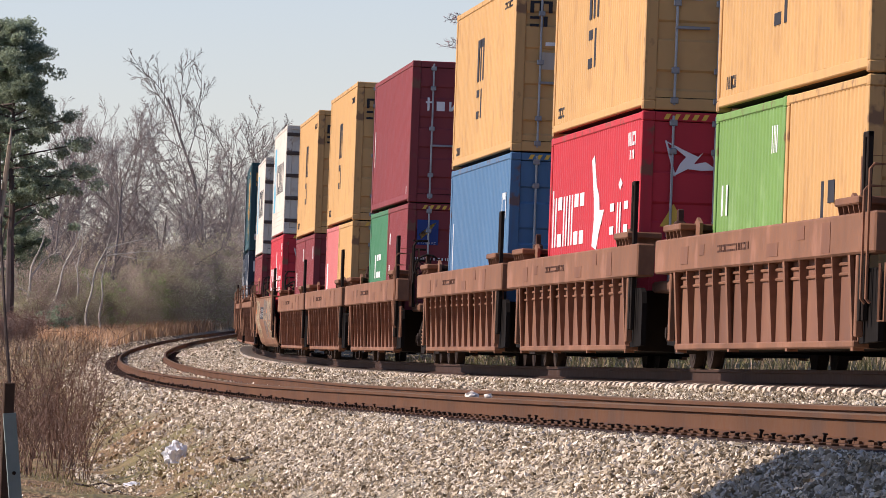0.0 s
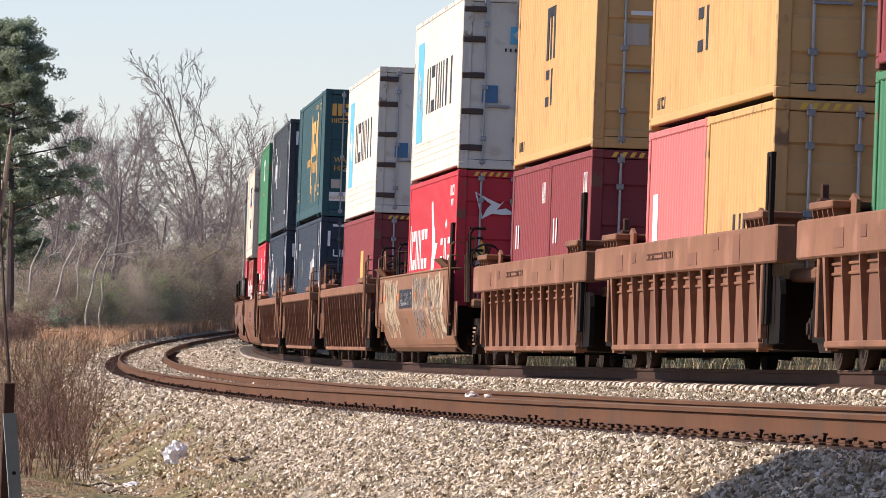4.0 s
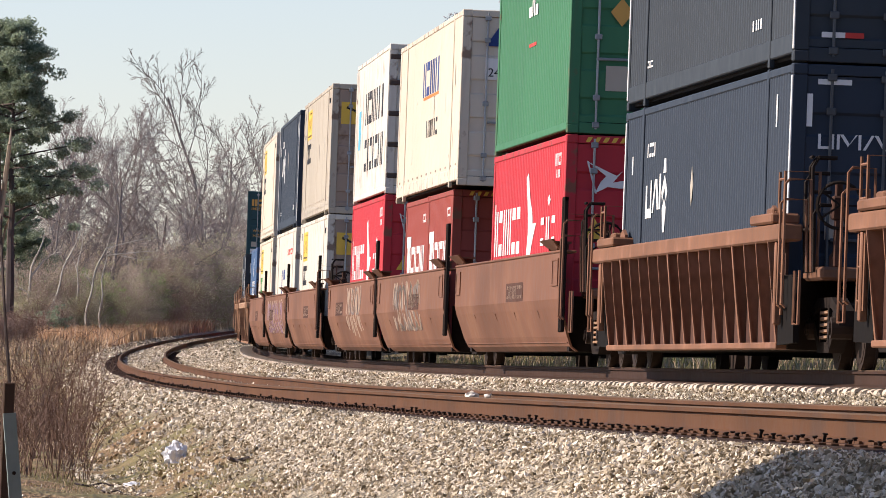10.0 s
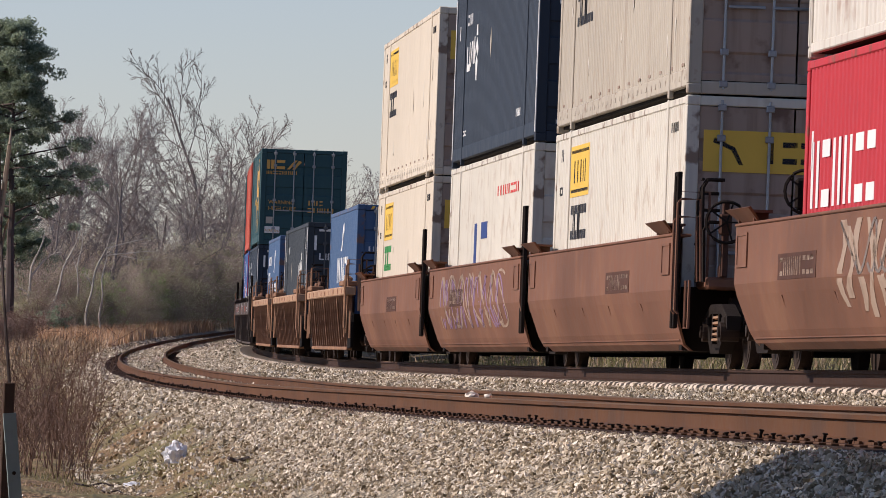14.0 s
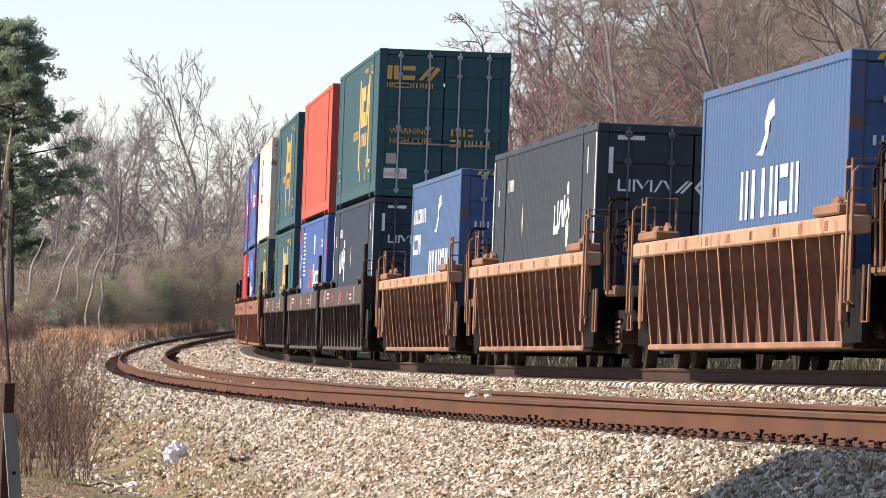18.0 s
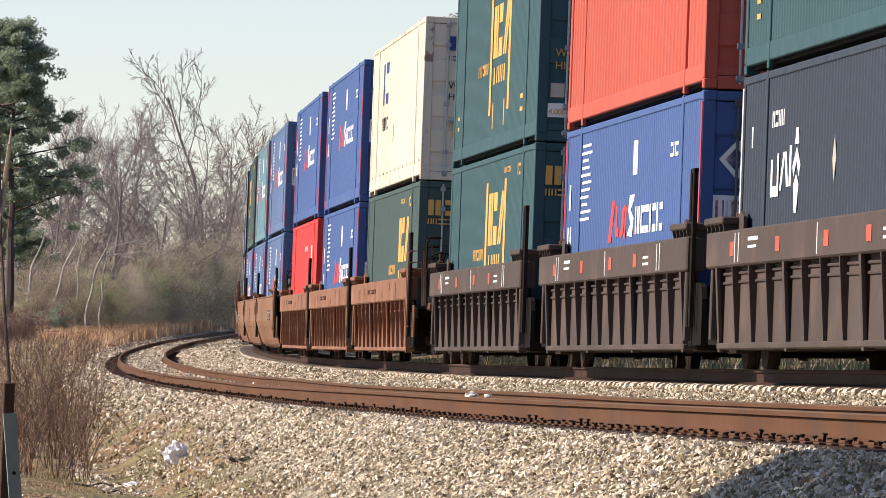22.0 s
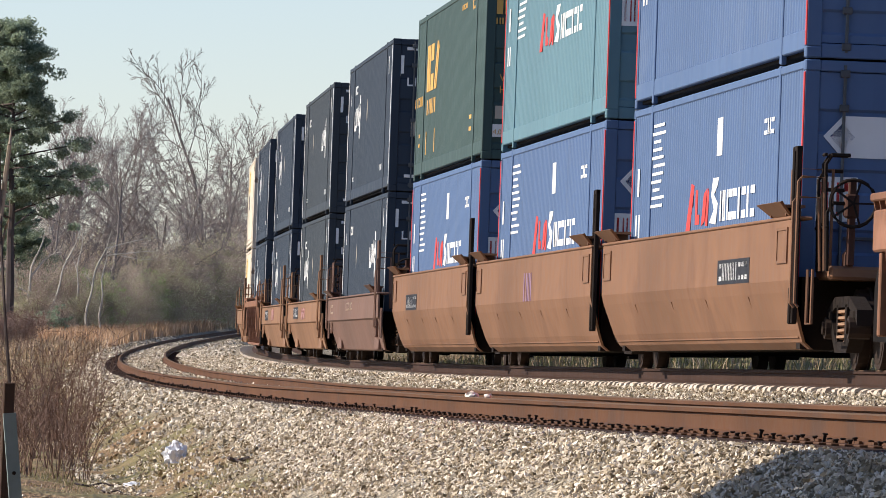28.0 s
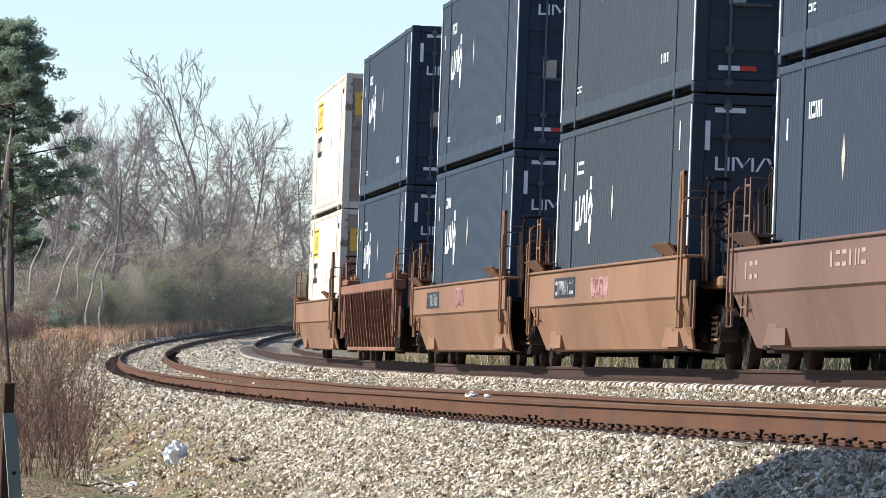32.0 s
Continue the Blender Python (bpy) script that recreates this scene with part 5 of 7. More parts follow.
def bush_meshes(seed, h, mat, leaves=11, size=.11, twig_n=60):
    r = np.random.default_rng(seed)
    fine = Limbs()
    cent, rads = [], []
    for q in range(twig_n):
        a, e = r.uniform(0, 2 * mth.pi), r.uniform(.2, 1.0)
        tip = np.array([mth.cos(a) * (1 - e * .55) * h * .75, mth.sin(a) * (1 - e * .55) * h * .75, h * e])
        mid_ = tip * .5 + r.normal(size=3) * h * .06
        fine.stick(np.array([tip[0] * .12, tip[1] * .12, -.1]), mid_, .012, .008)
        fine.stick(mid_, tip, .008, .004)
        for k in range(4):
            e2 = mid_ + (tip - mid_) * r.uniform(.2, 1) + r.normal(size=3) * h * .13
            fine.stick(mid_ + (tip - mid_) * r.uniform(0, .8), e2, .008, .004)
            cent.append(e2)
            rads.append(h * r.uniform(.06, .14))
    return [("stemwork", fine.mesh("stemwork", M["bush_twig"]), ""), ("foliage", leaf_cloud(r, cent, rads, leaves, size, mat), "")]


# the woods beyond the curve
BARE = [tree_meshes(11, 16.5, spread=.80, first=.5, twigs=9, thin=.7, stem=.52, reach=.95, counts=(6, 12, 8)), tree_meshes(12, 14.0, lean=.08, first=.3, twigs=10, thin=.7, stem=.75, reach=.58), tree_meshes(13, 12.5, spread=1.1, twigs=10, thin=.7, stem=.74, reach=.60), tree_meshes(14, 13.0, spread=.8, twigs=10, thin=.7), tree_meshes(15, 10.0, spread=1.1, first=.12, twigs=10, thin=.7, stem=.7, reach=.6)]
BARE_LABELS = ["tall bare grey deciduous tree at the wood's edge", "bare leaning deciduous tree in the wood", "bare spreading deciduous tree in the wood", "slim bare deciduous tree in the wood", "low bare many-limbed tree in the wood"]
rr = random.Random(21)
plant_tree(BARE[0], BARE_LABELS[0], *settle(-42.4, 372)[0], 30, .97, "bare trees of the wood")
for k, b, d, size in [(3, -33.0, 380, .92), (1, -29.0, 392, .80), (2, -46.0, 385, .80), (4, -52.0, 378, .9), (3, -26.5, 405, .78), (2, -36.5, 410, .84), (1, -43.0, 420, .85), (4, -30.5, 372, .75), (4, -41.0, 360, .66),
                      (3, -49.0, 405, .78), (4, -34.5, 366, .62), (2, -24.0, 430, .74), (1, -21.0, 452, .74), (3, -18.0, 470, .75), (2, -55.0, 400, .85), (3, -57.5, 380, .8), (4, -46.5, 362, .62), (4, -26.0, 385, .62), (4, -37.5, 385, .8), (3, -40.5, 440, .9),
                      (1, -51.0, 430, .9), (2, -31.0, 430, .85), (4, -22.5, 415, .66), (4, -19.0, 440, .7)]:
    xy, grow_ = settle(b, d)
    plant_tree(BARE[k], BARE_LABELS[k], *xy, rr.uniform(0, 360), size * grow_ * rr.uniform(1.04, 1.15), "bare trees of the wood")
for k, b, d, size in [(2, -14, 560, .95), (3, -10, 570, .9), (1, -6.5, 575, .9), (4, -3, 580, 1.0), (2, 0, 590, .85), (4, 3, 600, .9), (3, 6, 610, .8), (4, -16.5, 520, .9), (1, -12, 600, 1.0), (2, -5, 620, .95)]:
    xy, grow_ = settle(b, d)
    plant_tree(BARE[k], BARE_LABELS[k], *xy, rr.uniform(0, 360), size * grow_, "bare trees of the wood")

for i in range(16):
    xy, grow_ = settle(-60 + 2.4 * i + rr.uniform(-.6, .6), rr.uniform(425, 455))
    plant_tree(BARE[(4, 2)[i % 2]], BARE_LABELS[(4, 2)[i % 2]], *xy, rr.uniform(0, 360), rr.uniform(.72, .85) * grow_, "bare trees of the wood")

# the pines
PINE = pine_meshes(31, 14.6, .36)
PINE2 = pine_meshes(32, 11.0, .25)
plant_tree(PINE, "tall dark green pine with an open crown", *at_view(-58.6, 338), 70, 1.0, "pines", "pine tree", "pine_tree")
plant_tree(PINE, "tall dark green pine with an open crown", *at_view(-64.5, 345), 200, 1.02, "pines", "pine tree", "pine_tree")
plant_tree(PINE2, "smaller green pine low among bare trees", *at_view(-58.0, 365), 20, .7, "pines", "pine tree", "pine_tree")

# pale fallen and crooked trunks at the wood's edge
def pale_tree(b, d, h, lean, bend, girth, forks, label="slender crooked pale-barked bare tree"):
    """A bowed pale stem with a few bowed forks: (height share, sideways reach, rise)."""
    x, y = at_view(b, d)
    t = tagged(new("pale_tree"), label, "tree", group="pale trees")
    stem = lambda q: (lean * q + bend * mth.sin(mth.pi * q) + .06 * mth.sin(q * 17), .1 * mth.sin(q * 9), h * q - .3 * (1 - q))
    L_ = Limbs()
    for i in range(14):
        L_.stick(np.array(stem(i / 14)), np.array(stem((i + 1) / 14)), girth * (1 - i / 18), girth * (1 - (i + 1) / 18), 6)
    ob = new("trunk", L_.mesh("trunk", M["bark_white"]))
    ob.parent = t
    for k, (q, out_, up) in enumerate(forks):
        F_ = Limbs()
        p0 = np.array(stem(q))
        bow = [p0 + np.array([out_ * u, .15 * mth.sin(u * 3 + k), up * mth.sin(u * mth.pi * .55)]) for u in np.linspace(0, 1, 9)]
        for i in range(8):
            F_.stick(bow[i], bow[i + 1], girth * .55 * (1 - i / 10), girth * .55 * (1 - (i + 1) / 10), 5)
            if i > 2:
                F_.stick(bow[i], bow[i] + np.array([out_ * .14, 0, .35 - .12 * (i % 3)]), girth * .2, girth * .08, 3)
        ob = new("limb", F_.mesh("limb", M["bark_white"]))
        ob.parent = t
    t.matrix_basis = pose(x, y, land(x, y))


pale_tree(-55.9, 350, 5.2, .9, -.45, .10, [(.55, 1.5, 1.2), (.42, -.75, .25)])
pale_tree(-53.6, 351, 5.2, 1.7, -.25, .075, [(.7, .5, .6)])
pale_tree(-49.4, 353, 5.4, .3, -.15, .065, [(.6, -.4, .9)])
pale_tree(-48.4, 349, 5.2, 1.35, -.35, .075, [(.62, .8, 1.0), (.5, -.4, .5)])
pale_tree(-46.4, 350, 4.7, .4, -.1, .07, [(.93, 3.4, .55), (.9, 2.2, -.4), (.86, 2.8, .2)], "pale bare tree with long arching sideways limbs")
FALLEN = tree_meshes(42, 5.0, lean=2.6, spread=.8, first=.3, twigs=4, bark="bark_white", twig="bark_white", droop=1.0)
plant_tree(FALLEN, "fallen pale bare tree with arching branches", *settle(-42.0, 370)[0], 170, .85, "pale trees", "tree", "pale_tree", sink=-1.8)

# the wood on the inside of the curve, behind the train
BIG = tree_meshes(51, 13.5, lean=-.25, spread=1.1, first=.12, twigs=9, twig="twig_tan", droop=.2, counts=(14, 9, 8), tip=.75, thin=.6)
BIG2 = tree_meshes(53, 12.5, lean=-.4, spread=1.05, first=.10, twigs=9, twig="twig_tan", droop=.1, counts=(14, 9, 8), tip=.75, thin=.6)
BUD = tree_meshes(52, 8.5, lean=-.1, spread=1.0, first=.12, twigs=10, twig="twig_pink", thin=.55, tip=.5)
for k, (me, lab, b, d, turn, size) in enumerate([
        (BIG, "large sprawling bare tree with low limbs", 46, 208, 0, 1.0), (BIG, "large sprawling bare tree with low limbs", 62, 200, 60, 1.05), (BIG, "large sprawling bare tree with low limbs", 30, 232, 320, .92),
        (BIG, "large sprawling bare tree with low limbs", 72, 222, 200, 1.1), (BIG, "large sprawling bare tree with low limbs", 54, 240, 110, 1.12), (BUD, "small tree with reddish-pink budding twigs", 16.5, 236, 20, .98),
        (BUD, "small tree with reddish-pink budding twigs", 25, 222, 100, .92), (BUD, "small tree with reddish-pink budding twigs", 13, 262, 210, .85), (BIG, "large sprawling bare tree with low limbs", 38, 255, 250, 1.05),
        (BIG, "large sprawling bare tree with low limbs", 27, 268, 40, .95), (BIG2, "large sprawling bare tree with low limbs", 66, 236, 20, 1.1), (BIG, "large sprawling bare tree with low limbs", 33, 282, 90, 1.1),
        (BUD, "small tree with reddish-pink budding twigs", 20.5, 250, 300, 1.0), (BUD, "small tree with reddish-pink budding twigs", 30, 245, 170, 1.05), (BUD, "small tree with reddish-pink budding twigs", 35.5, 226, 60, 1.0),
        (BIG, "large sprawling bare tree with low limbs", 27, 300, 220, 1.15), (BIG, "large sprawling bare tree with low limbs", 44, 276, 300, 1.15), (BUD, "small tree with reddish-pink budding twigs", 40, 215, 250, .9)]):
    plant_tree(me, lab, *at_view(b, d), turn, size, "bare trees behind the train")
plant_tree(PINE2, "smaller green pine low among bare trees", *at_view(19.5, 330), 20, .95, "pines", "pine tree", "pine_tree")

for i in range(22):
    b, d = 19 + 2.1 * i + rr.uniform(-1, 1), rr.uniform(232, 330)
    x, y = at_view(b, d)
    if line_coords(x, y)[1] < -9:
        plant_tree((BIG, BIG2)[i % 2], "bare tan-twigged tree in the wood behind the train", x, y, rr.uniform(-40, 40), rr.uniform(.78, .95) * d / 270 * min(1, .72 + .02 * i), "bare trees behind the train")

for i in range(12):
    b, d = 42 + 2.2 * i + rr.uniform(-1, 1), rr.uniform(214, 290)
    plant_tree((BIG2, BIG)[i % 2], "bare tan-twigged tree in the wood behind the train", *at_view(b, d), rr.uniform(-60, 60), rr.uniform(.85, 1.05) * d / 260, "bare trees behind the train")

for b, d, size in [(6, 262, 1.0), (8.5, 250, 1.12), (11, 258, 1.3), (14, 246, 1.3), (18, 255, 1.4), (22, 262, 1.45), (4, 285, .85), (26, 250, 1.3)]:
    if line_coords(*at_view(b, d))[1] < -7:
        plant_tree(BUD, "small tree with reddish-pink budding twigs", *at_view(b, d), b * 61 % 360, size, "bare trees behind the train")

# brush along the wood's foot
BUSH = [("olive undergrowth bush at the wood's foot", bush_meshes(61, 2.6, M["leaf_olive"], 40, .030, 80)), ("brown leafless thicket at the wood's foot", bush_meshes(62, 2.4, M["leaf_brown"], 22, .024, 100)),
        ("fresh green bush at the wood's foot", bush_meshes(63, 2.2, M["leaf_green"], 40, .030, 80)), ("brown leafless thicket at the wood's foot", bush_meshes(64, 3.0, M["leaf_brown"], 20, .024, 120))]
for i in range(74):
    b = -60 + 45 * (i + rr.uniform(-.4, .4)) / 74
    d = rr.uniform(352, 392) + max(0, b + 30) * 4
    k = rr.choice((0, 0, 0, 1, 2, 2, 3))
    xy, grow_ = settle(b, d)
    plant_tree(BUSH[k][1], BUSH[k][0], *xy, rr.uniform(0, 360), rr.uniform(.7, 1.35) * grow_, "undergrowth bushes", "bush", "bush")
MAUVE = bush_meshes(65, 2.0, M["leaf_mauve"], 12, .04, 120)
for b, d, size in [(-58.5, 262, .62), (-55.0, 270, .6), (-57, 285, .66), (-53.2, 290, .45), (-36.8, 318, .36), (-38.3, 320, .3), (-59.5, 240, .6)]:
    plant_tree(MAUVE, "low mauve-brown leafless thicket in the straw grass", *settle(b, d)[0], b * 37 % 360, size, "undergrowth bushes", "bush", "bush")
for k in range(20):
    b = -59 + 33 * (k + rr.uniform(-.4, .4)) / 20
    xy, grow_ = settle(b, rr.uniform(398, 415))
    plant_tree(BUSH[(0, 3, 1)[k % 3]][1], BUSH[(0, 3, 1)[k % 3]][0], *xy, rr.uniform(0, 360), rr.uniform(1.5, 1.9) * grow_, "undergrowth bushes", "bush", "bush")
for b, d, size, k in [(-56.2, 345, .75, 0), (-54.3, 346, .8, 3), (-52.6, 344, .7, 1), (-50.6, 346, .8, 0), (-48.9, 344, .8, 3), (-47.2, 345, .75, 2), (-45.4, 346, .85, 0), (-43.6, 347, .7, 2), (-41.5, 350, .8, 0)]:
    plant_tree(BUSH[k][1], BUSH[k][0], *settle(b, d)[0], b * 53 % 360, size, "undergrowth bushes", "bush", "bush")
JUNIPER = bush_meshes(66, 1.5, M["needles"], 26, .06, 50)
plant_tree(JUNIPER, "small upright dark evergreen shrub at the wood's foot", *at_view(-53.4, 334), 0, .95, "undergrowth bushes", "bush", "bush")
for i in range(26):
    b, d = rr.uniform(8, 66), rr.uniform(196, 260)
    k = rr.choice((0, 1, 1, 3, 2))
    x, y = at_view(b, d)
    if line_coords(x, y)[1] < -6.5:
        plant_tree(BUSH[k][1], BUSH[k][0], x, y, rr.uniform(0, 360), rr.uniform(.6, 1.1), "undergrowth bushes", "bush", "bush")


# ---------- grasses ----------
def grass_field(name, label, seed, n, s0, s1, u0, u1, h0, h1, mat, inside=False, width=.012):
    r = np.random.default_rng(seed)
    s = r.uniform(s0, s1, n)
    u = r.uniform(u0, u1, n)
    o = -u if inside else u + spacing(s)
    dens = np.array([noise.noise((a * .25, b * .5, seed)) for a, b in zip(s, o)])
    keep = dens + r.uniform(-.5, .5, n) > -.1
    s, o = s[keep], o[keep]
    n = len(s)
    x, y, th, zz = line(s)
    p = np.stack([x + np.sin(th) * o, y - np.cos(th) * o, zz + ground_z(s, o) - .03], -1)
    h = r.uniform(h0, h1, n)
    lean = r.normal(size=(n, 2)) * .35 * h[:, None]
    tip = p + np.stack([lean[:, 0], lean[:, 1], h], -1)
    mid_ = p + np.stack([lean[:, 0] * .3, lean[:, 1] * .3, h * .55], -1)
    a = r.uniform(0, 2 * mth.pi, n)
    w = np.stack([np.cos(a), np.sin(a), 0 * a], -1) * (width * h / h1)[:, None]
    V = np.stack([p - w, p + w, mid_ + w * .8, mid_ - w * .8, tip], 1).reshape(-1, 3)
    I = np.arange(n)[:, None] * 5
    F = np.concatenate([I + np.array(t) for t in ((0, 1, 2), (0, 2, 3), (3, 2, 4))])
    tagged(new(name, raw_mesh(name, V, F, mat)), label, "grass", kind="stuff")


grass_field("dry_grass", "tall straw-coloured dry grass along the wood", 1, 46000, -330, -105, 1.9, 24, .20, .65, M["straw"], width=.02)


def meadow(name, label, seed, n, b0, b1, d0, d1, h0, h1, mat, width):
    """A stand of upright grass between two bearings and two distances."""
    r = np.random.default_rng(seed)
    d = r.uniform(d0, d1, n)
    b = r.uniform(b0, b1, n)
    x, y = b * d / 1000, d
    keep = np.array([noise.noise((p * .2, q * .2, seed)) for p, q in zip(x, y)]) + r.uniform(-.5, .5, n) > -.15
    x, y = x[keep], y[keep]
    co = np.array([line_coords(p, q) for p, q in zip(x, y)])
    ok = (co[:, 1] > spacing(co[:, 0]) + 2.0) & (co[:, 1] < 17)
    x, y, co = x[ok], y[ok], co[ok]
    n = len(x)
    p = np.stack([x, y, line(co[:, 0])[3] + ground_z(co[:, 0], co[:, 1]) - .03], -1)
    h = r.uniform(h0, h1, n)
    lean = r.normal(size=(n, 2)) * .2 * h[:, None]
    a = r.uniform(0, mth.pi, n)
    w = np.stack([np.cos(a), np.sin(a), 0 * a], -1) * width
    mid_ = p + np.stack([lean[:, 0] * .3, lean[:, 1] * .3, h * .6], -1)
    V = np.stack([p - w, p + w, mid_ + w * 1.3, mid_ - w * 1.3, p + np.stack([lean[:, 0], lean[:, 1], h], -1)], 1).reshape(-1, 3)
    I = np.arange(n)[:, None] * 5
    tagged(new(name, raw_mesh(name, V, np.concatenate([I + np.array(t) for t in ((0, 1, 2), (0, 2, 3), (3, 2, 4))]), mat)), label, "grass", kind="stuff")


meadow("dry_grass", "tall pinkish straw grass in front of the brush", 7, 100000, -60, -24, 316, 430, .28, .82, M["pink_straw"], .016)
grass_field("dry_grass", "tall straw-coloured dry grass along the wood", 6, 9000, -105, -20, 3.2, 14, .08, .30, M["straw"], width=.016)
grass_field("short_grass", "short half-green grass and litter beside the ballast", 2, 90000, 30, 96, 2.3, 8, .015, .07, M["grass"], width=.0045)
grass_field("short_grass", "short dry grass and litter beside the ballast", 3, 50000, 20, 96, 2.2, 8, .015, .08, M["straw"], width=.0045)
grass_field("bank_grass", "green and straw grass on the bank behind the train", 4, 26000, -120, 60, 3.2, 16, .1, .5, M["grass"], True, .012)
grass_field("bank_grass", "straw-coloured grass on the bank behind the train", 5, 9000, -120, 60, 3.2, 16, .2, .6, M["straw"], True, .012)


# ---------- weeds, posts and litter by the track ----------
def weed(seed, h):
    r = np.random.default_rng(seed)
    L_ = Limbs()
    for q in range(9):
        a = r.uniform(0, 2 * mth.pi)
        p = np.array([mth.cos(a), mth.sin(a), 0]) * r.uniform(0, .22)
        d = np.array([mth.cos(a) * .2, mth.sin(a) * .2, 1.0]) + r.normal(size=3) * .1
        pts = [p]
        hh = h * r.uniform(.55, 1.1)
        for i in range(6):
            d = d + r.normal(size=3) * .09
            d[2] -= .03 * i * r.uniform(0, 1)
            pts.append(pts[-1] + d / np.linalg.norm(d) * hh / 6)
        for i in range(6):
            L_.stick(pts[i], pts[i + 1], .0065 * (1 - i / 8), .0065 * (1 - (i + 1) / 8), 4)
            if i > 1:
                for k in range(3):
                    e = pts[i] + (d + r.normal(size=3) * .6) * hh * .11
                    L_.stick(pts[i] + (pts[i + 1] - pts[i]) * r.uniform(0, 1), e, .004, .002, 3)
    return L_.mesh("stemwork", M["stem"])


WEEDS = [weed(71, 1.7), weed(72, 1.4), weed(73, 2.0), weed(74, 1.0)]
for i in range(42):
    d = rr.uniform(86, 128)
    b = rr.uniform(-60, -48.5) + (0 if rr.random() < .8 else rr.uniform(0, 2.5))
    x, y = at_view(b, d)
    w = tagged(new("tall_weed"), "tall dry brown weed with thin branching stems", "weed", group="tall dry weeds")
    ob = tagged(new("stemwork", WEEDS[rr.randrange(4)]), kind="stuff")
    ob.parent = w
    w.matrix_basis = pose(x, y, land(x, y) - .03, rr.uniform(-6, 6), rr.uniform(-6, 6), rr.uniform(0, 360)) @ Matrix.Scale(rr.uniform(.7, 1.15), 4)

M["galv"] = material("dull_galvanised_steel", (0.23, 0.27, 0.25), 0.6, 0.1, vary=0.2, grain=6.0, spot=0.4, spot_colour=(0.2, 0.12, 0.08))
M["old_wood"] = material("old_brown_wood", (0.07, 0.042, 0.028), 0.9, vary=0.3, grain=6.0, bump=0.3)
M["bag"] = material("white_plastic_film", (0.82, 0.82, 0.84), 0.35, vary=0.08, grain=8.0)
x, y = at_view(-56.7, 42)
pz = land(x, y)
post = tagged(new("sign_post"), "pale galvanised steel channel post leaning in the weeds", "post")
part("channel", lambda: Build().prism([(-.036, 0), (.036, 0), (.036, .045), (.028, .045), (.028, .008), (-.028, .008), (-.028, .045), (-.036, .045)], "z", -.3, -.055 - pz), M["galv"], post)
for zz_ in (.2, .5, .72):
    part("bolt", lambda: Build().tube([(0, -.012, 0), (0, .0, 0)], .012, 6), M["dark_iron"], post, at=(0, 0, zz_), key="bolt")
post.matrix_basis = pose(x, y, pz, 0, -4.2, 8)
x, y = at_view(-59.7, 43)
pz = land(x, y)
stake = tagged(new("wooden_post"), "weathered brown wooden post behind the steel one", "post")
part("shaft", lambda: Build().box(-.032, .032, -.032, .032, -.3, .11 - pz, .006), M["old_wood"], stake)
stake.matrix_basis = pose(x, y, pz, 0, 2.2, 10)


def sapling(d, runs):
    """A thin broken sapling: stems given as bearing, height over the camera and half-width."""
    x0, y0 = at_view(runs[0][0][0], d)
    t = tagged(new("dead_sapling"), "thin dead sapling with a broken pale limb", "sapling")
    for k, run in enumerate(runs):
        L_ = Limbs()
        pts = [np.array([at_view(b, d)[0] - x0, .04 * mth.sin(i * 2.1), z]) for i, (b, z, _) in enumerate(run)]
        for i in range(len(run) - 1):
            L_.stick(pts[i], pts[i + 1], run[i][2], run[i + 1][2], 6)
        ob = new("stem" if k == 0 else "limb", L_.mesh("stem", M["pine_bark" if k == 0 else "twig_tan"]))
        ob.parent = t
    t.matrix_basis = pose(x0, y0, 0)


sapling(44, [[(-58.1, -1.3, .012), (-58.6, .1, .011), (-59.2, .55, .010), (-59.7, .95, .009), (-60.1, 1.7, .008)], [(-60.3, .95, .022), (-59.4, 1.25, .018), (-58.5, 1.52, .012), (-58.35, 1.62, .004)], [(-60.3, .75, .010), (-59.2, 1.02, .008), (-58.6, 1.08, .003)]])


def cane(seed, b, d, reach):
    r = np.random.default_rng(seed)
    L_ = Limbs()
    pts = [np.array([reach * t, r.normal() * .02, mth.sin(t * mth.pi * .82) * .75]) for t in np.linspace(0, 1, 10)]
    for i in range(9):
        L_.stick(pts[i], pts[i + 1], .009 * (1 - i / 12), .009 * (1 - (i + 1) / 12), 4)
        if i > 3:
            L_.stick(pts[i], pts[i] + np.array([.1, r.normal() * .05, -.12]), .003, .002, 3)
    x, y = at_view(b, d)
    tagged(new("arching_cane", L_.mesh("cane", M["stem"])), "long arching dry bramble cane over the ballast", "weed").matrix_basis = pose(x, y, land(x, y) - .02)


cane(1, -52.0, 104, 1.15)
cane(2, -51.5, 100, .95)
cane(3, -50.0, 92, .5)


def crumpled(name, label, b, d, sx, sy, sz, seed, mat):
    bm = bmesh.new()
    bmesh.ops.create_icosphere(bm, subdivisions=4, radius=1)
    for v in bm.verts:
        n = noise.fractal(v.co * 2.2 + Vector((seed, 0, 0)), .8, 2.1, 4) * .55
        v.co *= 1 + n
        v.co = Vector((v.co.x * sx, v.co.y * sy, max(v.co.z, -.3) * sz))
    me = bpy.data.meshes.new(name)
    bm.to_mesh(me)
    bm.free()
    me.materials.append(mat)
    x, y = at_view(b, d)
    ob = tagged(new(name, me), label, "litter")
    ob.matrix_basis = pose(x, y, land(x, y) + sz * .25, 0, 0, seed * 40)


crumpled("plastic_bag", "crumpled white plastic bag on the ballast slope", -36.0, 84.6, .11, .13, .17, 3, M["bag"])
crumpled("plastic_scrap", "small flat white plastic scrap in the grass", -41.8, 85.6, .10, .12, .03, 5, M["bag"])


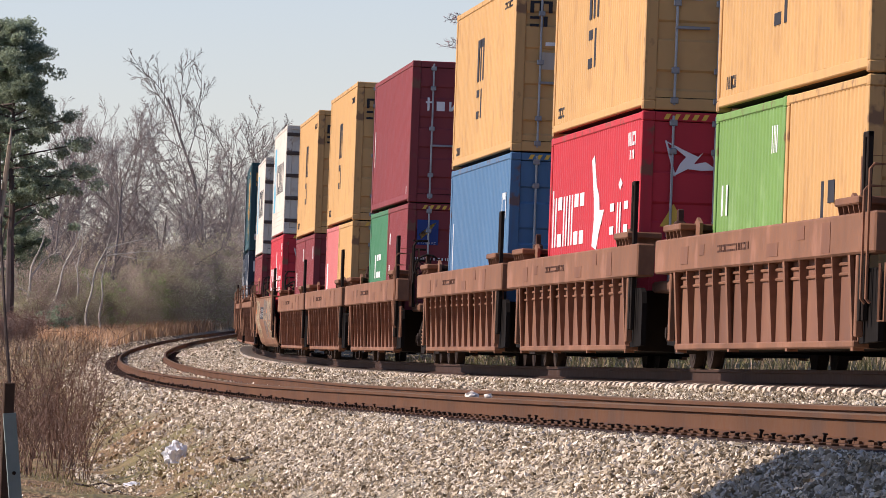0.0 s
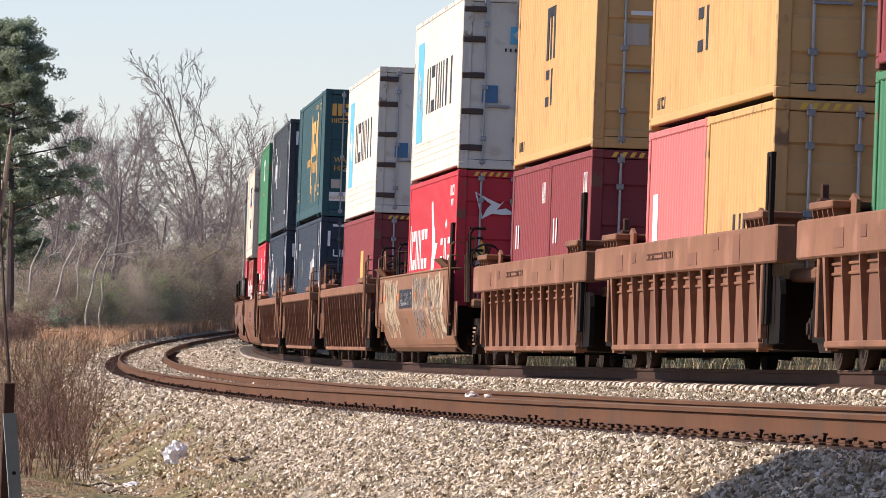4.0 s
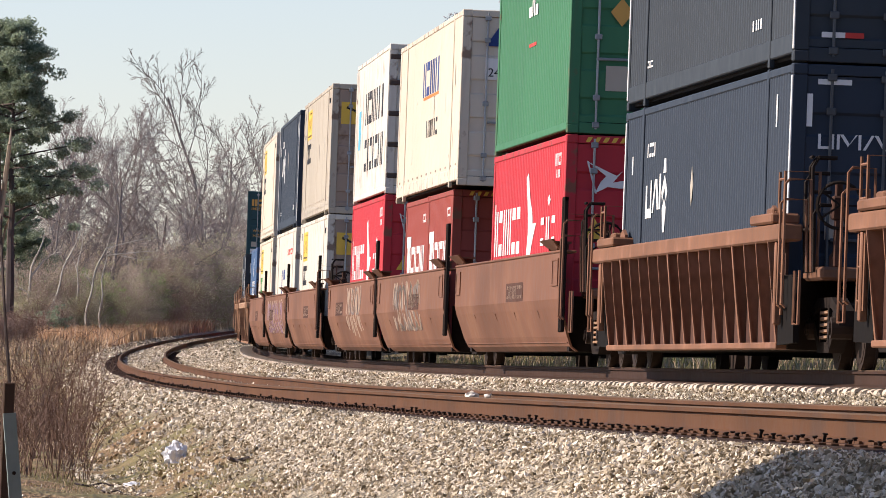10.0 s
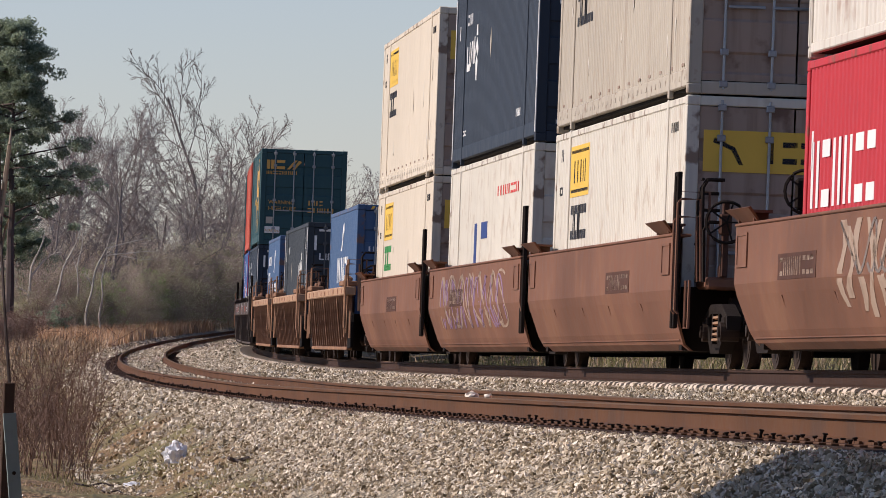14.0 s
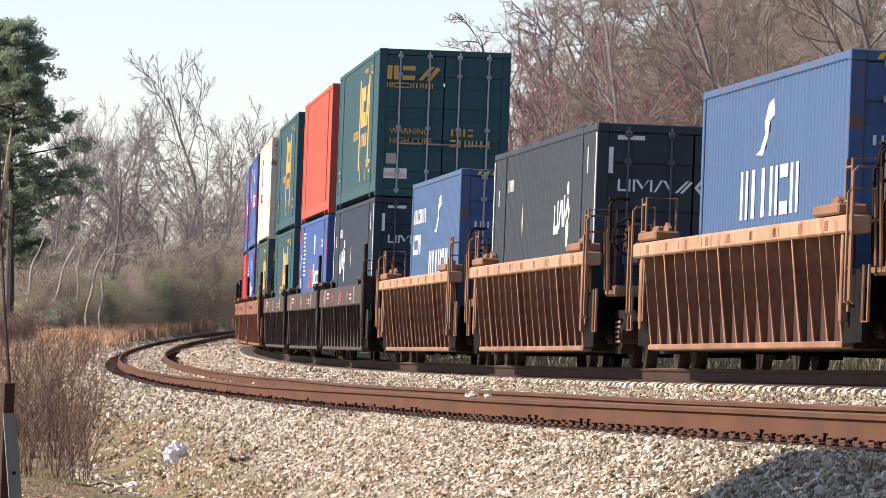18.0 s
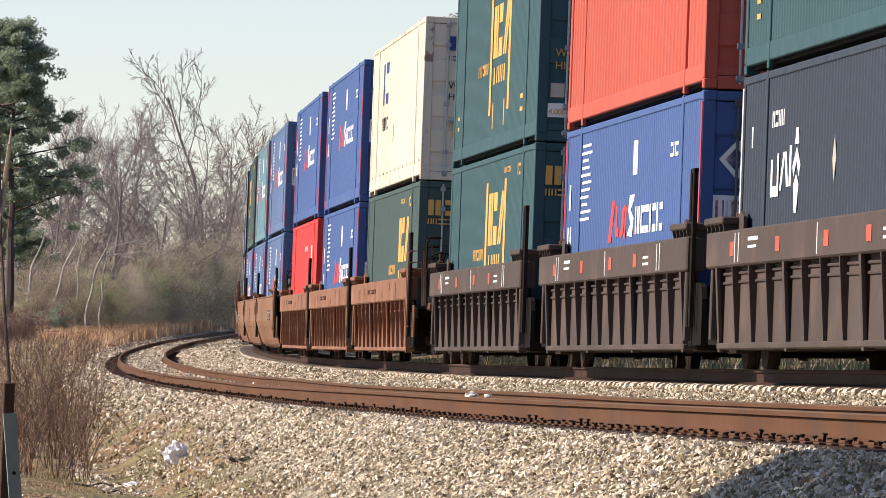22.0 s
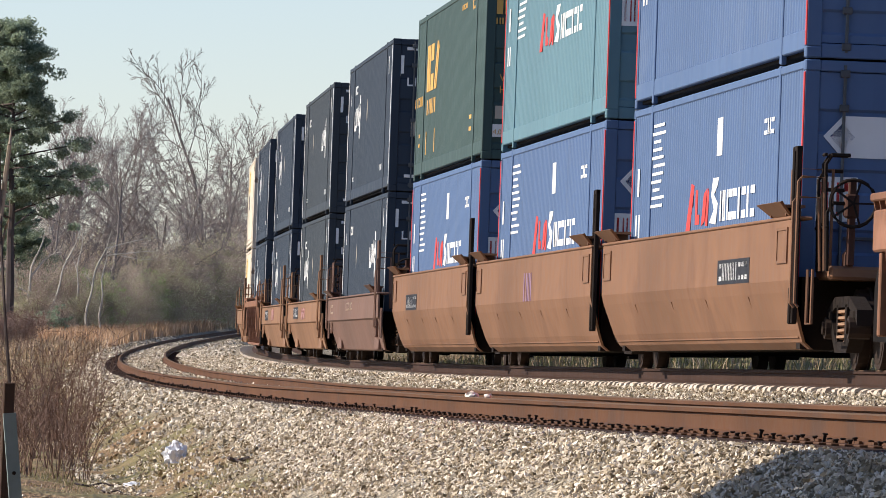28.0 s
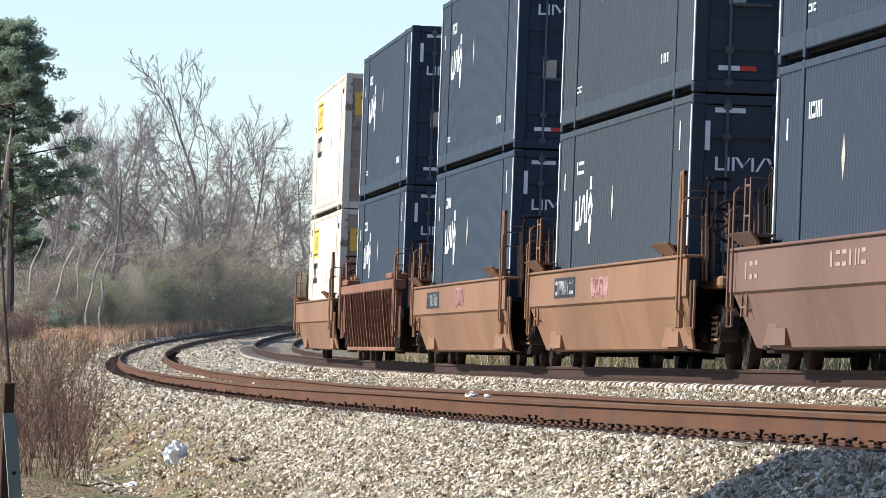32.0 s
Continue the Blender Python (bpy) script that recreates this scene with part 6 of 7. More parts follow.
def rail_stone(s, seed, r0):
    bm = bmesh.new()
    bmesh.ops.create_icosphere(bm, subdivisions=2, radius=1)
    for v in bm.verts:
        v.co *= 1 + noise.noise(v.co * 1.5 + Vector((seed, 0, 0))) * .5
        v.co = Vector((v.co.x * r0 * 1.5, v.co.y * r0, max(v.co.z, -.5) * r0 * .75))
    me = bpy.data.meshes.new("loose_stone")
    bm.to_mesh(me)
    bm.free()
    me.materials.append(M["stone"])
    x, y, z = side(s, float(spacing(s)) + .7525, NEAR_Z + .004)
    tagged(new("loose_stone", me), "pale stone lying on top of the rail", "stone").matrix_basis = pose(float(x), float(y), float(z) + r0 * .3, 0, 0, seed * 33)


def fallen_stick(b, d, length, turn, rad):
    r = np.random.default_rng(int(b * -10))
    pts = [(length * q, float(r.normal()) * .02, .02 + .015 * mth.sin(q * 9)) for q in np.linspace(-.5, .5, 7)]
    x, y = at_view(b, d)
    tagged(new("fallen_stick", Build().tube(pts, rad, 5).mesh("stick", M["pine_bark"])), "dry brown stick lying in the grass", "stick").matrix_basis = pose(x, y, land(x, y) + .01, 0, 0, turn)


fallen_stick(-47.0, 84, .45, 10, .012)
fallen_stick(-44.6, 80, .3, -25, .009)
fallen_stick(-27.0, 75, .30, 8, .022)

rail_stone(67.6, 1, .045)
rail_stone(69.2, 2, .035)

# unseen leafy trees added beyond the weeds; crowns shade a corner of the ballast
def shade_tree():
    r = np.random.default_rng(66)
    stem, cent = Limbs(), []
    stem.stick(np.array([0, 0, -.3]), np.array([0, 0, 4.6]), .13, .08, 7)
    for q in range(40):
        a, e = r.uniform(0, 2 * mth.pi), r.uniform(0, 1)
        tip = np.array([mth.cos(a) * 1.7 * (1 - e * e * .5), mth.sin(a) * 1.7 * (1 - e * e * .5), 3.95 + 2.8 * e])
        stem.stick(np.array([0, 0, 3.0 + e]), tip, .04, .01, 4)
        cent += [tip * np.array([u, u, 1]) for u in (.45, .75, 1.0)]
    return [("trunk", stem.mesh("trunk", M["bark_grey"]), ""), ("foliage", leaf_cloud(r, cent, .5, 150, .09, M["leaf_green"], .9), "")]


SHADE = shade_tree()
plant_tree(SHADE, "unseen leafy evergreen tree added beyond the weeds to shade ballast", -6.2, 39.3, 0, 1.25, "evergreens", "tree", "unseen_shade_tree")
plant_tree(SHADE, "unseen leafy evergreen tree added beyond the weeds to shade ballast", -6.0, 36.6, 130, 1.25, "evergreens", "tree", "unseen_shade_tree")
plant_tree(SHADE, "unseen leafy evergreen tree added beyond the weeds to shade ballast", -6.6, 34.0, 220, 1.3, "evergreens", "tree", "unseen_shade_tree")

# unseen pines added behind and beside the camera to block low sky light
SCREEN = pine_meshes(33, 13.0, .08, 14, .32)
for i, (x, y) in enumerate([(-34, 30), (-40, 12), (-38, -6), (-30, -18), (-22, -26), (-14, -22), (-6, -27), (1, -21), (7, -28), (-26, -34), (-10, -36), (-44, 45), (-46, 62), (33, -20), (40, -4), (36, 16), (44, 30), (32, -38), (46, -22), (-18, -14), (-2, -40), (-33, -30), (-46, 80), (-48, 98)]):
    plant_tree(SCREEN, "dark green pine, unseen, added to block low sky light", x, y, i * 47, .9 + .03 * (i % 7), "pines", "pine tree", "pine_tree")


# ---------- the train, from its leading car to its last ----------
SPEED_T = [0, 5, 10, 16, 22, 27, 32]
SPEED_V = [18.73, 18.88, 19.27, 19.70, 19.85, 19.38, 19.37]
_tt = np.linspace(0, 32, 3201)
_run = np.concatenate([[0], np.cumsum(np.interp((_tt[1:] + _tt[:-1]) / 2, SPEED_T, SPEED_V)) * (_tt[1] - _tt[0])])


def gone(t):
    return float(np.interp(t, _tt, _run))


# where the front of each unit's load is at the start
FRONT = [62.37, 42.4, 23.38, -0.18, -19.78, -39.03, -62.51, -86.22, -108.45, -132.0, -156.91, -175.74, -196.96, -219.08, -238.64, -259.08, -284.67,
         -308.11, -332.38, -355.52, -375.4, -396.42, -420.6, -440.52, -460.18, -484.05, -503.7, -523.73, -547.61, -571.39, -595.02, -619.32, -643.07]

C_BROWN = ("C", "brown", "rust-brown ribbed well car with a deep top beam")
A_BROWN = ("A", "brown", "rust-brown well car with close upright side ribs")
A_ORANGE = ("A", "rustorange", "orange-brown rusty well car with close upright side ribs")
C_GREY = ("C", "cargrey", "soot-grey ribbed well car with a deep top beam")
B_BROWN = ("B", "carbrown", "brown smooth-sided well car with graffiti traces")
B_TAN = ("B", "tanb", "tan-brown smooth-sided well car")
D_TAN = ("D", "tan", "tan smooth-sided well car with tapered lower panel")
SMALL20 = [("side", "mark_white", letters(-2.4, -1.6, 1.4, 1.75, 2, 2) + letters(1.9, 2.5, 2.0, 2.3, 3, 4))]


def two20(a, b, ma=(), mb=()):
    """Two short boxes end to end: the rear one, the front one."""
    return [(d_plain(a, L20, STD, ma or SMALL20), -L20 / 2 - .04), (d_plain(b, L20, STD, mb or SMALL20), L20 / 2 + .04)]


WORDS_M = [tall_mark("mark_white", -2.5, 2.3, 1.25, 1.75, 7, 21), ("side", "mark_white", [rect(-2.6, -1.5, 1.75, 1.95), rect(-2.2, -1.9, 1.25, 1.75)]), ("side", "mark_white", letters(1.6, 2.5, 2.15, 2.3, 4, 3))]
SMALL_END = [("end", "mark_white", [rect(-.92, -.88, 1.68, 1.92), rect(-.95, -.83, 1.82, 1.85), rect(-.75, -.60, 1.68, 1.85), rect(-.52, -.48, 1.68, 1.85), [(-.52, 1.68), (-.46, 1.68), (-.34, 1.85), (-.40, 1.85)]], "white lettering blocks"), ("side", "mark_white", letters(-5.6, -5.2, .9, 1.6, 1, 2) + letters(5.2, 5.5, .15, .3, 1, 1))]
FLAG = [("end", "ink_blue", [rect(-1.03, -.64, 1.83, 2.29)], "blue placard"), ("end", "mark_yellow", [[(-1.0, 2.02), (-.75, 2.22), (-.68, 2.24), (-.80, 2.08), (-.95, 1.93)]], "yellow leaf emblem"),
        ("end", "mark_white", letters(-1.0, -.67, 1.845, 1.885, 7, 7) + letters(-1.1, -.2, 1.55, 1.60, 12, 7)), ("side", "mark_white", letters(-2.4, -2.1, 1.3, 2.1, 1, 5))]
def plate(x, n=9, back="webbrown", ink="graf_white"):
    return [(back, [rect(x - 1.4, x + 1.4, .91, 1.18)]), (ink, letters(x - 1.25, x + 1.3, .95, 1.14, n, 17, .3))]


def strokes(seed, x0, x1, z0, z1, n, wide):
    """Loose spray strokes: looping ribbons, one after another along the side."""
    r = random.Random(seed)
    out = []
    step = (x1 - x0) / n
    for i in range(n):
        cx, cz = x0 + (i + .5) * step, (z0 + z1) / 2
        fa, fb, pa, pb = r.choice((1, 1, 2)), r.choice((1, 2, 2)), r.uniform(0, 6.28), r.uniform(0, 6.28)
        span, k = r.uniform(.65, 1.0), 16
        pts = [(cx + step * .62 * mth.sin(fa * q * 6.28 * span / k + pa), cz + (z1 - z0) * .48 * mth.cos(fb * q * 6.28 * span / k + pb)) for q in range(k + 1)]
        for (xa, za), (xb, zb) in zip(pts, pts[1:]):
            d = mth.hypot((xb - xa) * .3, zb - za) + 1e-6
            ox, oz = (zb - za) / d * wide, -(xb - xa) * .3 / d * wide * .3
            out.append([(xa - ox, za - oz), (xa + ox, za + oz), (xb + ox, zb + oz), (xb - ox, zb - oz)])
    return out


def drips(seed, x0, x1, z0, z1, n, wide):
    """Tall wavy upright strokes side by side, as drawn-out sprayed letters."""
    r = random.Random(seed)
    out = []
    for i in range(n):
        cx = x0 + (x1 - x0) * (i + r.uniform(.2, .8)) / n
        lo, hi, w = z0 + r.uniform(0, .25) * (z1 - z0), z1 - r.uniform(0, .12) * (z1 - z0), wide * r.uniform(.5, 1.3)
        ph, k = r.uniform(0, 6.28), 7
        c = [(cx + .22 * mth.sin(ph + q * .9), lo + (hi - lo) * q / k, w * (.45 + .55 * abs(mth.sin(ph + q * .75)))) for q in range(k + 1)]
        out += [[(xa - wa, za), (xa + wa, za), (xb + wb, zb), (xb - wb, zb)] for (xa, za, wa), (xb, zb, wb) in zip(c, c[1:])]
    return out


def scrawl(seed, x0, x1, mats=("graf_white",), wide=.10):
    return [(m, strokes(seed + i, x0 + .3 * i, x1 - .3 * i, .55, 1.42 - .06 * i, max(3, int((x1 - x0) / 1.1)), wide), "spray-painted scrawl") for i, m in enumerate(mats)]


GRAF = [("graf_gold", drips(40, -7.6, -4.2, .40, 1.50, 11, .22), "pale gold sprayed letters"), ("graf_grey", drips(41, -7.2, -4.0, .40, 1.46, 6, .08), "grey sprayed outlines"),
        ("graf_grey", drips(42, .3, 3.2, .40, 1.50, 8, .22), "grey sprayed letters"), ("graf_gold", strokes(43, .4, 3.2, .9, 1.46, 3, .07), "pale gold sprayed outlines"),
        ("graf_gold", drips(44, 3.8, 7.8, .40, 1.5, 9, .26), "pale gold sprayed letters"), ("graf_grey", drips(45, 3.8, 7.6, .40, 1.44, 8, .16), "grey sprayed shadows"), ("graf_white", strokes(46, 3.6, 7.6, .88, 1.46, 4, .08), "spray-painted scrawl")] + [("ink", [rect(-3.3, .2, .95, 1.28)]), ("mark_white", letters(-3.1, 0, 1.0, 1.22, 9, 4)), ("mark_orange", [rect(-7.9, -7.4, 1.1, 1.22), rect(-3.9, -3.5, 1.1, 1.22), rect(3.4, 3.9, 1.1, 1.22), rect(.6, 1.1, 1.1, 1.22)])]
CHORD_C = [("mark_white", [rect(x, x + .05, 1.14, 1.46) for x in (-6.5, -6.2, -.1, 5.9, 6.2)]), ("coral", [rect(x, x + .34, 1.21, 1.37) for x in (-6.9, -3.2, .4, 3.3)], "small red squares"), ("mark_white", [rect(-5.4, -4.6, 1.36, 1.40), rect(-5.4, -4.7, 1.28, 1.31), rect(4.4, 5.0, 1.22, 1.25), rect(4.4, 5.0, 1.3, 1.33)])]
CHORD_B = [("webbrown", letters(-3.0, -.2, 1.27, 1.35, 14, 5), "worn lettering band"), ("carbrown", [rect(x, x + w, z, z + h) for x, w, z, h in ((-6.4, .7, 1.18, .2), (-4.6, .4, 1.26, .12), (1.2, .9, 1.16, .14), (3.6, .5, 1.3, .14), (5.4, .6, 1.14, .3))], "faded repainted patches")]
CHORD_A = [("rustchord", [rect(-5 + i * 2.2, -4.6 + i * 2.2, 1.37, 1.45) for i in range(5)])]

# per unit: car, its markings, lower boxes, upper boxes, with their labels
TRAIN = [
    (C_BROWN, CHORD_B, two20("lime", "ochre", (), [("side", "ink", letters(-.3, .9, .7, 1.6, 2, 3))]), [(d_ochre(HC, 1), 0)]),
    (C_BROWN, CHORD_B, [(d_bird(), 0)], [(d_ochre(HC, 2), 0)]),
    (C_BROWN, CHORD_B, [(d_plain("blue", L40, HC, [("side", "mark_white", letters(-5.4, -5.1, 1.0, 2.0, 1, 2) + letters(4.6, 5.5, 1.9, 2.3, 4, 3)), ("end", "mark_white", [diamond(.6, 2.2, .15, .15)])]), 0)], [(d_ochre(STD, 3), 0)]),
    (C_BROWN, CHORD_B, two20("teal20", "maroon", [("side", "mark_white", letters(-1.2, 1.0, 1.3, 1.75, 3, 14)), ("side", "mark_red", [rect(-1.2, 1.0, 1.12, 1.18)])], FLAG), [(d_plain("maroon", L40, STD, SMALL_END, hazard=False), 0)]),
    (C_BROWN, CHORD_B, two20("rose", "ochre", [("side", "mark_white", letters(-2.6, -1.0, 1.0, 1.8, 1, 2))], [("side", "ink", letters(-.5, .8, .6, 1.4, 2, 4)), ("end", "ink", letters(.1, .6, 1.2, 1.7, 2, 3))]), [(d_ochre(HC, 4), 0)]),
    (C_BROWN, CHORD_B, two20("maroon", "maroon"), [(d_ochre(HC, 5), 0)]),
    (("B", "cargraf", "pale brown smooth-sided well car covered in graffiti"), GRAF, [(d_bird(), 0)], [(d_reefer(), 0)]),
    (A_BROWN, [], [(d_plain("maroon", L40, STD, [("side", "mark_gold", letters(-1.6, 1.6, .5, 1.2, 3, 22, .2) + [rect(1.2, 2.2, 1.3, 1.9)])]), 0)], [(d_reefer(), 0)]),
    (A_BROWN, [], [(d_slate(1), 0)], [(d_gold_marked("teal", 2.2), 0)]),
    (A_BROWN, [], [(d_slate(2), 0)], [(d_slate(4, "navygrey"), 0)]),
    (B_BROWN, plate(2.0), [(d_bird(), 0)], [(d_plain("green", L40, HC, [tall_mark("mark_white", -.8, .8, 1.9, 2.5, 3, 5), ("side", "mark_red", [rect(-.6, .6, 1.45, 1.5)]), ("end", "mark_white", letters(-.8, -.1, 2.45, 2.6, 7, 3) + letters(-.85, .3, 2.0, 2.04, 12, 2)), ("end", "mark_gold", [diamond(-.5, 1.7, .16, .2)]), ("end", "weathergrey", [rect(-.7, -.4, .6, .95)])]), 0)]),
    (B_BROWN, plate(1.5) + scrawl(50, -4, 3, ("graf_white", "graf_grey")), [(d_plain("oxide", L20, STD, WORDS_M), -L20 / 2 - .04), (d_plain("oxide", L20, STD, WORDS_M), L20 / 2 + .04)],
     [(d_plain("cream", L53, HC, [tall_mark("ink_blue", -1.5, 3.0, 1.75, 2.35, 5, 9), ("side", "mark_orange", [rect(-1.3, 2.6, 1.69, 1.74)]), tall_mark("ink", -.4, 2.6, 1.0, 1.3, 6, 8), ("side", "ink", [rect(-5.5 + i * .9, -5.2 + i * .9, .09, .20) for i in range(13)], "row of dark slots"), ("end", "ink_blue", [[(-.9, 2.3), (-.3, 2.3), (-.1, 2.6), (-.7, 2.6)]], "dark blue stroke emblem"), ("end", "mark_white", [rect(-.9, .1, 1.75, 2.1)])], W=W53, words=[("24,000 lbs.", -.85, 1.80, .16)], wordmat="ink", hazard=False), 0)]),
    (B_BROWN, plate(-4.2) + [("graf_white", drips(60, -1.2, 4.5, .45, 1.48, 10, .17), "spray-painted letters"), ("graf_grey", strokes(61, -1.0, 4.3, .9, 1.44, 5, .06), "spray-painted scrawl")], [(d_bird(), 0)], [(dict(d_reefer("shabby"), style="corr", marks=[("side", "ink", letters(-2.4, 4.6, 1.55, 2.2, 6, 9, .25) + letters(-2.4, 4.6, .6, 1.25, 7, 19, .25), "tall dark lettering blocks"), ("side", "mark_sky", [rect(-4.9, -4.1, 1.1, 1.9)])]), 0)]),
    (B_BROWN, plate(3.0), [(d_placard("white", 0), 0)], [(d_placard("weathergrey", 0), 0)]),
    (B_BROWN, plate(-3.0, 5) + scrawl(70, -6.5, 6.5, ("graf_white", "graf_violet"), .06), [(d_plain("white", L53, HC, [tall_mark("ink_blue", -3.0, .2, .9, 1.9, 2, 3), ("side", "ink_blue", letters(-3.0, .2, .4, .7, 4, 3)), ("side", "mark_red", letters(1.5, 5.5, 2.25, 2.4, 8, 2)), ("end", "ink_blue", [rect(.1, .6, 1.7, 2.3)])], W=W53, hazard=False), 0)], [(d_slate(5), 0)]),
    (B_BROWN, plate(1.0), [(d_placard("cream", 1), 0)], [(d_placard("cream", 0), 0)]),
    (A_ORANGE, CHORD_A, [(d_plain("workblue", L40, HC, [tall_mark("mark_white", -2.4, 2.6, 1.32, 1.86, 6, 25), ("side", "mark_white", [[(-1.2, 2.02), (-.8, 2.06), (-.4, 2.25), (-.5, 2.35), (-.2, 2.55), (.2, 2.6), (.3, 2.42), (-.1, 2.36), (-.2, 2.2), (-.6, 2.0)]]), ("end", "mark_white", letters(-.98, -.25, 1.93, 2.03, 7, 4))]), 0)], []),
    (A_ORANGE, CHORD_A, [(d_slate(7, "navygrey"), 0)], []),
    (A_ORANGE, CHORD_A, [(d_plain("workblue", L40, HC, [tall_mark("mark_white", -1.2, 3.6, 1.05, 1.62, 6, 25), ("side", "mark_white", letters(-5.5, -2.2, 2.15, 2.4, 8, 4) + letters(-5.5, -3.5, 1.6, 1.95, 5, 3) + [[(.0, 1.95), (.4, 2.0), (.8, 2.2), (.7, 2.32), (1.0, 2.5), (1.4, 2.55), (1.5, 2.38), (1.0, 2.3), (.9, 2.12), (.5, 1.92)]]), ("end", "mark_white", letters(-.98, -.25, 1.93, 2.03, 7, 4)), ("end", "mark_orange", [[(-.35, .5), (.0, .5), (-.175, .78)]])]), 0)], []),
    (C_GREY, CHORD_C, [(d_slate(8), 0)], [(d_gold_marked("teal", 2.8), 0)]),
    (C_GREY, CHORD_C, [(d_speed_lines("rblue", 1), 0)], [(d_plain("coral", L53, HC, [("end", "oxide", [rect(-.8, -.4, 1.2, 1.6)])], W=W53, style="deep", hazard=False), 0)]),
    (C_GREY, CHORD_C, [(d_gold_marked("teal", 1.2), 0)], [(d_gold_marked("teal", 1.0), 0)]),
    (C_BROWN, CHORD_B, [(d_gold_marked("dgreen", 3.6, False), 0)], [(d_plain("cream", L53, HC, [tall_mark("ink_blue", -4.6, -2.6, 1.7, 2.5, 2, 3), tall_mark("ink", -4.6, -2.6, 1.2, 1.45, 6, 8), ("end", "ink_blue", letters(-.9, 0, 2.3, 2.55, 3, 31, .12)), ("end", "ink_blue", letters(-.9, 0, 2.12, 2.2, 8, 3)), ("end", "mark_gold", [rect(-.75, -.2, .75, 1.05)])], W=W53, words=[("WARNING", -.85, 1.62, .14), ("HIGH CUBE", -.85, 1.42, .14)], wordmat="ink", hazard=False), 0)]),
    (C_BROWN, CHORD_B, [(d_speed_lines("rblue", 2), 0)], [(d_speed_lines("rblue", 3), 0)]),
    (C_BROWN, CHORD_B, [(d_plain("brightred", L53, HC, [("side", "mark_white", letters(.4, 2.2, 2.2, 2.32, 5, 2) + [rect(4.4, 5.0, 2.0, 2.3)])], W=W53, hazard=False), 0)], [(d_speed_lines("rblue", 4), 0)]),
    (B_TAN, plate(4.4, 9, "ink", "mark_white"), [(d_speed_lines("slateblue", 5), 0)], [(d_speed_lines("slateblue", 6), 0)]),
    (B_TAN, [("graf_violet", letters(-.8, .6, .9, 1.3, 3, 8, .3))], [(d_speed_lines("slateblue", 7), 0)], [(d_speed_lines("paleteal", 8), 0)]),
    (B_TAN, plate(-4.0, 9, "ink", "mark_white"), [(d_speed_lines("slateblue", 9), 0)], [(d_gold_marked("dgreen", -4.2, False), 0)]),
    (("D", "mauve", "grey-brown smooth-sided well car with tapered lower panel"), [("graf_white", letters(-2.2, .4, 1.0, 1.16, 6, 3, .3) + letters(-8.6, -7.4, .95, 1.14, 3, 3, .4))], [(d_slate(10), 0)], [(d_slate(11), 0)]),
    (D_TAN, plate(-4.5, 8, "ink", "mark_white") + [("graf_pink", strokes(91, -.8, 1.0, .9, 1.12, 4, .12))], [(d_slate(13, "navygrey"), 0)], [(d_slate(14, "navygrey"), 0)]),
    (D_TAN, plate(-5.0, 4, "ink", "mark_white") + [("graf_pink", strokes(92, .0, 1.8, .92, 1.18, 5, .14))], [(d_slate(16), 0)], [(d_slate(17), 0)]),
    (A_BROWN, [], [(d_slate(19), 0)], [(d_slate(20), 0)]),
    (D_TAN, [], [(d_placard("cream", 0), 0)], [(d_placard("cream", 0), 0)]),
]

NAMES = {"ochre": "ochre-yellow", "red": "crimson", "maroon": "maroon", "oxide": "oxide-red", "rose": "faded rose", "blue": "mid-blue", "lime": "leaf-green", "teal20": "dark green",
         "white": "white", "shabby": "shabby rust-streaked white", "cream": "cream-white", "weathergrey": "weathered grey", "navy": "dark slate-navy", "navygrey": "dark slate-grey", "teal": "dark teal",
         "dgreen": "dark grey-green", "green": "bottle-green", "rblue": "royal-blue", "slateblue": "faded slate-blue", "paleteal": "pale teal", "brightred": "bright red", "coral": "coral-red", "workblue": "strong blue"}
MOVERS = []


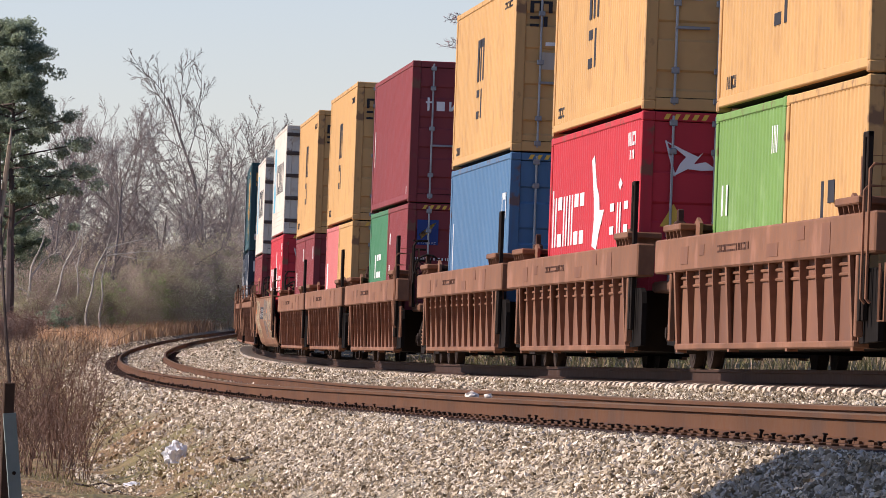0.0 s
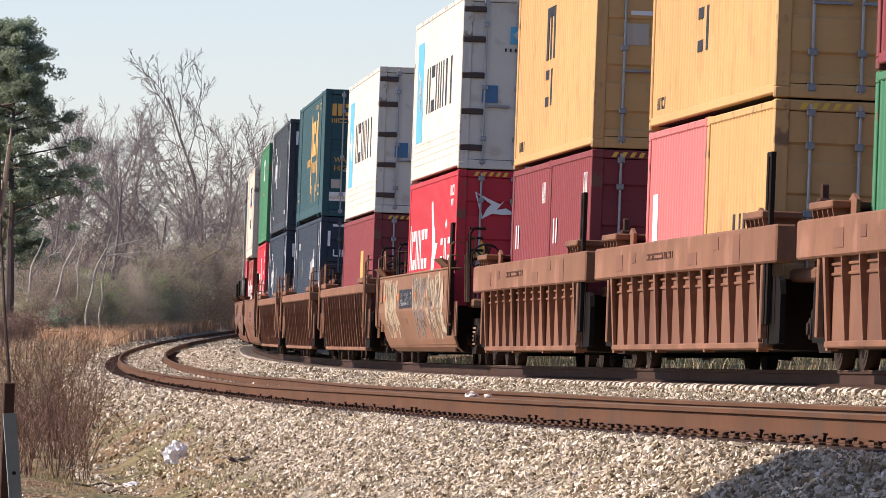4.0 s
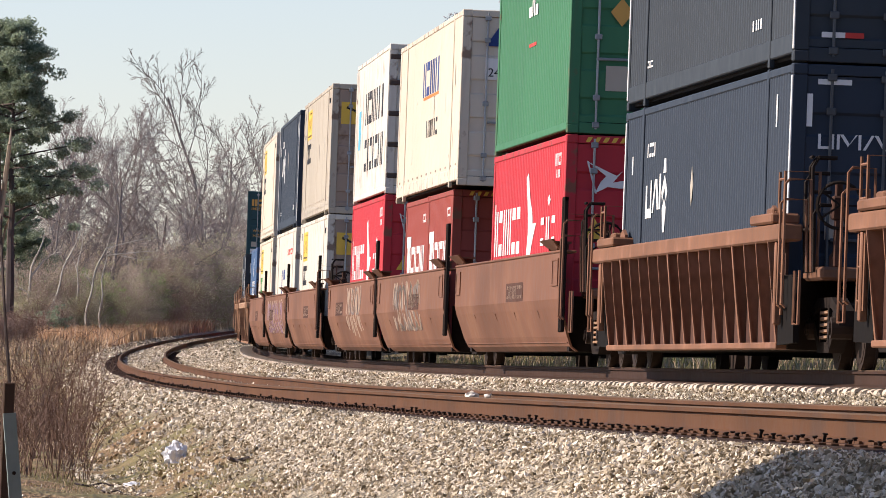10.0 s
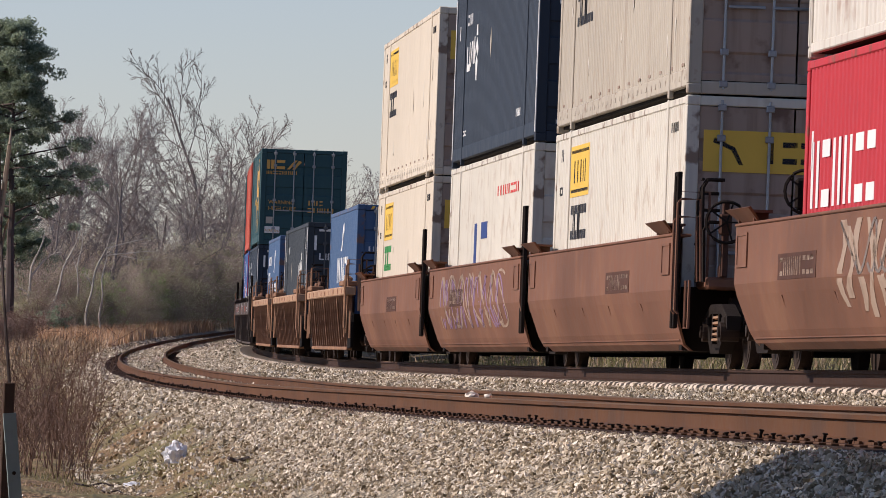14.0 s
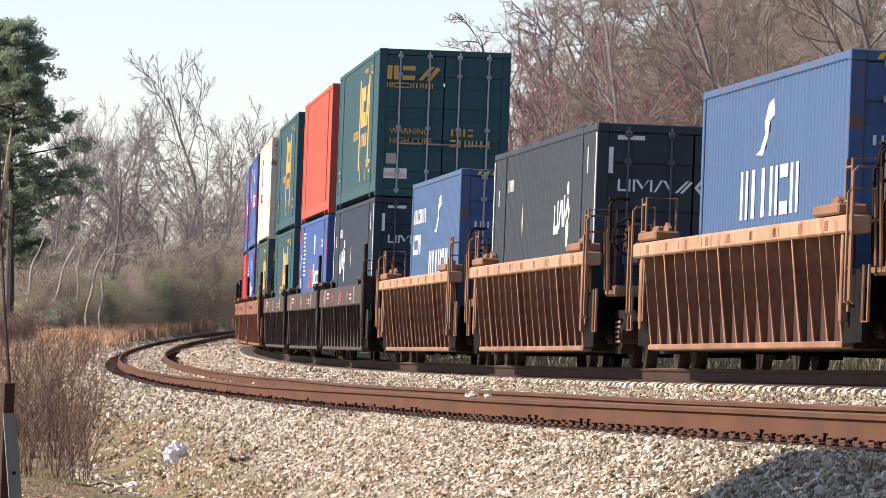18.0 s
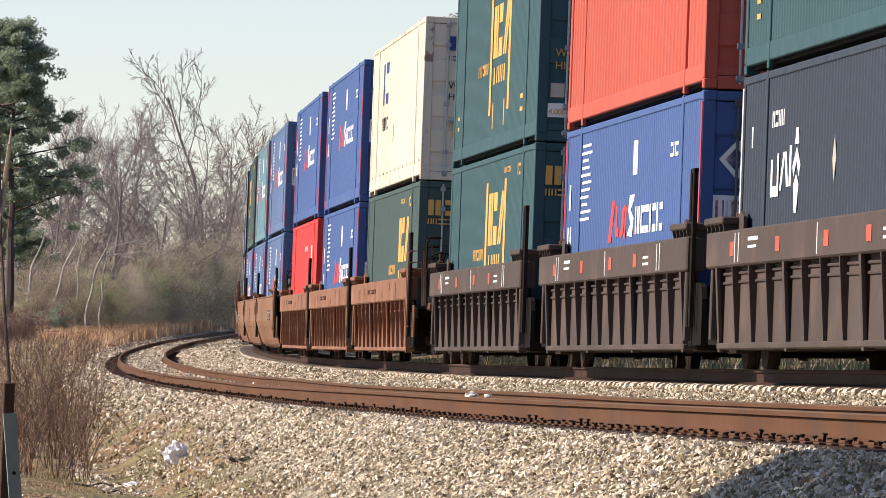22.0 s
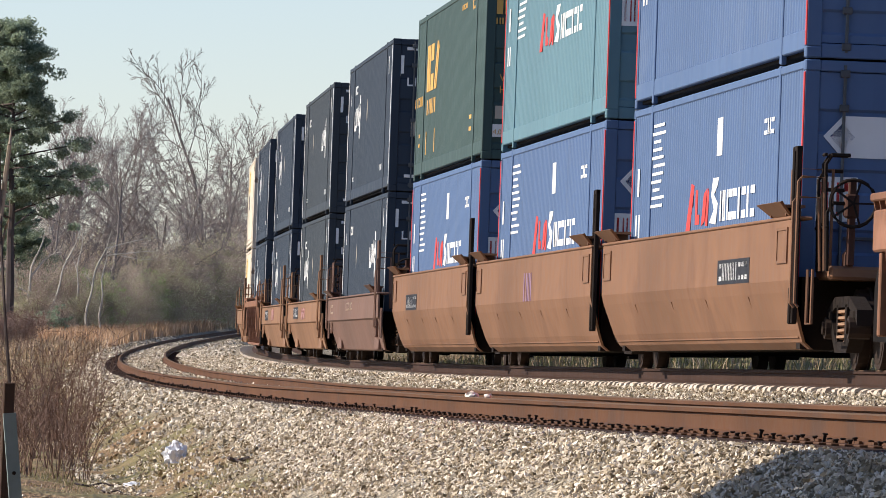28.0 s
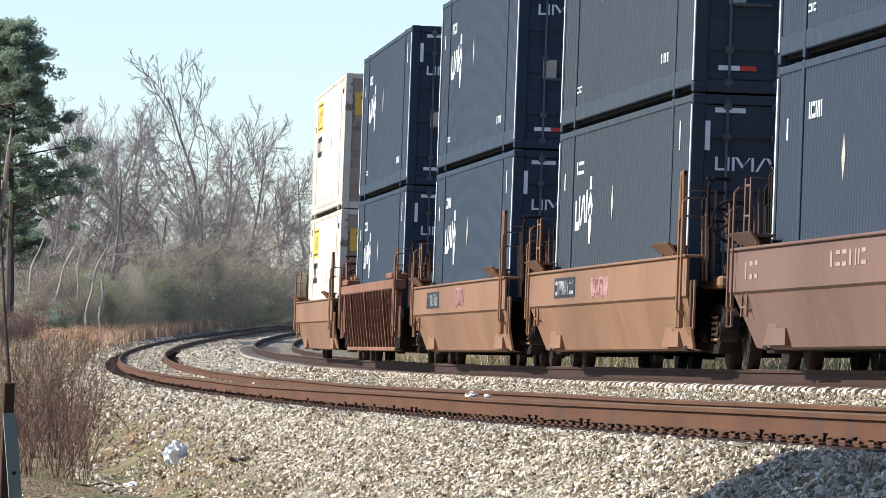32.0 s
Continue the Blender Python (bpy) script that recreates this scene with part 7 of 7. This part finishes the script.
def load(d, where):
    L = d.get("L", L40)
    size = "short" if L < 7 else ("long" if L > 14 else "standard")
    c = container(d, "%s corrugated %s container %s" % (NAMES[d["paint"]], size, where) if d.get("style") != "flat" else "white smooth-sided refrigerated container %s" % where)
    for text, x, z, size_ in d.get("words", []):
        cu = bpy.data.curves.new("lettering", 'FONT')
        cu.body, cu.size, cu.extrude = text, size_ * 1.25, 0.002
        cu.materials.append(M[d.get("wordmat", "mark_gold")])
        tmp = new("lettering", cu)
        dg = bpy.context.evaluated_depsgraph_get()
        me = bpy.data.meshes.new_from_object(tmp.evaluated_get(dg))
        bpy.data.objects.remove(tmp)
        ob = new("lettering", me)
        ob.parent = c
        ob.matrix_basis = Matrix.Translation((L / 2 - .014, x, z)) @ Matrix.Rotation(radians(90), 4, 'Z') @ Matrix.Rotation(radians(90), 4, 'X')
    return c


def make_train():
    n = len(TRAIN)
    solo = {6, 7, 8, 9, 16, 17, 18, 28, 29, 30, 31, 32}
    packs = [(0, 1, 2), (3, 4, 5), (10, 11, 12), (13, 14, 15), (19, 20, 21), (22, 23, 24), (25, 26, 27)]
    lead = {p[0] for p in packs}
    tail = {p[-1] for p in packs}
    mids = []
    for i, (car, mk, low, up) in enumerate(TRAIN):
        first = L53 if len(low) and low[0][0].get("L", L40) > 14 else L40
        if i == 11:
            first = L53
        mids.append(FRONT[i] - first / 2)
    for i, (car, mk, low, up) in enumerate(TRAIN):
        kind, paint_name, label = car
        half = 7.3 if i < 6 else 8.35
        if i in solo:
            reach, back, front = (9.9, -9.3, 9.3) if kind == "D" else ((9.4, -9.6, 9.6) if kind == "A" else (9.2, -9.3, 9.3))
        else:
            behind = (mids[i] - mids[i + 1]) / 2 if i not in tail else 9.9
            ahead = 9.9 if i in lead else None
            reach, back, front = (9.0 if kind == "C" else 9.1), -behind, ahead
        c = well_car(kind, paint_name, label, half, reach, back, front, mk)
        MOVERS.append((c, mids[i] - (0.8 if i in (16, 18) else 0), 0.0))
        low_h = 0
        for d, dx in low:
            b = load(d, "alone in a well car" if not up else "underneath another container")
            MOVERS.append((b, mids[i] + dx, 0.33))
            low_h = max(low_h, d.get("H", HC))
        for d, dx in up:
            b = load(d, "stacked on top of another container")
            MOVERS.append((b, mids[i] + dx, 0.33 + low_h + .02))
    return


make_train()


def motions():
    times = [i * 1.0 for i in range(33)]
    for ob, mid, lift in MOVERS:
        walk(ob, [(t, ride(mid + gone(t)) @ Matrix.Translation((0, 0, lift))) for t in times])


motions()
